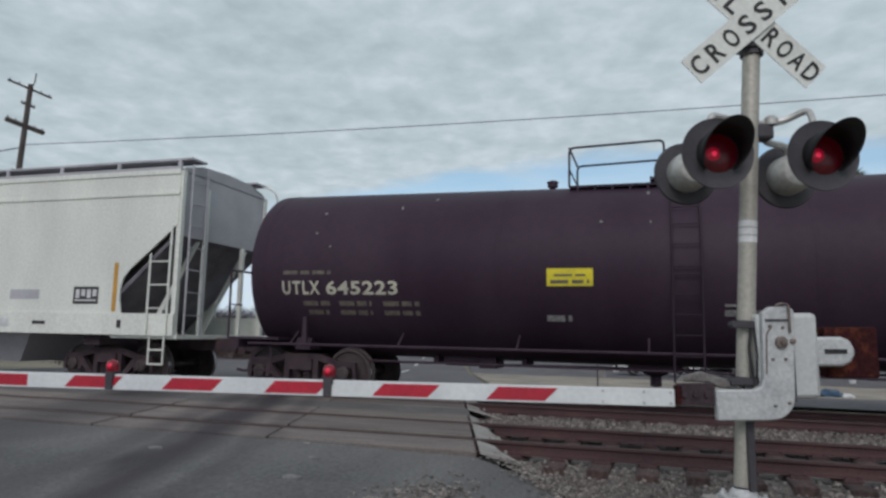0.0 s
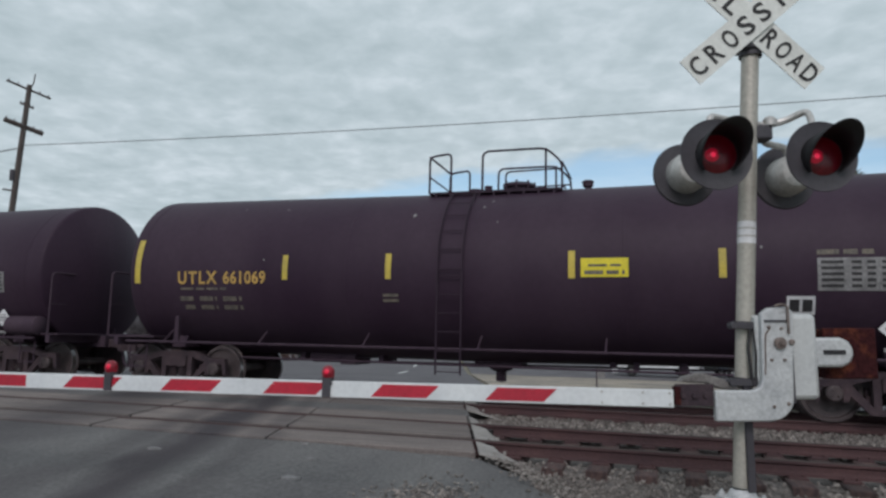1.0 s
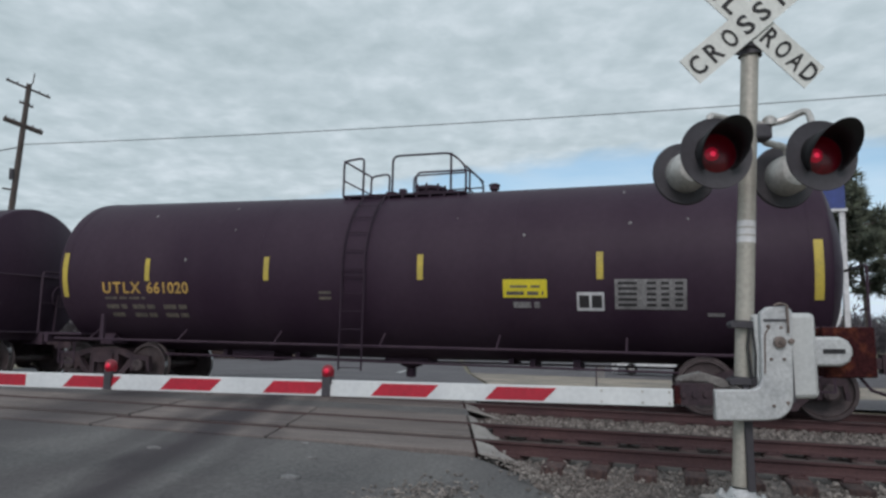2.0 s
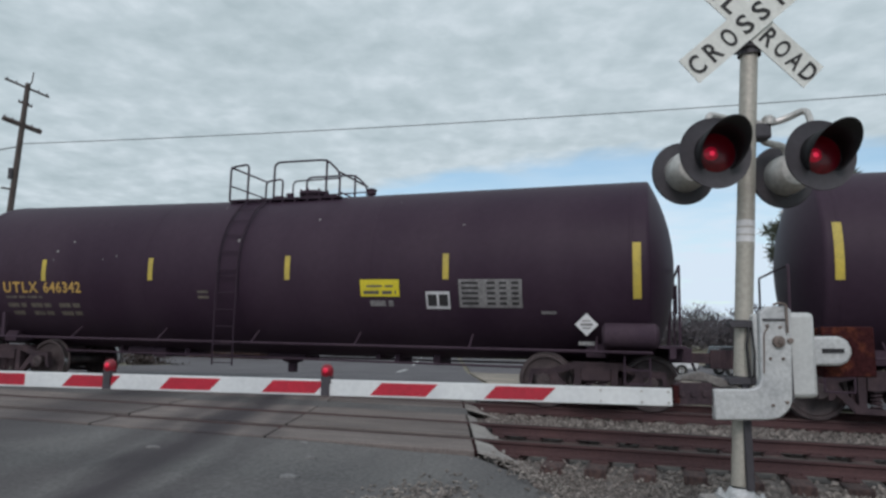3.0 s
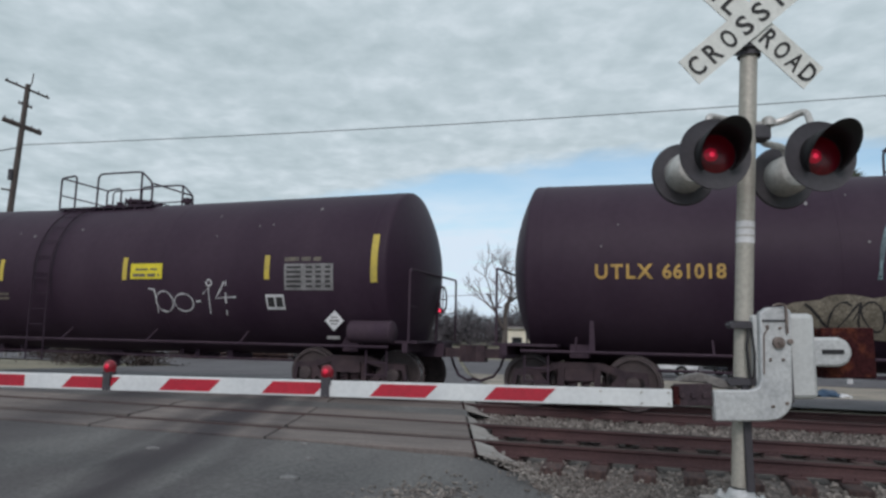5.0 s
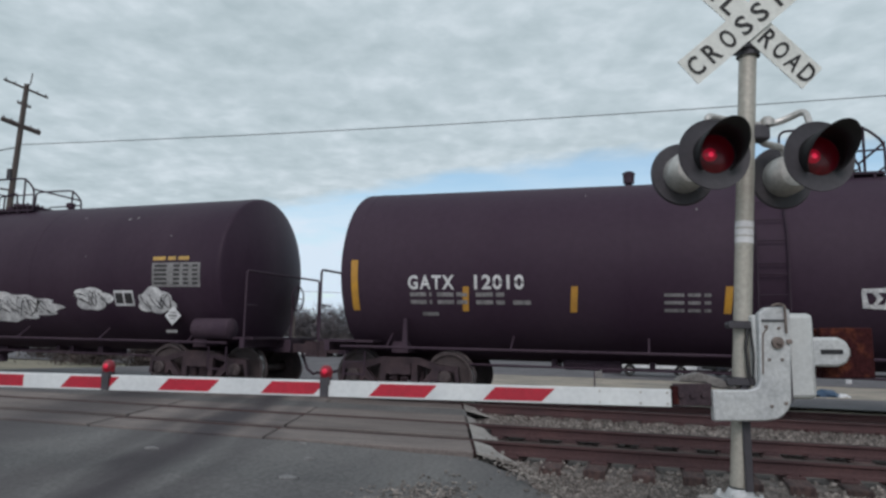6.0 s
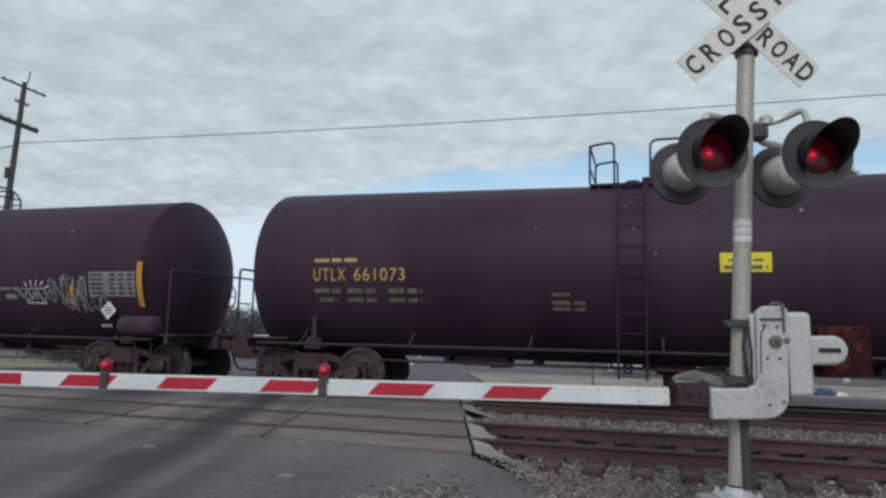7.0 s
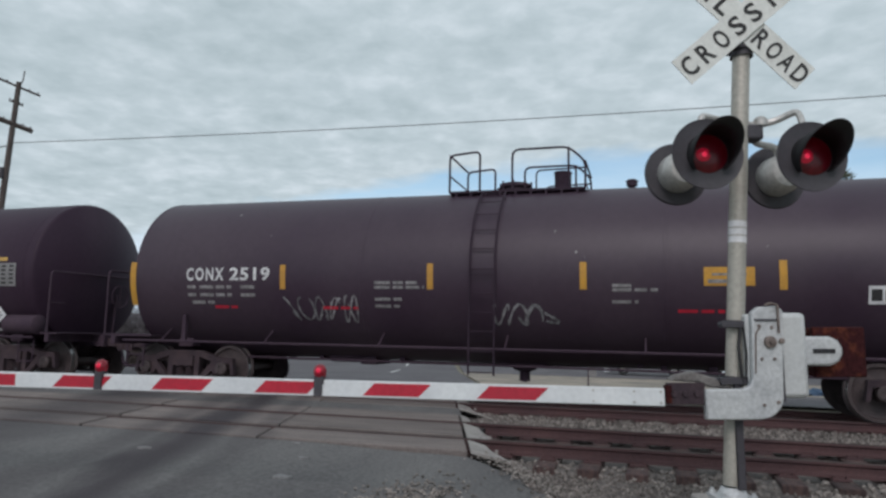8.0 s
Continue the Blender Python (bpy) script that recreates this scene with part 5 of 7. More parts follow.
    t.ribbon("tag_outline", scribble(15, 3.7, 4.5, 1.62, 1.95, 3) + scribble(18, 5.3, 6.0, 1.56, 1.92, 3), 0.03, MARK_DARK, 0.009)
    t.ribbon("teal_tag", scribble(21, -0.42, 0.75, 2.1, 3.05, 3) + scribble(24, -2.0, -0.9, 2.08, 3.0, 3) + scribble(27, -0.40, 0.7, 2.2, 3.0, 3) + scribble(28, -1.95, -0.95, 2.15, 2.95, 3), 0.065, SPRAY_TEAL, label="teal sprayed letters, unreadable")
    t.blob("tan_tag", -2.1, 1.58, 1.05, 0.32, SPRAY_TAN, 31, 8)
    t.ribbon("tag_outline", scribble(33, -3.0, -1.2, 1.35, 1.8, 5), 0.035, MARK_DARK, 0.009)
    chips(t, 7, 16)
    # eighth: orange stripes, white lettering, faded tags
    t = tank_car(119.85, "dull black tank car with white lettering and orange stripes", half=7.35, bend=0.0, paint=TANK_BROWN, ends=(7.62, 7.36), ladder=-0.42, deck=(-1.52, 1.45), vent=-2.57, truck=6.66, tall=0.10)
    t.letters("reporting_mark", "GATX", -6.33, -5.48, 1.97, 2.22, LETTER_WHITE)
    t.letters("car_number", "12010", -5.12, -4.25, 1.97, 2.22, LETTER_WHITE)
    t.bars("capacity_print", [(1.85, 0.07, (-6.3, -5.9), (-5.8, -5.2), (-5.1, -4.6)), (1.72, 0.07, (-6.3, -5.9), (-5.8, -5.2), (-5.1, -4.6), (-4.45, -4.1)), (1.52, 0.06, (-6.1, -5.8))], LETTER_GREY)
    stripes(t, (-5.27, -3.41, -1.03, 1.58, 3.43, 5.65), ORANGE, 1.60, 2.02, -0.03)
    end_stripes(t, (-7.36, 7.36), ORANGE, 1.60, 2.50)
    data_panel(t, 6.1, 7.25, 1.80, 2.30)
    t.bars("stencil", [(1.75, 0.07, (2.6, 3.2)), (1.88, 0.07, (2.6, 3.1)), (1.62, 0.05, (-2.0, -1.3)), (1.74, 0.05, (-2.0, -1.3)), (1.86, 0.05, (-2.0, -1.3)), (1.93, 0.05, (3.7, 4.35)), (1.74, 0.10, (3.85, 4.15))], LETTER_GREY)
    diamond(t, 6.57, 1.53)
    t.ribbon("pale_tag", [[(0.78, 1.95), (1.48, 1.97)], [(0.80, 1.73), (1.50, 1.70)], [(0.80, 1.95), (0.84, 1.73)], [(0.94, 1.94), (1.02, 1.84), (0.95, 1.74)], [(1.10, 1.73), (1.16, 1.93), (1.22, 1.74), (1.12, 1.82)], [(1.32, 1.95), (1.30, 1.74), (1.46, 1.82), (1.34, 1.88)], [(1.48, 1.97), (1.50, 1.70)]], 0.075, SPRAY_PALE, label="pale sprayed tag, unreadable")
    t.ribbon("faded_tag", scribble(47, 5.05, 6.0, 1.62, 2.25, 6) + scribble(50, 4.2, 5.2, 1.66, 1.98, 4) + scribble(52, 5.5, 6.5, 1.45, 1.9, 5), 0.055, SPRAY_FAINT, label="faded sprayed tag")
    t.ribbon("pale_frame", [[(4.42, 1.66), (4.92, 1.66), (4.92, 1.96), (4.42, 1.96), (4.42, 1.66)], [(4.50, 1.90), (4.56, 1.72), (4.64, 1.90), (4.70, 1.72), (4.78, 1.90), (4.84, 1.72)], [(4.46, 2.0), (4.40, 2.10)], [(4.58, 2.01), (4.56, 2.13)], [(4.70, 2.01), (4.73, 2.14)], [(4.82, 2.01), (4.90, 2.11)], [(4.94, 1.96), (5.04, 2.02)]], 0.034, SPRAY_PALE)
    chips(t, 8, 5)
    # ninth: thin yellow lettering, no stripes
    t = tank_car(137.25, "clean black tank car with thin yellow lettering", ends=(7.42, 7.30), ladder=-0.47, truck=6.42)
    t.letters("reporting_mark", "UTLX 661073", -6.15, -4.36, 2.10, 2.33, LETTER_YELLOW, 0.006, split=(0.36, 0.45))
    t.bars("owner_line", [(2.44, 0.07, (-6.14, -5.25))], LETTER_YELLOW)
    capacity_lines(t, -6.15, 1.88, LETTER_DIM, 2.1)
    t.bars("stencil", [(1.84, 0.05, (-1.76, -1.4)), (1.70, 0.06, (-1.76, -1.2)), (1.60, 0.06, (-1.76, -1.15))], LETTER_DIM)
    notice(t, 0.86, 1.60, 2.22, 2.52)
    data_panel(t, 5.76, 6.87, 2.02, 2.51, LETTER_YELLOW)
    small_square(t, 4.86, 5.25, 1.66, 1.94)
    t.bars("stencil", [(1.90, 0.08, (5.76, 6.05))], LETTER_GREY)
    diamond(t, 6.33, 1.42)
    chips(t, 9, 8)
    # tenth: orange stripes and white lettering
    t = tank_car(154.70, "weathered black tank car with white lettering and orange stripes", half=7.5, bend=0.0, sink=0.06, ends=(7.52, 7.62), paint=TANK_OLD, ladder=-0.36, deck=(-1.25, 1.30), vent=2.1, truck=6.65, dome=-0.47)
    bm = bmesh.new()
    add_revolve(bm, [(-0.08, 0.16), (0.34, 0.16), (0.36, 0.175), (0.39, 0.175), (0.40, 0.0)], Matrix.Translation((0.82, 0, AXIS + RAD - 0.06)) @ Matrix.Rotation(radians(-90), 4, "Y"), 18)
    part("valve_housing", bm, FRAME_BLACK, t.car)
    t.letters("reporting_mark", "CONX 2519", -6.30, -4.47, 2.18, 2.43, LETTER_WHITE)
    t.bars("capacity_print", [(2.03, 0.06, (-6.28, -6.1), (-6.0, -5.3), (-5.1, -4.8)), (1.88, 0.06, (-6.28, -6.1), (-6.0, -5.3), (-5.1, -4.8)), (1.74, 0.06, (-6.2, -5.7))], LETTER_GREY)
    stripes(t, (-4.20, -1.31, 1.33, 4.33), ORANGE, 2.02, 2.47)
    end_stripes(t, (-7.55,), ORANGE, 1.70, 2.55)
    notice(t, 3.19, 3.93, 2.08, 2.37, ORANGE)
    t.bars("stencil", [(2.11, 0.05, (-2.36, -1.55)), (2.03, 0.05, (-2.36, -1.42)), (1.82, 0.05, (-2.36, -1.85)), (1.70, 0.05, (-2.36, -1.9)), (2.06, 0.05, (1.79, 2.1)), (1.99, 0.05, (1.79, 2.5)), (1.80, 0.05, (1.79, 2.2))], LETTER_GREY)
    t.bars("red_tape", [(1.66, 0.05, (-5.7, -5.2), (-3.4, -2.7), (2.8, 3.5))], GATE_RED)
    t.ribbon("faded_tag", scribble(61, -4.2, -2.7, 1.42, 1.92, 5), 0.04, SPRAY_FAINT, label="faint sprayed curls")
    t.ribbon("faded_tag", scribble(64, -0.2, 0.9, 1.40, 1.80, 4), 0.05, SPRAY_FAINT)
    small_square(t, 5.47, 5.87, 1.81, 2.08)
    chips(t, 10, 6)


# ---- crossing signal with its gate ----
ACROSS, ALONG = Vector((0.9563, 0.2924, 0)), Vector((-0.2924, 0.9563, 0))
FOOT = Vector((0.52, 5.45, 0.0))
FACE = Matrix(((ACROSS.x, ALONG.x, 0, FOOT.x), (ACROSS.y, ALONG.y, 0, FOOT.y), (0, 0, 1, 0), (0, 0, 0, 1)))   # x across the road, y along it, away from the camera


def crossing_signal():
    sig = thing("crossing_signal", "grey railroad crossing signal with crossbuck, red lamps and lowered striped gate", "crossing signal", m=LEANING @ FACE)
    lean = lambda z: 0.029 + 0.0725 * (z - 0.16)
    tilt = Matrix.Rotation(radians(4.15), 4, "Y")
    up = Matrix.Rotation(radians(-90), 4, "Y")
    bm = bmesh.new()
    add_tube(bm, [(lean(0.12), 0, 0.12), (lean(1.5), 0, 1.5), (lean(3.36), 0, 3.36)], 0.064, 24)
    part("pole", bm, POLE_GREY, sig)
    bm = bmesh.new()
    x = lean(3.36)
    add_revolve(bm, [(-0.05, 0.085), (0.03, 0.085), (0.07, 0.05), (0.08, 0.0)], Matrix.Translation((x, 0, 3.36)) @ up, 18)
    part("pole_cap", bm, SIGNAL_BLACK, sig)
    bm = bmesh.new()
    add_box(bm, -0.11, 0.16, -0.135, 0.135, 0.02, 0.045)
    add_revolve(bm, [(0.04, 0.108), (0.07, 0.098), (0.105, 0.078), (0.11, 0.066)], Matrix.Translation((0.026, 0, 0)) @ up, 20)
    for sx in (-1, 1):
        for sy in (-1, 1):
            add_tube(bm, [(0.026 + sx * 0.105, sy * 0.105, 0.03), (0.026 + sx * 0.105, sy * 0.105, 0.085)], 0.014, 6)
            add_tube(bm, [(0.026 + sx * 0.105, sy * 0.105, 0.045), (0.026 + sx * 0.105, sy * 0.105, 0.066)], 0.024, 6)
    part("base_flange", bm, CAST_GREY, sig, "pale cast base with bolts")
    bm = bmesh.new()
    add_box(bm, -0.21, 0.22, -0.21, 0.21, -0.6, 0.022)
    part("foundation", bm, CONCRETE, sig, bevel=0.02)
    # paper label on the pole
    bm = bmesh.new()
    c = lean(1.95)
    for k in range(3):
        add_revolve(bm, [(1.865 + 0.058 * k, 0.0655), (1.865 + 0.058 * k + 0.048, 0.0655)], Matrix.Translation((c, 0, 1.95)) @ tilt @ Matrix.Translation((0, 0, -1.95)) @ up, 20)
    part("pole_label", bm, PLACARD_WHITE, sig)
    # crossbuck
    cx, cz = 0.232, 3.55
    for name, angle, y, words in (("crossbuck_blade", 40.5, -0.125, (("CROSSING", -0.643, 1.32),)), ("crossbuck_blade", -44.5, -0.100, (("ROAD", 0.130, 0.52), ("RAIL", -0.640, 0.52)))):
        m = Matrix.Translation((cx, y, cz)) @ Matrix.Rotation(radians(-angle), 4, "Y")
        bm = bmesh.new()
        add_box(bm, -0.64, 0.64, -0.004, 0.004, -0.114, 0.114, m)
        blade = part(name, bm, BUCK_WHITE, sig, "white crossbuck blade with black letters", smooth=False)
        for word, x0, width in words:
            n = len(word)
            bm = bmesh.new()
            for k, ch in enumerate(word):
                wide = 0.03 if ch == "I" else 0.106 if n == 8 else 0.100
                me = text_mesh(ch, 0.152, wide, 0.02)
                step = width / n
                off = x0 + step * (k + 0.5) - wide / 2
                base = len(bm.verts)
                bm.from_mesh(me)
                bpy.data.meshes.remove(me)
                bm.verts.ensure_lookup_table()
                for v in bm.verts[base:]:
                    v.co = m @ Vector((off + v.co.x, -0.0075, -0.075 + v.co.y))
            part("lettering", bm, SIGN_BLACK, blade, smooth=False)
    bm = bmesh.new()
    add_box(bm, cx - 0.07, cx + 0.07, -0.10, 0.075, cz - 0.20, cz - 0.06)
    add_box(bm, cx - 0.03, cx + 0.03, -0.095, 0.05, cz - 0.06, cz + 0.05)
    part("sign_bracket", bm, SIGNAL_BLACK, sig, bevel=0.01)
    # lamps: two towards the road user, two away
    toward = Matrix.Rotation(radians(-90), 4, "Z")      # local +x to -y

    def lamp(x, y, z, away, core):
        m = Matrix.Translation((x, y, z)) @ (toward if not away else Matrix.Rotation(radians(90), 4, "Z"))
        bm = bmesh.new()
        add_revolve(bm, [(0.0, 0.13), (0.0, 0.245), (0.02, 0.255), (0.028, 0.252), (0.022, 0.235), (0.022, 0.14)], m, 40)
        back = part("lamp_background", bm, SIGNAL_BLACK, sig, "round black lamp background")
        bm = bmesh.new()
        add_revolve(bm, [(-0.21, 0.0), (-0.21, 0.05), (-0.205, 0.11), (-0.17, 0.145), (-0.10, 0.155), (0.0, 0.158), (0.02, 0.158)], m, 28)
        part("lamp_housing", bm, LAMP_GREY, back, "silver lamp housing")
        bm = bmesh.new()
        # hood: a tube cut off slanting underneath
        rings = []
        n = 30
        for f in (0.0, 0.5, 1.0):
            ring = []
            for i in range(n + 1):
                t = radians(-50 + 280 * i / n)
                reach = 0.04 + 0.33 * max(0.0, math.sin(t) * 0.55 + 0.45)
                ring.append(bm.verts.new(m @ Vector((0.02 + reach * f, (0.150 + 0.012 * f) * math.cos(t), (0.150 + 0.012 * f) * math.sin(t)))))
            rings.append(ring)
        quad_faces(bm, rings, False)
        hood = part("hood", bm, HOOD_BLACK, back)
        mod = hood.modifiers.new("wall", "SOLIDIFY")
        mod.thickness = 0.005
        bm = bmesh.new()
        add_revolve(bm, [(0.022, 0.138), (0.035, 0.12), (0.045, 0.07), (0.05, 0.0)], m, 32)
        part("lens", bm, LENS_RED, back, "red signal lens")
        if core:
            for name, r, lift, material in (("lamp_glow", 0.062, 0.049, LENS_GLOW), ("lamp_filament", 0.026, 0.054, LENS_CORE)):
                bm = bmesh.new()
                p = m @ Vector((lift, core[0], core[1]))
                add_revolve(bm, [(-0.012, r), (0.0, r * 0.7), (0.003, 0.0)], Matrix.Translation(p) @ m.to_3x3().to_4x4(), 16)
                part(name, bm, material, back, "glowing centre of the lamp")
    lamp(-0.182, -0.34, 2.452, False, (-0.035, -0.01))
    lamp(0.578, -0.30, 2.447, False, (-0.05, -0.005))
    lamp(-0.160, 0.33, 2.470, True, None)
    lamp(0.633, 0.33, 2.442, True, None)
    # cross arm and junction box
    z = 2.74
    bm = bmesh.new()
    add_tube(bm, bar_loop([(-0.17, -0.22, 2.70), (-0.15, -0.20, 2.78), (0.10, -0.02, 2.80), (0.33, 0.0, 2.77), (0.48, 0.0, 2.80), (0.62, -0.1, 2.86), (0.62, -0.16, 2.70)], 0.06), 0.026, 8)
    add_tube(bm, bar_loop([(0.33, 0.05, 2.72), (0.42, 0.18, 2.68), (0.60, 0.22, 2.66), (0.62, 0.22, 2.56)], 0.06), 0.028, 8)
    add_tube(bm, bar_loop([(0.10, 0.05, 2.74), (-0.15, 0.2, 2.70), (-0.20, 0.22, 2.56)], 0.06), 0.026, 8)
    part("lamp_arm", bm, LAMP_GREY, sig, "galvanised lamp arm")
    bm = bmesh.new()
    add_box(bm, 0.22, 0.38, -0.05, 0.09, 2.65, 2.77)
    part("junction_box", bm, SIGNAL_BLACK, sig, bevel=0.02)
    bm = bmesh.new()
    add_revolve(bm, [(0, 0.05), (0.05, 0.05), (0.07, 0.03), (0.07, 0.0)], Matrix.Translation((0.37, -0.02, 2.76)) @ up, 12)
    part("arm_fitting", bm, LAMP_GREY, sig)
    for x, y in ((0.62, -0.13), (-0.16, -0.19)):
        bm = bmesh.new()
        add_tube(bm, [(x, y, 2.70), (x, y, 2.74)], 0.045, 10)
        part("arm_fitting", bm, LAMP_GREY, sig)
    # gate mechanism: L-shaped casting, housing, counterweight
    bm = bmesh.new()
    curve = [(0.345 - 0.165 * (1 - math.cos(t)), 0.765 - 0.165 * math.sin(t)) for t in (radians(90 * i / 8) for i in range(9))]
    outline = [(-0.205, 0.81), (0.06, 0.81), (0.11, 0.83), (0.135, 0.89), (0.145, 1.345), (0.20, 1.385), (0.33, 1.392), (0.37, 1.36), (0.36, 1.1)] + curve + [(0.17, 0.597), (-0.205, 0.597)]
    add_prism(bm, outline, -0.19, -0.13)
    part("arm_casting", bm, CAST_GREY, sig, "scuffed pale L-shaped casting", bevel=0.012)
    bm = bmesh.new()
    add_box(bm, 0.125, 0.34, -0.132, 0.06, 0.84, 1.335)
    part("gear_case", bm, BOX_GREY, sig, "grey gear case behind the casting", bevel=0.02)
    bm = bmesh.new()
    add_tube(bm, bar_loop([(0.325, -0.205, 1.20), (0.325, -0.205, 1.40), (0.27, -0.205, 1.41), (0.24, -0.19, 1.395)], 0.03), 0.009, 6)
    add_tube(bm, bar_loop([(0.20, -0.193, 1.24), (0.165, -0.193, 1.20), (0.155, -0.193, 1.0), (0.15, -0.193, 0.92)], 0.04), 0.006, 6)
    part("release_rod", bm, BOLT_GREY, sig, "thin bent release rod")
    bm = bmesh.new()
    add_box(bm, 0.30, 0.565, -0.13, 0.14, 0.74, 1.345)
    part("mechanism_box", bm, BOX_GREY, sig, "pale grey gate mechanism box", bevel=0.035)
    bm = bmesh.new()
    add_box(bm, 0.355, 0.375, -0.15, -0.13, 0.72, 1.36)
    add_box(bm, 0.16, 0.33, -0.20, -0.185, 1.285, 1.30)
    part("casting_seam", bm, SIGNAL_BLACK, sig)
    turn = Matrix.Rotation(radians(-90), 4, "Z")
    for x, z, r, d in ((0.262, 1.138, 0.042, 0.03), (0.262, 1.138, 0.018, 0.05), (0.345, 1.145, 0.02, 0.02), (0.20, 1.02, 0.011, 0.012), (0.29, 1.02, 0.011, 0.012), (0.19, 1.25, 0.012, 0.012), (0.28, 1.24, 0.011, 0.012), (0.30, 0.72, 0.012, 0.012), (0.20, 0.70, 0.011, 0.012)):
        bm = bmesh.new()
        add_revolve(bm, [(0, r), (d * 0.8, r), (d, r * 0.7), (d, 0.0)], Matrix.Translation((x, -0.19, z)) @ turn, 14)
        part("bolt", bm, BOLT_GREY, sig)
    bm = bmesh.new()
    add_prism(bm, [(0.55, 0.965), (0.75, 0.965), (0.81, 0.99), (0.84, 1.05), (0.84, 1.09), (0.81, 1.15), (0.75, 1.175), (0.55, 1.175)], -0.09, 0.03)
    part("counterweight_arm", bm, CAST_GREY, sig, "pale rounded counterweight arm", bevel=0.02)
    bm = bmesh.new()
    add_box(bm, 0.62, 0.78, -0.095, -0.088, 1.055, 1.088)
    part("slot", bm, HOOD_BLACK, sig)
    bm = bmesh.new()
    for k in range(3):
        add_box(bm, 0.70 + 0.01 * k, 1.09 - 0.012 * k, 0.045 + 0.07 * k, 0.105 + 0.07 * k, 0.875 + 0.005 * k, 1.245 - 0.006 * k)
    part("counterweight", bm, RUST, sig, "flaking rust-red counterweight plates", bevel=0.012)
    for z in (1.262, 0.86):
        bm = bmesh.new()
        x = lean(z)
        add_revolve(bm, [(-0.028, 0.088), (0.028, 0.088)], Matrix.Translation((x, 0, z)) @ tilt @ up, 18)
        add_box(bm, x - 0.15, x + 0.14, -0.11, -0.07, z - 0.022, z + 0.022)
        add_box(bm, x + 0.04, x + 0.20, -0.12, 0.10, z - 0.03, z + 0.03)
        add_tube(bm, [(x - 0.13, -0.13, z), (x - 0.13, -0.05, z)], 0.025, 8)
        part("pole_clamp", bm, SIGNAL_BLACK, sig, "dark bolted pole clamp")
    bm = bmesh.new()
    add_tube(bm, [(0.10, -0.10, 1.25), (0.075, -0.11, 1.1), (0.085, -0.11, 0.95), (0.10, -0.10, 0.83)], 0.011, 6)
    add_tube(bm, [(0.12, -0.10, 1.25), (0.125, -0.12, 1.05), (0.12, -0.10, 0.83)], 0.009, 6)
    part("conduit", bm, HOOD_BLACK, sig)
    bm = bmesh.new()
    add_box(bm, 0.035, 0.092, -0.092, -0.066, 0.10, 0.84)
    part("cable_channel", bm, SIGNAL_BLACK, sig, "dark cable channel up the pole", bevel=0.008)
    # hinge bracket that carries the arm
    bm = bmesh.new()
    add_prism(bm, [(-0.42, 0.862), (-0.38, 0.895), (-0.25, 0.925), (-0.12, 0.885), (0.02, 0.815), (0.0, 0.80), (-0.14, 0.815), (-0.22, 0.852), (-0.31, 0.855)], -0.10, 0.02)
    part("arm_bracket", bm, BRACKET_GREY, sig, "grey curved arm bracket", bevel=0.012)
    bm = bmesh.new()
    add_box(bm, -0.46, -0.20, -0.155, -0.105, 0.70, 0.85)
    for x in (-0.42, -0.34, -0.26):
        add_tube(bm, [(x, -0.175, 0.775), (x, -0.15, 0.775)], 0.02, 6)
    part("arm_adapter", bm, TRUCK_GRIME, sig, "rusty brown arm adapter")
    bm = bmesh.new()
    add_box(bm, -0.475, -0.435, -0.16, -0.10, 0.71, 0.835)
    part("adapter_block", bm, RUST, sig)
    # striped arm, rising a little towards its tip
    root = FACE.inverted() @ Vector((0.095, 4.95, 0.770))
    tip = FACE.inverted() @ Vector((-4.93, 4.27, 0.841))
    d = (tip - root).normalized()
    side = d.cross(Vector((0, 0, 1))).normalized()
    along = Matrix(((d.x, side.x, 0, root.x), (d.y, side.y, 0, root.y), (d.z, side.z, 1, root.z), (0, 0, 0, 1)))
    bm = bmesh.new()
    add_box(bm, 0.0, 7.8, -0.016, 0.016, -0.0585, 0.0585, along)
    arm = part("gate_arm", bm, GATE_WHITE, sig, "white gate arm with red stripes", bevel=0.004)
    for k in range(9):
        x = 0.771 + 0.824 * k
        # the outer length of the arm begins with an upright edge
        x0 = max(x, 4.84) if k == 5 else x
        bm = bmesh.new()
        add_prism(bm, [(x0, 0.044), (x + 0.410, 0.044), (x + 0.497, -0.044), (x0 if k == 5 else x + 0.09, -0.044)], -0.0185, 0.0185, along)
        part("red_stripe", bm, GATE_RED, arm, smooth=False)
    bm = bmesh.new()
    for x in (0.025, 0.20, 0.47):
        for z in (-0.037, 0.037):
            for y in (-1, 1):
                add_tube(bm, [along @ Vector((x, y * 0.012, z)), along @ Vector((x, y * 0.024, z))], 0.009, 6)
    part("arm_bolt", bm, LAMP_GREY, arm)
    for x in (2.42, 4.17):
        bm = bmesh.new()
        add_box(bm, x - 0.035, x + 0.035, -0.03, 0.03, 0.03, 0.085, along)
        add_box(bm, x - 0.025, x + 0.035, -0.035, -0.02, -0.055, 0.085, along)
        holder = part("lamp_holder", bm, SIGNAL_BLACK, arm)
        bm = bmesh.new()
        m = along @ Matrix.Translation((x, 0, 0.075)) @ up
        add_revolve(bm, [(0.0, 0.034), (0.015, 0.044), (0.05, 0.047), (0.078, 0.038), (0.092, 0.02), (0.096, 0.0)], m, 18)
        part("arm_lamp", bm, LENS_LAMP, holder, "small red arm lamp")
        bm = bmesh.new()
        add_revolve(bm, [(-0.012, 0.024), (0.0, 0.016), (0.003, 0.0)], along @ Matrix.Translation((x, -0.048, 0.125)) @ Matrix.Rotation(radians(-90), 4, "Z"), 10)
        part("lamp_spot", bm, LENS_LIT, holder)
    return sig


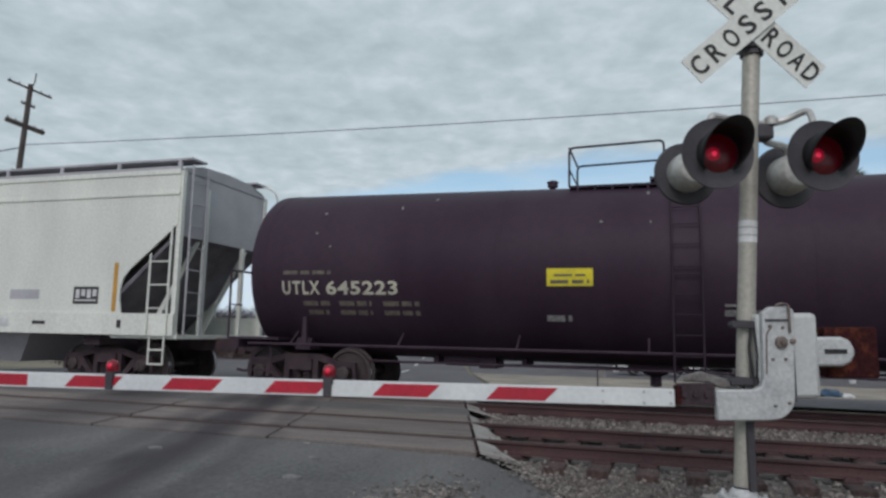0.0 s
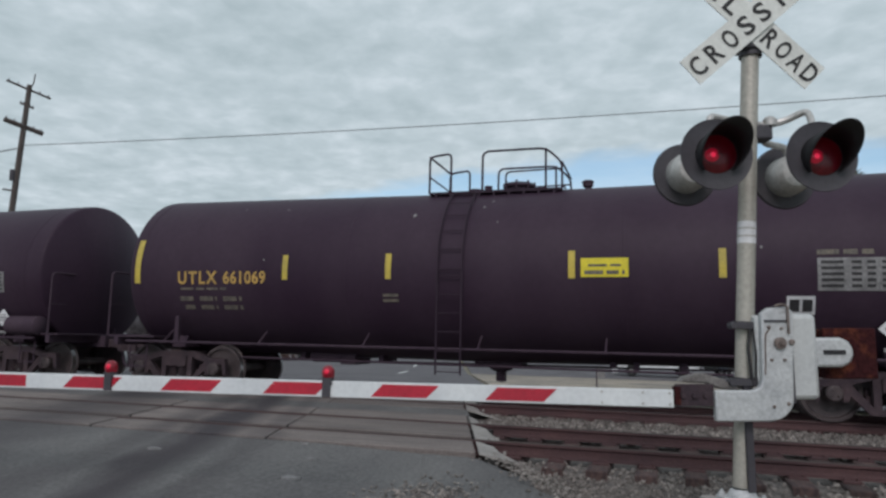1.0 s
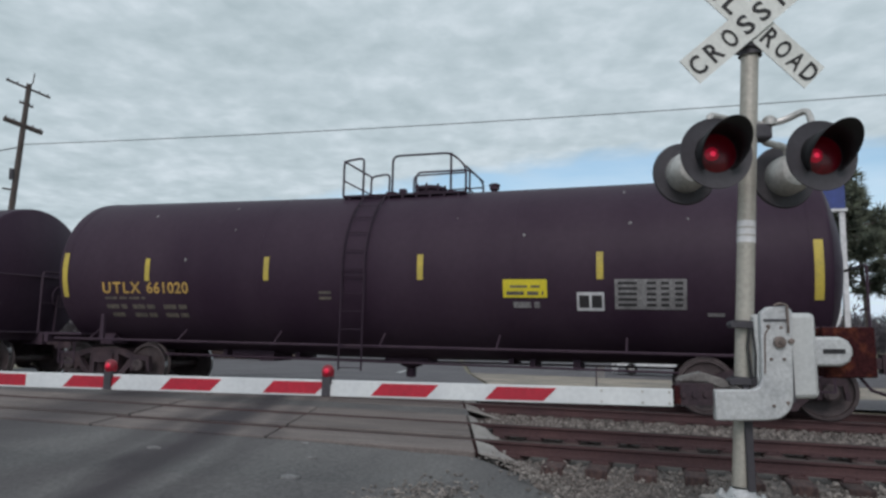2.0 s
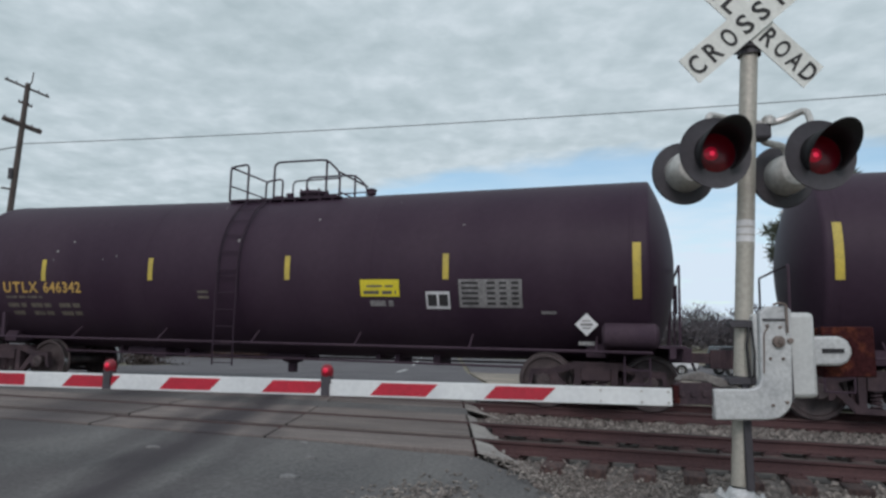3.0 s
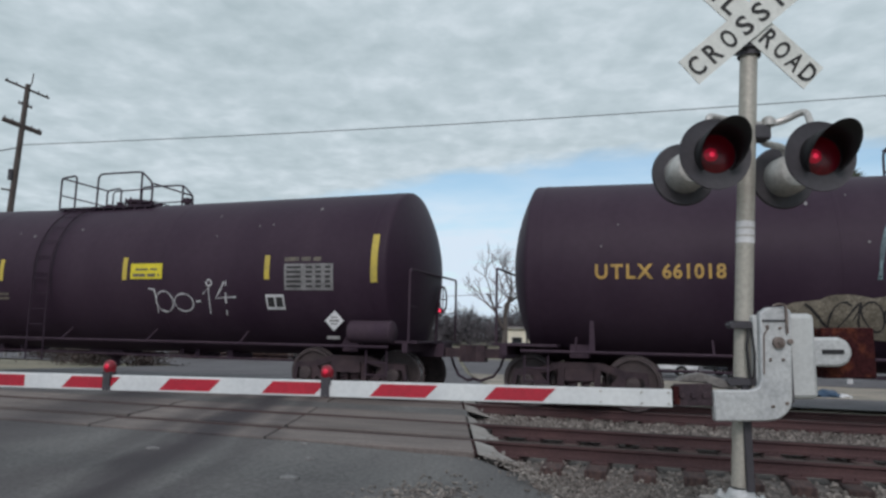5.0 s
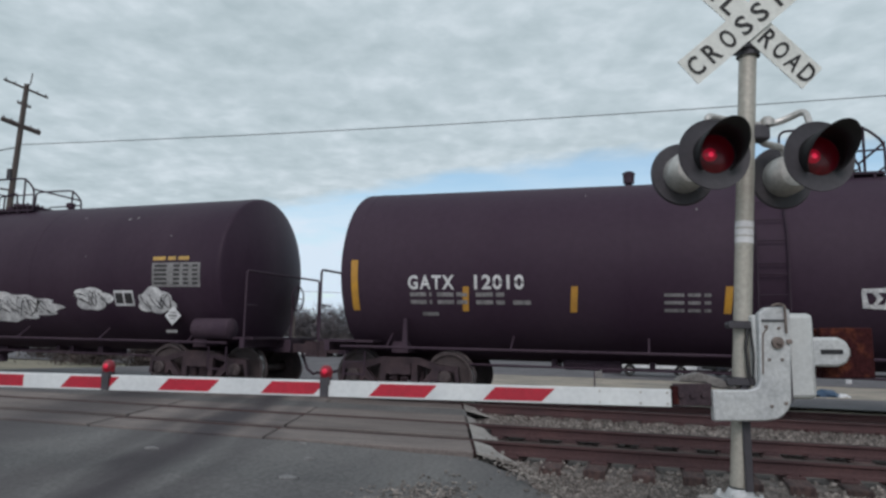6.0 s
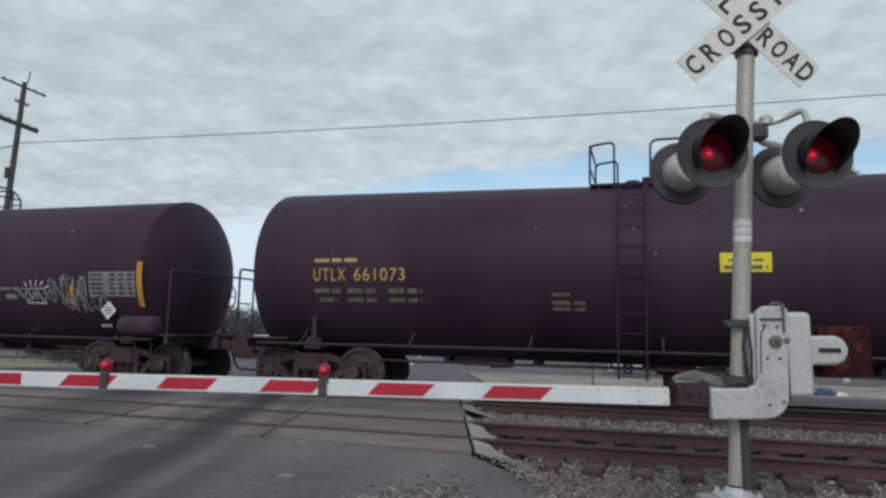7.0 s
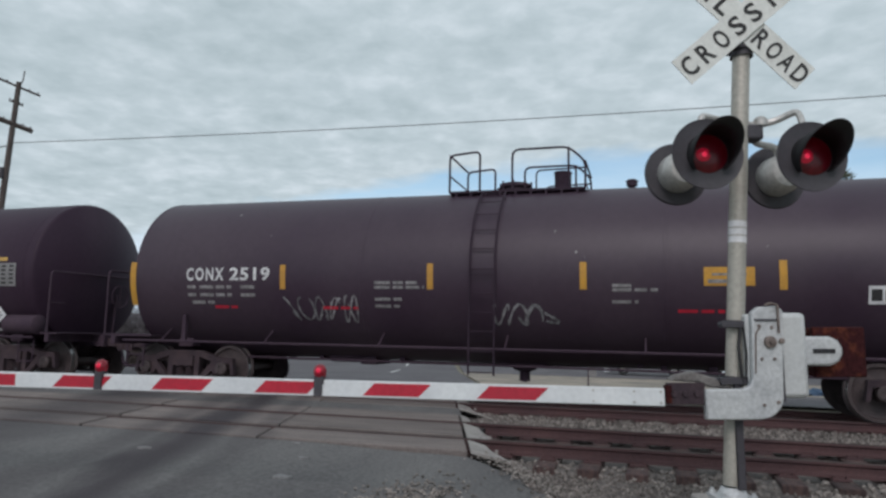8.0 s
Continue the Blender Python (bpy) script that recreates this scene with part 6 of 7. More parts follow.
LENS_LAMP = mat("arm_lamp_red", (0.20, 0.006, 0.016), (0.13, 0.005, 0.012), 12, 0.3, emit=((1.0, 0.02, 0.06), 0.035), fine=0.3)


# ---- beyond the tracks ----
def utility_pole():
    p = thing("utility_pole", "weathered wooden utility pole with crossarms, leaning", "utility pole", m=LEANING)
    foot, top = Vector((-29.6, 24.6, -0.9)), Vector((-27.46, 23.77, 12.72))
    bm = bmesh.new()
    add_tube(bm, [foot, foot.lerp(top, 0.5), top], 0.175, 14, 0.11)
    part("pole", bm, WOOD_POLE, p)
    at = lambda z: foot.lerp(top, (z + 0.9) / 13.62)
    a = Vector((0.30, 0.95, 0)).normalized()
    for z, h, w, tilt in ((12.5, 0.97, 0.055, -0.16), (11.75, 0.3, 0.045, -0.16), (10.78, 0.84, 0.12, -0.16), (7.8, 0.3, 0.045, 0.0)):
        bm = bmesh.new()
        c = at(z)
        off = -0.2 if z < 8 else 0
        add_tube(bm, [c + a * (off - h) + Vector((0, 0, -tilt * h)), c + a * (off + h) + Vector((0, 0, tilt * h))], w, 8)
        part("crossarm", bm, WOOD_POLE, p)
        for k in (-0.9, -0.5, 0.5, 0.9):
            if z > 10:
                bm = bmesh.new()
                q = c + a * h * k + Vector((0, 0, tilt * h * k))
                add_tube(bm, [q, q + Vector((0, 0, w + 0.07))], 0.03, 6)
                part("insulator", bm, CABLE, p)
    bm = bmesh.new()
    q = at(12.45)
    add_tube(bm, [q, q + Vector((0.36, -0.1, 0.28)), q + Vector((0.42, -0.1, 0.72))], 0.03, 6)
    part("top_pin", bm, WOOD_POLE, p)
    bm = bmesh.new()
    q = at(8.5) - a * 0.2
    add_tube(bm, [q + Vector((0, 0, -0.25)), q + Vector((0, 0, 0.25))], 0.11, 12)
    part("transformer", bm, SIGNAL_BLACK, p)
    for k, (start, end, sag, r) in enumerate(((at(9.91), Vector((34, 31, 10.72)), 0.5, 0.02), (at(9.80), Vector((-75, 20, 9.0)), 1.0, 0.03))):
        bm = bmesh.new()
        pts = []
        for i in range(41):
            t = i / 40
            pts.append(start.lerp(end, t) - Vector((0, 0, sag * 4 * t * (1 - t))))
        add_tube(bm, pts, r, 5)
        w = part("overhead_cable", bm, CABLE)
        w.matrix_world = LEANING
        tagged(w, "single dark cable strung from the utility pole", "cable", "overhead cables")


def vehicle(x, y, turn, paint, label, kind="car", group="parked vehicles"):
    z = ground_z(y) - 0.03
    v = thing("parked_" + kind, label, kind, group, Matrix.Translation((x, y, z)) @ Matrix.Rotation(radians(turn), 4, "Z"))
    if kind == "suv":
        L, body = 2.3, [(-2.3, 0.42), (-2.35, 1.05), (1.2, 1.08), (2.2, 0.98), (2.35, 0.75), (2.35, 0.40)]
        cabin = [(-2.3, 1.04), (-2.1, 1.75), (0.5, 1.76), (1.35, 1.06)]
        glass = [(-2.05, 1.12), (-1.9, 1.66), (0.42, 1.67), (1.05, 1.12)]
    else:
        L, body = 2.3, [(-2.3, 0.40), (-2.3, 0.92), (-1.6, 0.98), (1.0, 0.98), (2.1, 0.86), (2.3, 0.68), (2.3, 0.38)]
        cabin = [(-1.75, 0.96), (-1.0, 1.44), (0.2, 1.45), (1.05, 0.97)]
        glass = [(-1.45, 1.0), (-0.92, 1.38), (0.15, 1.39), (0.82, 1.0)]
    bm = bmesh.new()
    add_prism(bm, body, -0.88, 0.88)
    part("body", bm, paint, v, bevel=0.08)
    bm = bmesh.new()
    add_prism(bm, cabin, -0.76, 0.76)
    part("cabin", bm, paint, v, bevel=0.08)
    for s in (-1, 1):
        bm = bmesh.new()
        add_prism(bm, glass, s * 0.755, s * 0.775)
        part("side_glass", bm, GLASS_DARK, v, smooth=False)
    for wx in (-L * 0.62, L * 0.62):
        for s in (-1, 1):
            bm = bmesh.new()
            add_revolve(bm, [(-0.11, 0.18), (-0.11, 0.31), (-0.08, 0.34), (0.08, 0.34), (0.11, 0.31), (0.11, 0.18)], Matrix.Translation((wx, s * 0.82, 0.34)) @ Matrix.Rotation(radians(90), 4, "Z"), 18)
            w = part("wheel", bm, TYRE, v, "black tyre")
            bm = bmesh.new()
            add_revolve(bm, [(-0.09, 0.0), (-0.10, 0.18), (0.10, 0.18), (0.09, 0.0)], Matrix.Translation((wx, s * 0.82, 0.34)) @ Matrix.Rotation(radians(90), 4, "Z"), 14)
            part("rim", bm, CHROME, w, "bright wheel rim")
    for s in (-1, 1):
        for ex, m in ((L + 0.02, PLACARD_WHITE), (-L - 0.03, GATE_RED)):
            bm = bmesh.new()
            add_box(bm, ex - 0.03, ex + 0.03, s * 0.62 - 0.16, s * 0.62 + 0.16, 0.68, 0.86)
            part("headlight" if ex > 0 else "tail_light", bm, m, v)
    for ex in (-L - 0.08, L + 0.03):
        bm = bmesh.new()
        add_box(bm, ex - 0.06, ex + 0.06, -0.85, 0.85, 0.40, 0.56)
        part("bumper", bm, TYRE, v, bevel=0.03)


def bare_tree(x, y, height, seed, spread=1.0):
    rng = random.Random(seed)
    t = thing("bare_tree", "leafless grey tree with fine twigs", "tree", "bare trees")
    trunk, twigs = bmesh.new(), bmesh.new()
    base = Vector((x, y, ground_z(y) - 0.2))

    def grow(p, d, length, r, level):
        steps = 4
        pts = [p]
        for _ in range(steps):
            d = (d + Vector((rng.uniform(-1, 1), rng.uniform(-1, 1), rng.uniform(-0.3, 0.6))) * 0.16).normalized()
            pts.append(pts[-1] + d * length / steps)
        add_tube(trunk if level < 2 else twigs, pts, r, 7 if level < 2 else 3, r * 0.6, caps=level < 2)
        if level == 4:
            return
        for k in range((4, 4, 4, 4)[level]):
            q = pts[rng.choice((2, 3, 4, 4))]
            side = Vector((rng.uniform(-1, 1), rng.uniform(-1, 1), rng.uniform(-0.1, 0.7))).normalized()
            grow(q, (d * 0.65 + side * 0.85 * spread).normalized(), length * rng.uniform(0.52, 0.78), r * 0.55, level + 1)
    grow(base, Vector((-0.08, 0, 1)), height * 0.42, height * 0.022, 0)
    part("trunk", trunk, BARK, t)
    part("twig_crown", twigs, TWIG, t)


def pine_tree(x, y, height, seed, crown=0.55):
    rng = random.Random(seed)
    t = thing("pine_tree", "tall dark green pine with a ragged crown", "tree", "pines")
    z0 = ground_z(y) - 0.2
    bm = bmesh.new()
    lean = rng.uniform(-0.3, 0.3)
    axis = lambda f: Vector((x + lean * f + 0.15 * math.sin(f * 5 + seed), y, z0 + height * f))
    add_tube(bm, [axis(f / 8) for f in range(9)], height * 0.018, 9, height * 0.006)
    limbs = []
    for k in range(44):
        f = 1 - crown + crown * (k + rng.uniform(0, 1)) / 44
        a = rng.uniform(0, 2 * math.pi)
        reach = height * 0.26 * math.sin(math.pi * min(max((f - 1 + crown) / crown * 0.80 + 0.18, 0), 1)) * rng.uniform(0.6, 1.15)
        p = axis(f)
        q = p + Vector((math.cos(a) * reach, math.sin(a) * reach, reach * rng.uniform(0.0, 0.35)))
        mid = p.lerp(q, 0.5) + Vector((0, 0, -0.05 * reach))
        add_tube(bm, [p, mid, q], height * 0.005, 5, height * 0.002)
        limbs.append((p, mid, q))
    part("trunk", bm, BARK, t)
    verts, faces = [], []
    for p, mid, q in limbs:
        for j in range(9):
            c = mid.lerp(q, rng.uniform(0.0, 1.12)) + Vector((rng.gauss(0, 0.22), rng.gauss(0, 0.22), rng.gauss(0.08, 0.18)))
            size = height * rng.uniform(0.028, 0.050)
            for _ in range(20):
                d = Vector((rng.gauss(0, 1), rng.gauss(0, 1), rng.gauss(0.25, 0.8))).normalized()
                u = d.orthogonal().normalized() * size * 0.15
                o = c + d * size * rng.uniform(0.0, 0.7)
                e = o + d * size * rng.uniform(0.6, 1.1)
                n = len(verts)
                verts += [o - u, o + u, e]
                faces.append((n, n + 1, n + 2))
    me = bpy.data.meshes.new("crown")
    me.from_pydata(verts, [], faces)
    me.materials.append(NEEDLE)
    new("crown", me).parent = t


def far_woods():
    rng = random.Random(77)
    verts, faces = [], []

    def bush(x, y, z, w, h):
        for k in range(300):
            # boughs fill a rounded crown, then end in short fine twigs
            a, q = rng.uniform(0, 6.2832), math.sqrt(rng.random())
            bx, bz = x + w * 0.5 * q * math.cos(a), z + h * (0.48 + 0.46 * q * math.sin(a))
            size = h * (0.11 if q > 0.8 else 0.17)
            tx, tz = bx + size * (rng.gauss(0, 0.45) + 0.5 * math.cos(a)), bz + size * rng.uniform(0.0, 0.8) * (1.0 if k % 3 else -0.6)
            r = rng.uniform(0.02, 0.05) if q > 0.8 else rng.uniform(0.07, 0.18)
            yy = y + rng.uniform(-2, 2)
            n = len(verts)
            verts.extend([(bx - r, yy, bz), (bx + r, yy + 0.2, bz), (tx + r * 0.6, yy, tz), (tx - r * 0.6, yy + 0.3, tz)])
            faces.append((n, n + 1, n + 2, n + 3))
    for row, (y, h) in enumerate(((150, 6.5), (165, 8.2), (185, 10.2))):
        x = -190
        while x < 95:
            bush(x, y + rng.uniform(-4, 4), -1.2, rng.uniform(4, 7), h * rng.uniform(0.75, 1.25))
            x += rng.uniform(1.0, 2.2)
    me = bpy.data.meshes.new("woods")
    me.from_pydata(verts, [], faces)
    me.materials.append(WOODS)
    tagged(new("woods", me), "line of bare winter woods on the horizon", "woods", kind="stuff")


def low_scrub():
    rng = random.Random(31)
    verts, faces = [], []
    for cx, cy, w, h in ((-25.5, 27, 1.6, 1.3), (-23.6, 28, 1.4, 1.1), (-28.5, 29, 1.8, 1.3), (-40.6, 38, 1.5, 1.9), (-39.2, 38.4, 1.2, 1.7), (-36.6, 40, 1.3, 1.3)):
        for _ in range(1500):
            a, r = rng.uniform(0, 6.28), abs(rng.gauss(0, 0.45))
            x, y, z = cx + w * r * math.cos(a), cy + w * r * math.sin(a), ground_z(cy) - 0.1 + h * rng.uniform(0, 1) * max(0.1, 1 - r * 0.6)
            d = Vector((rng.gauss(0, 1), rng.gauss(0, 1), rng.gauss(0.5, 0.7))).normalized() * 0.16
            n = len(verts)
            verts.extend([(x - 0.05, y, z), (x + 0.05, y + 0.01, z), (x + d.x, y + d.y, z + d.z)])
            faces.append((n, n + 1, n + 2))
    me = bpy.data.meshes.new("scrub")
    me.from_pydata(verts, [], faces)
    me.materials.append(SCRUB)
    tagged(new("scrub", me), "clumps of brown dry scrub beside the line", "scrub", kind="stuff")


SCRUB = random_tint(mat("scrub_brown", (0.075, 0.055, 0.050), (0.045, 0.036, 0.034), 1.2, 0.95), 0.6, 1.3, island=True)


def brown_hedge():
    """A row of dead brown leaves along the far kerb."""
    rng = random.Random(91)
    verts, faces = [], []
    for _ in range(9000):
        f = rng.random()
        x, y = -36.5 + 9.5 * f + rng.gauss(0, 0.2), 46.5 + 1.2 * f + rng.gauss(0, 0.35)
        z = ground_z(y) - 0.1 + (1.15 + 0.2 * math.sin(f * 17) + 0.12 * math.sin(f * 43)) * rng.random() ** 0.8
        d = Vector((rng.gauss(0, 1), rng.gauss(0, 1), rng.gauss(0.3, 0.7))).normalized() * 0.15
        n = len(verts)
        verts.extend([(x - 0.05, y, z), (x + 0.05, y + 0.02, z), (x + d.x, y + d.y, z + d.z)])
        faces.append((n, n + 1, n + 2))
    me = bpy.data.meshes.new("hedge")
    me.from_pydata(verts, [], faces)
    me.materials.append(DEAD_LEAF)
    tagged(new("hedge", me), "low brown winter hedge along the far road", "hedge", kind="stuff")


DEAD_LEAF = random_tint(mat("dead_leaves", (0.130, 0.075, 0.062), (0.085, 0.052, 0.046), 1.2, 0.95), 0.6, 1.3, island=True)


def line_side_bits():
    """Short posts and a dropped tarpaulin beside the far track."""
    for x, y, h, w in ((-42.9, 37.2, 1.7, 0.11), (-41.9, 37.4, 1.7, 0.11), (-34.6, 42.0, 1.4, 0.10), (-33.6, 42.3, 1.4, 0.08)):
        p = thing("short_post", "short pale wooden post on the verge", "post", "short posts")
        bm = bmesh.new()
        z = ground_z(y) - 0.15
        add_tube(bm, [(x, y, z), (x + 0.03, y, z + h)], w, 8, w * 0.9)
        part("shaft", bm, PLACARD_GREY, p)
    p = thing("marker_post", "thin grey marker post with a small faded plate", "marker post")
    z = ground_z(23.65) - 0.12
    bm = bmesh.new()
    add_tube(bm, [(-1.85, 23.65, z), (-1.85, 23.65, z + 0.75)], 0.025, 6)
    part("shaft", bm, FRAME_BLACK, p)
    bm = bmesh.new()
    add_box(bm, -1.83, -1.58, 23.62, 23.64, z + 0.36, z + 0.68)
    part("plate", bm, PLACARD_GREY, p, "faded grey plate", smooth=False)
    p = thing("tarpaulin", "crumpled blue and white tarpaulin lying beside the line", "tarpaulin")
    z = ground_z(23.5) - 0.09
    for name, cx, r, material in (("blue_fold", 4.95, 0.34, TARP_BLUE), ("white_fold", 5.42, 0.17, PLACARD_WHITE)):
        bm = bmesh.new()
        bmesh.ops.create_icosphere(bm, subdivisions=3, radius=1.0)
        for v in bm.verts:
            k = 1 + 0.35 * noise.noise(v.co * 2.1)
            v.co = Vector((cx + v.co.x * r * 1.3 * k, 23.5 + v.co.y * r * k, z + max(v.co.z, -0.1) * r * 0.62 * k))
        part(name, bm, material, p)


TARP_BLUE = mat("tarp_blue", (0.03, 0.07, 0.13), (0.02, 0.045, 0.09), 4, 0.6)


def restaurant_sign():
    s = thing("roadside_sign", "white rounded sign with gold and red emblem on posts", "sign")
    y, z0 = 43.0, ground_z(43.0) - 0.1
    for x, h in ((10.25, 12.5), (7.0, 5.8)):
        bm = bmesh.new()
        add_box(bm, x - 0.13, x + 0.13, y - 0.13, y + 0.13, z0, z0 + h)
        part("post", bm, PLACARD_WHITE, s)
    c, w, h = (8.45, 3.35), 1.5, 1.6

    def rounded(cx, cz, w, h, r, n=6):
        out = []
        for sx, sz, a0 in ((1, 1, 0), (-1, 1, 90), (-1, -1, 180), (1, -1, 270)):
            for i in range(n + 1):
                t = radians(a0 + 90 * i / n)
                out.append((cx + sx * (w - r) + r * math.cos(t), cz + sz * (h - r) + r * math.sin(t)))
        return out
    bm = bmesh.new()
    add_prism(bm, rounded(*c, w, h, 1.1, 10), y - 0.2, y + 0.2)
    part("panel", bm, PLACARD_WHITE, s, smooth=False)

    def lens(cz, up, name, material):
        bm = bmesh.new()
        pts = [(c[0] + 1.05 * math.cos(t), cz + up * 0.52 * math.sin(t)) for t in (math.pi * i / 14 for i in range(15))]
        add_prism(bm, pts, y - 0.225, y - 0.21, Matrix.Translation((c[0], 0, cz)) @ Matrix.Rotation(radians(-12), 4, "Y") @ Matrix.Translation((-c[0], 0, -cz)))
        part(name, bm, material, s, smooth=False)
    lens(4.12, 1, "gold_arc", SIGN_BUN)
    lens(2.70, -1, "gold_arc", SIGN_BUN)
    for z, hh, ww in ((3.68, 0.22, 1.05), (3.12, 0.27, 0.95)):
        bm = bmesh.new()
        m = Matrix.Translation((c[0], 0, z)) @ Matrix.Rotation(radians(-12), 4, "Y")
        add_box(bm, -ww, ww, y - 0.235, y - 0.212, -hh, hh, m)
        part("red_bar", bm, SIGN_RED, s, smooth=False)
    bm = bmesh.new()
    outer = [(c[0] - 0.1 + 1.42 * math.cos(t), 3.35 + 1.42 * math.sin(t)) for t in (radians(-80 + 60 * i / 8) for i in range(9))]
    inner = [(c[0] - 0.1 + 1.22 * math.cos(t), 3.35 + 1.22 * math.sin(t)) for t in (radians(-20 - 60 * i / 8) for i in range(9))]
    add_prism(bm, outer + inner, y - 0.225, y - 0.21)
    part("blue_crescent", bm, BLUE, s, smooth=False)
    bm = bmesh.new()
    add_box(bm, 7.3, 10.4, y - 0.2, y + 0.2, 8.75, 10.6)
    part("upper_panel", bm, BLUE, s, "blue upper sign panel with white edge")
    bm = bmesh.new()
    add_box(bm, 7.2, 10.5, y - 0.22, y + 0.22, 8.60, 8.75)
    part("panel_edge", bm, PLACARD_WHITE, s)
    bm = bmesh.new()
    add_box(bm, 6.8, 10.3, y - 0.1, y + 0.1, 4.90, 5.05)
    part("cross_bar", bm, PLACARD_WHITE, s)


def small_posts():
    bm = bmesh.new()
    add_box(bm, -2.62, -2.28, 46.0, 46.3, -0.9, 5.4)
    p = thing("white_post", "plain white square post", "post")
    part("shaft", bm, PLACARD_WHITE, p)
    for x, y, h in ((-0.3, 60, 7.6), (11.6, 70, 10.0)):
        p = thing("street_lamp", "thin dark lamp post with a flat head", "street lamp", "lamp posts")
        bm = bmesh.new()
        z = ground_z(y) - 0.1
        add_tube(bm, [(x, y, z), (x, y, z + h)], 0.10, 8, 0.07)
        part("post", bm, FRAME_BLACK, p)
        bm = bmesh.new()
        add_box(bm, x - 0.5, x + 0.9, y - 0.2, y + 0.2, z + h, z + h + 0.25)
        part("lamp_head", bm, FRAME_BLACK, p, bevel=0.04)
    # traffic signals hung over the far road
    for x in (-26.9, -25.0):
        p = thing("traffic_signal", "dark hanging traffic signal showing red", "traffic signal", "far traffic signals")
        y, z = 81.0, 4.35
        bm = bmesh.new()
        add_box(bm, x - 0.2, x + 0.2, y, y + 0.3, z - 0.85, z + 0.25)
        part("housing", bm, SIGNAL_BLACK, p)
        bm = bmesh.new()
        add_tube(bm, [(x, y - 0.03, z), (x, y + 0.02, z)], 0.24, 14)
        part("red_light", bm, LENS_FAR, p)
        bm = bmesh.new()
        add_tube(bm, [(x, y + 0.15, z + 0.25), (x, y + 0.15, z + 1.7)], 0.04, 6)
        part("hanger", bm, CABLE, p)
    bm = bmesh.new()
    add_tube(bm, [(-45, 81.15, 6.7), (-26, 81.15, 6.05), (-8, 81.15, 6.7)], 0.03, 5)
    tagged(part("span_wire", bm, CABLE), "thin span wire carrying traffic signals", "cable")
    for x in (-45.0, -8.0):
        p = thing("signal_pole", "plain wooden pole holding the span wire", "pole", "span poles")
        bm = bmesh.new()
        add_tube(bm, [(x, 81.2, -1.0), (x, 81.2, 7.2)], 0.14, 10, 0.11)
        part("shaft", bm, WOOD_POLE, p)


LENS_FAR = mat("far_red_light", (0.6, 0.02, 0.04), None, 4, 0.4, emit=((1.0, 0.03, 0.08), 1.6))


def low_building(x0, x1, y0, y1, h, label, wall, doors):
    b = thing("low_building", label, "building", "far buildings")
    z = ground_z(y0) - 0.1
    bm = bmesh.new()
    add_box(bm, x0, x1, y0, y1, z, z + h)
    w = part("wall", bm, wall, b, smooth=False)
    bm = bmesh.new()
    add_prism(bm, [(x0 - 0.4, z + h), (x1 + 0.4, z + h), (x1 + 0.2, z + h + 0.28), (x0 - 0.2, z + h + 0.28)], y0 - 0.4, y1 + 0.4)
    part("roof", bm, ROOF_GREY, b, smooth=False)
    for k in doors:
        x = x0 + (x1 - x0) * k
        bm = bmesh.new()
        add_box(bm, x - 0.7, x + 0.7, y0 - 0.03, y0 + 0.1, z + 1.0, z + 2.2)
        win = part("window", bm, GLASS_DARK, b, smooth=False)
        bm = bmesh.new()
        add_box(bm, x - 0.8, x + 0.8, y0 - 0.10, y0 - 0.03, z + 0.90, z + 1.0)
        part("sill", bm, PLACARD_WHITE, win, smooth=False)


build_train()
crossing_signal()
utility_pole()
PAINT_WHITE = mat("car_paint_white", (0.72, 0.73, 0.74), None, 3, 0.25, fine=0.05)
PAINT_RED = mat("car_paint_red", (0.22, 0.02, 0.02), None, 3, 0.25, fine=0.05)
PAINT_DARK = mat("car_paint_dark", (0.035, 0.04, 0.05), None, 3, 0.25, fine=0.05)
PAINT_SILVER = mat("car_paint_silver", (0.42, 0.43, 0.44), None, 3, 0.3, 0.4, fine=0.05)
vehicle(0.1, 43.5, 2, PAINT_WHITE, "white wagon parked across the forecourt", "suv")
vehicle(-28.6, 49.5, 14, PAINT_WHITE, "white suv waiting beyond the tracks", "suv")
vehicle(-26.0, 58.0, 10, PAINT_DARK, "dark sedan in the car park", "car")
vehicle(-66.0, 62.0, 60, PAINT_WHITE, "white suv in the car park", "suv")
vehicle(-60.0, 63.0, 65, PAINT_DARK, "dark sedan in the car park", "car")
vehicle(-56.0, 62.0, 60, PAINT_SILVER, "silver suv in the car park", "suv")
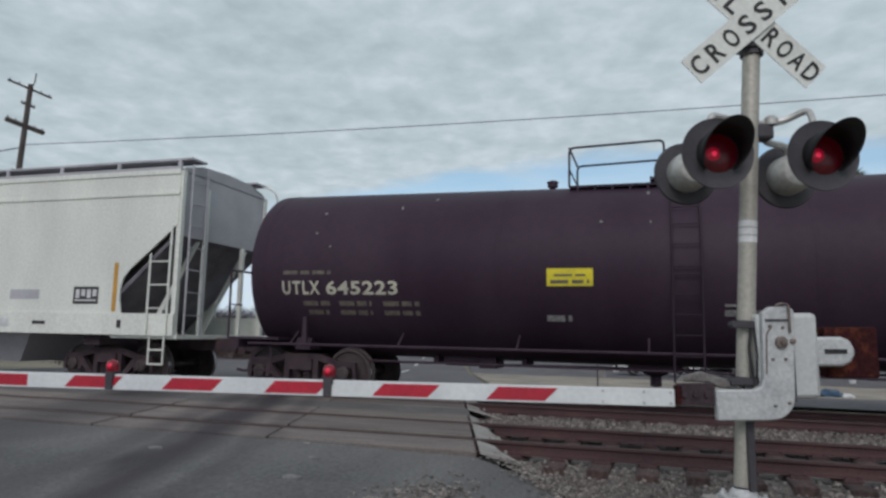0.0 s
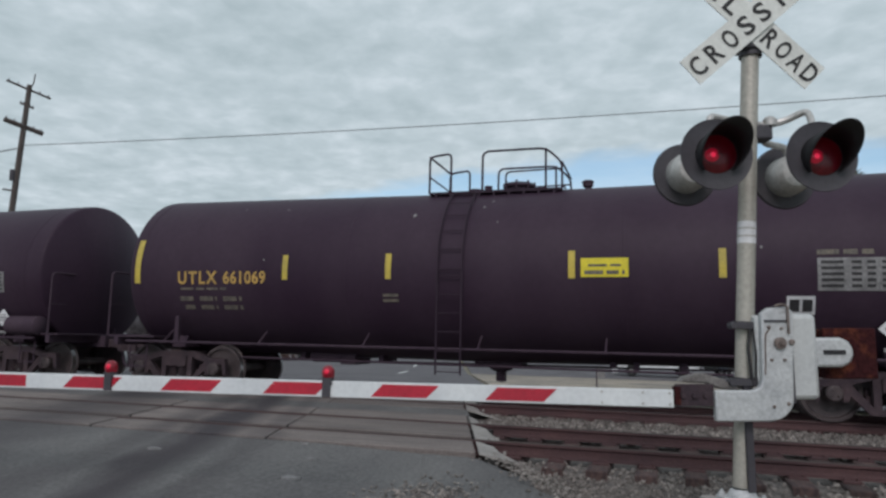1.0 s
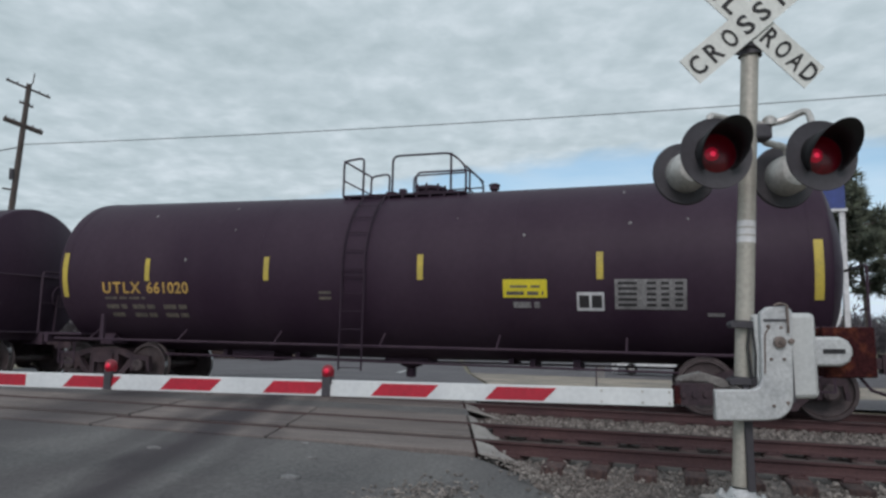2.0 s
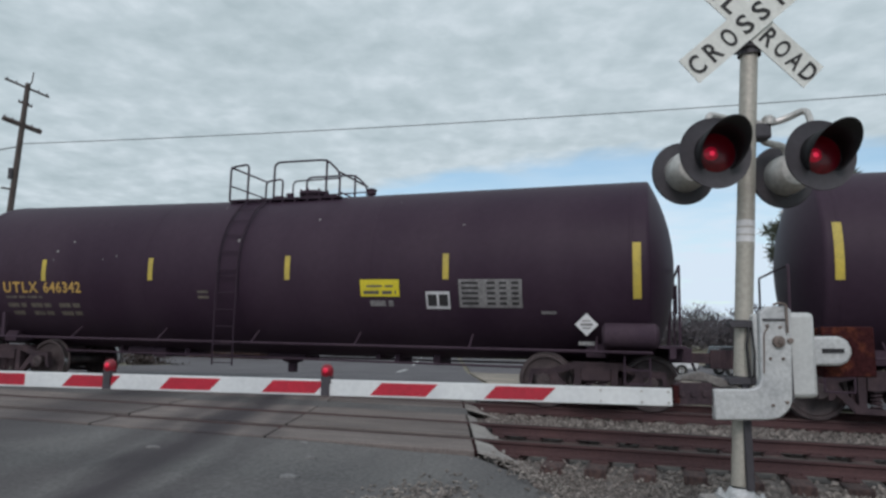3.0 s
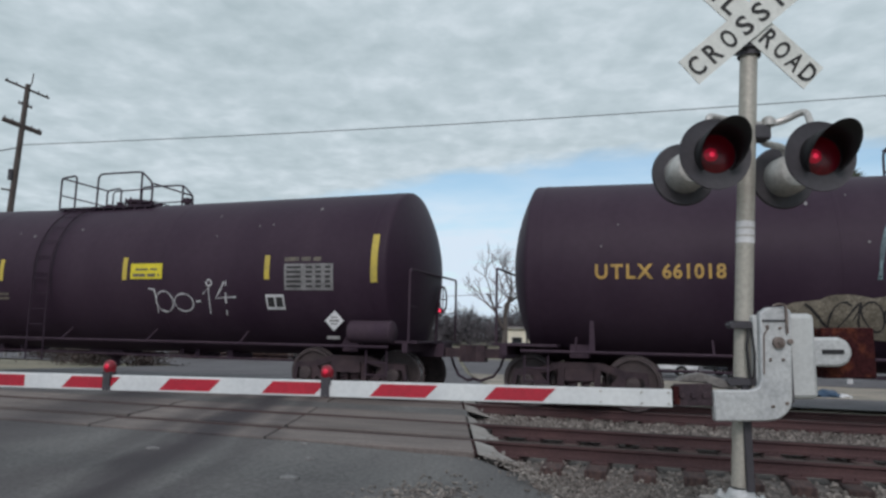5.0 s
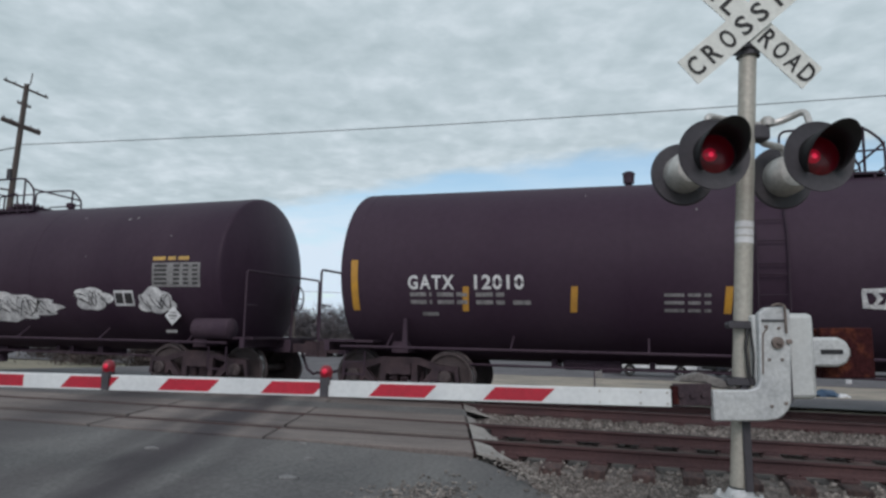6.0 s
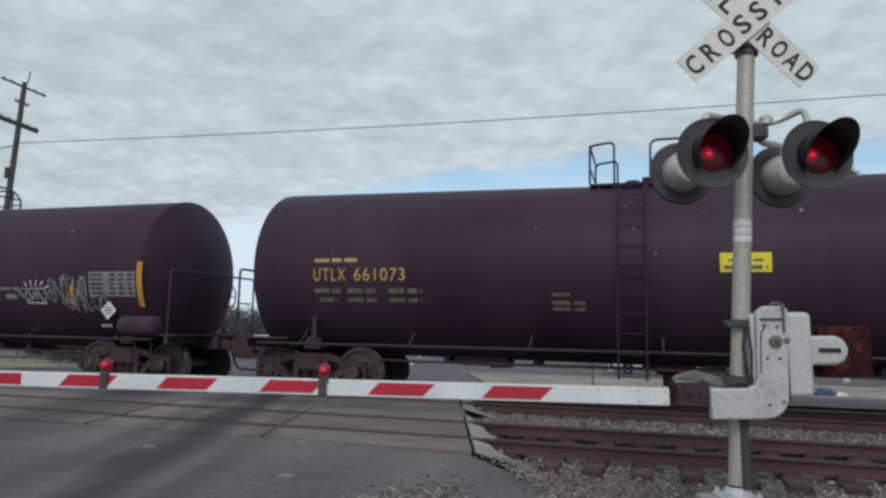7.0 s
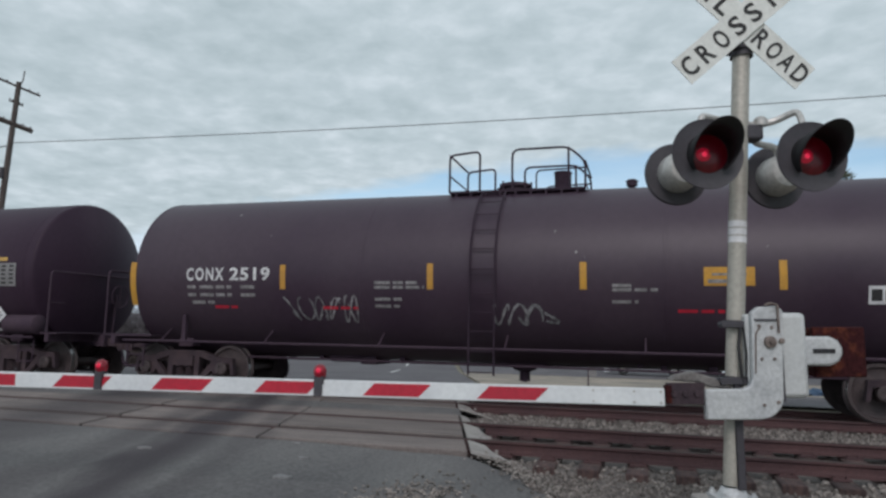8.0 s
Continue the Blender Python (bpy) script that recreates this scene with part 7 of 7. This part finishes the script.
vehicle(-52.0, 63.0, 70, PAINT_WHITE, "white sedan in the car park", "car")
vehicle(-48.6, 62.5, 65, PAINT_RED, "dark red sedan in the car park", "car")
vehicle(-45.0, 63.0, 60, PAINT_RED, "dark red suv in the car park", "suv")
vehicle(5.5, 46.0, 20, PAINT_DARK, "dark suv on the forecourt", "suv")
bare_tree(-15.5, 74.0, 14.2, 5)
bare_tree(-12.0, 80.0, 8.5, 9)
bare_tree(-31.0, 95.0, 10.0, 11)
pine_tree(-5.6, 70.0, 13.5, 2, 0.50)
pine_tree(-3.2, 73.0, 13.0, 3, 0.55)
pine_tree(12.6, 66.0, 15.5, 4, 0.5)
pine_tree(15.0, 64.0, 16.5, 6, 0.5)
pine_tree(18.2, 70.0, 15.0, 7, 0.55)
far_woods()
low_scrub()
brown_hedge()
line_side_bits()
restaurant_sign()
small_posts()
low_building(-19.2, -12.6, 94, 102, 3.35, "low cream building with a thin flat grey roof", WALL_CREAM, (0.2, 0.75))
low_building(-23, -17, 118, 124, 2.6, "small pale building behind the trees", WALL_CREAM, (0.3, 0.7))
make_ties(tracks)
make_crossing(tracks)


# how far the train has rolled, in metres, by the second
ROLLED = ((0.0, 0.0), (0.5, 10.0), (1.0, 19.9), (1.5, 29.85), (1.7, 33.35), (2.8, 54.52), (3.0, 58.5), (3.5, 68.5), (4.0, 78.45), (4.5, 88.4),
          (4.7, 91.75), (5.8, 113.68), (6.0, 117.65), (6.5, 127.56), (7.0, 137.05), (7.5, 147.0), (8.0, 157.0))


def rolled(t):
    for (ta, da), (tb, db) in zip(ROLLED, ROLLED[1:]):
        if t <= tb:
            return da + (db - da) * (t - ta) / (tb - ta)
    return ROLLED[-1][1]


def motions():
    """The whole train rolls towards -x; its wheels turn with it."""
    for car, centre in rolling:
        walk(car, [(t, pose(centre - d, FAR_TRACK, 0)) for t, d in ROLLED])
    for w in spinning:
        x, y, z = w.location
        walk(w, [(k / FPS, pose(x, y, z, 0, -math.degrees(rolled(k / FPS) / 0.457), 0)) for k in range(241)])


motions()
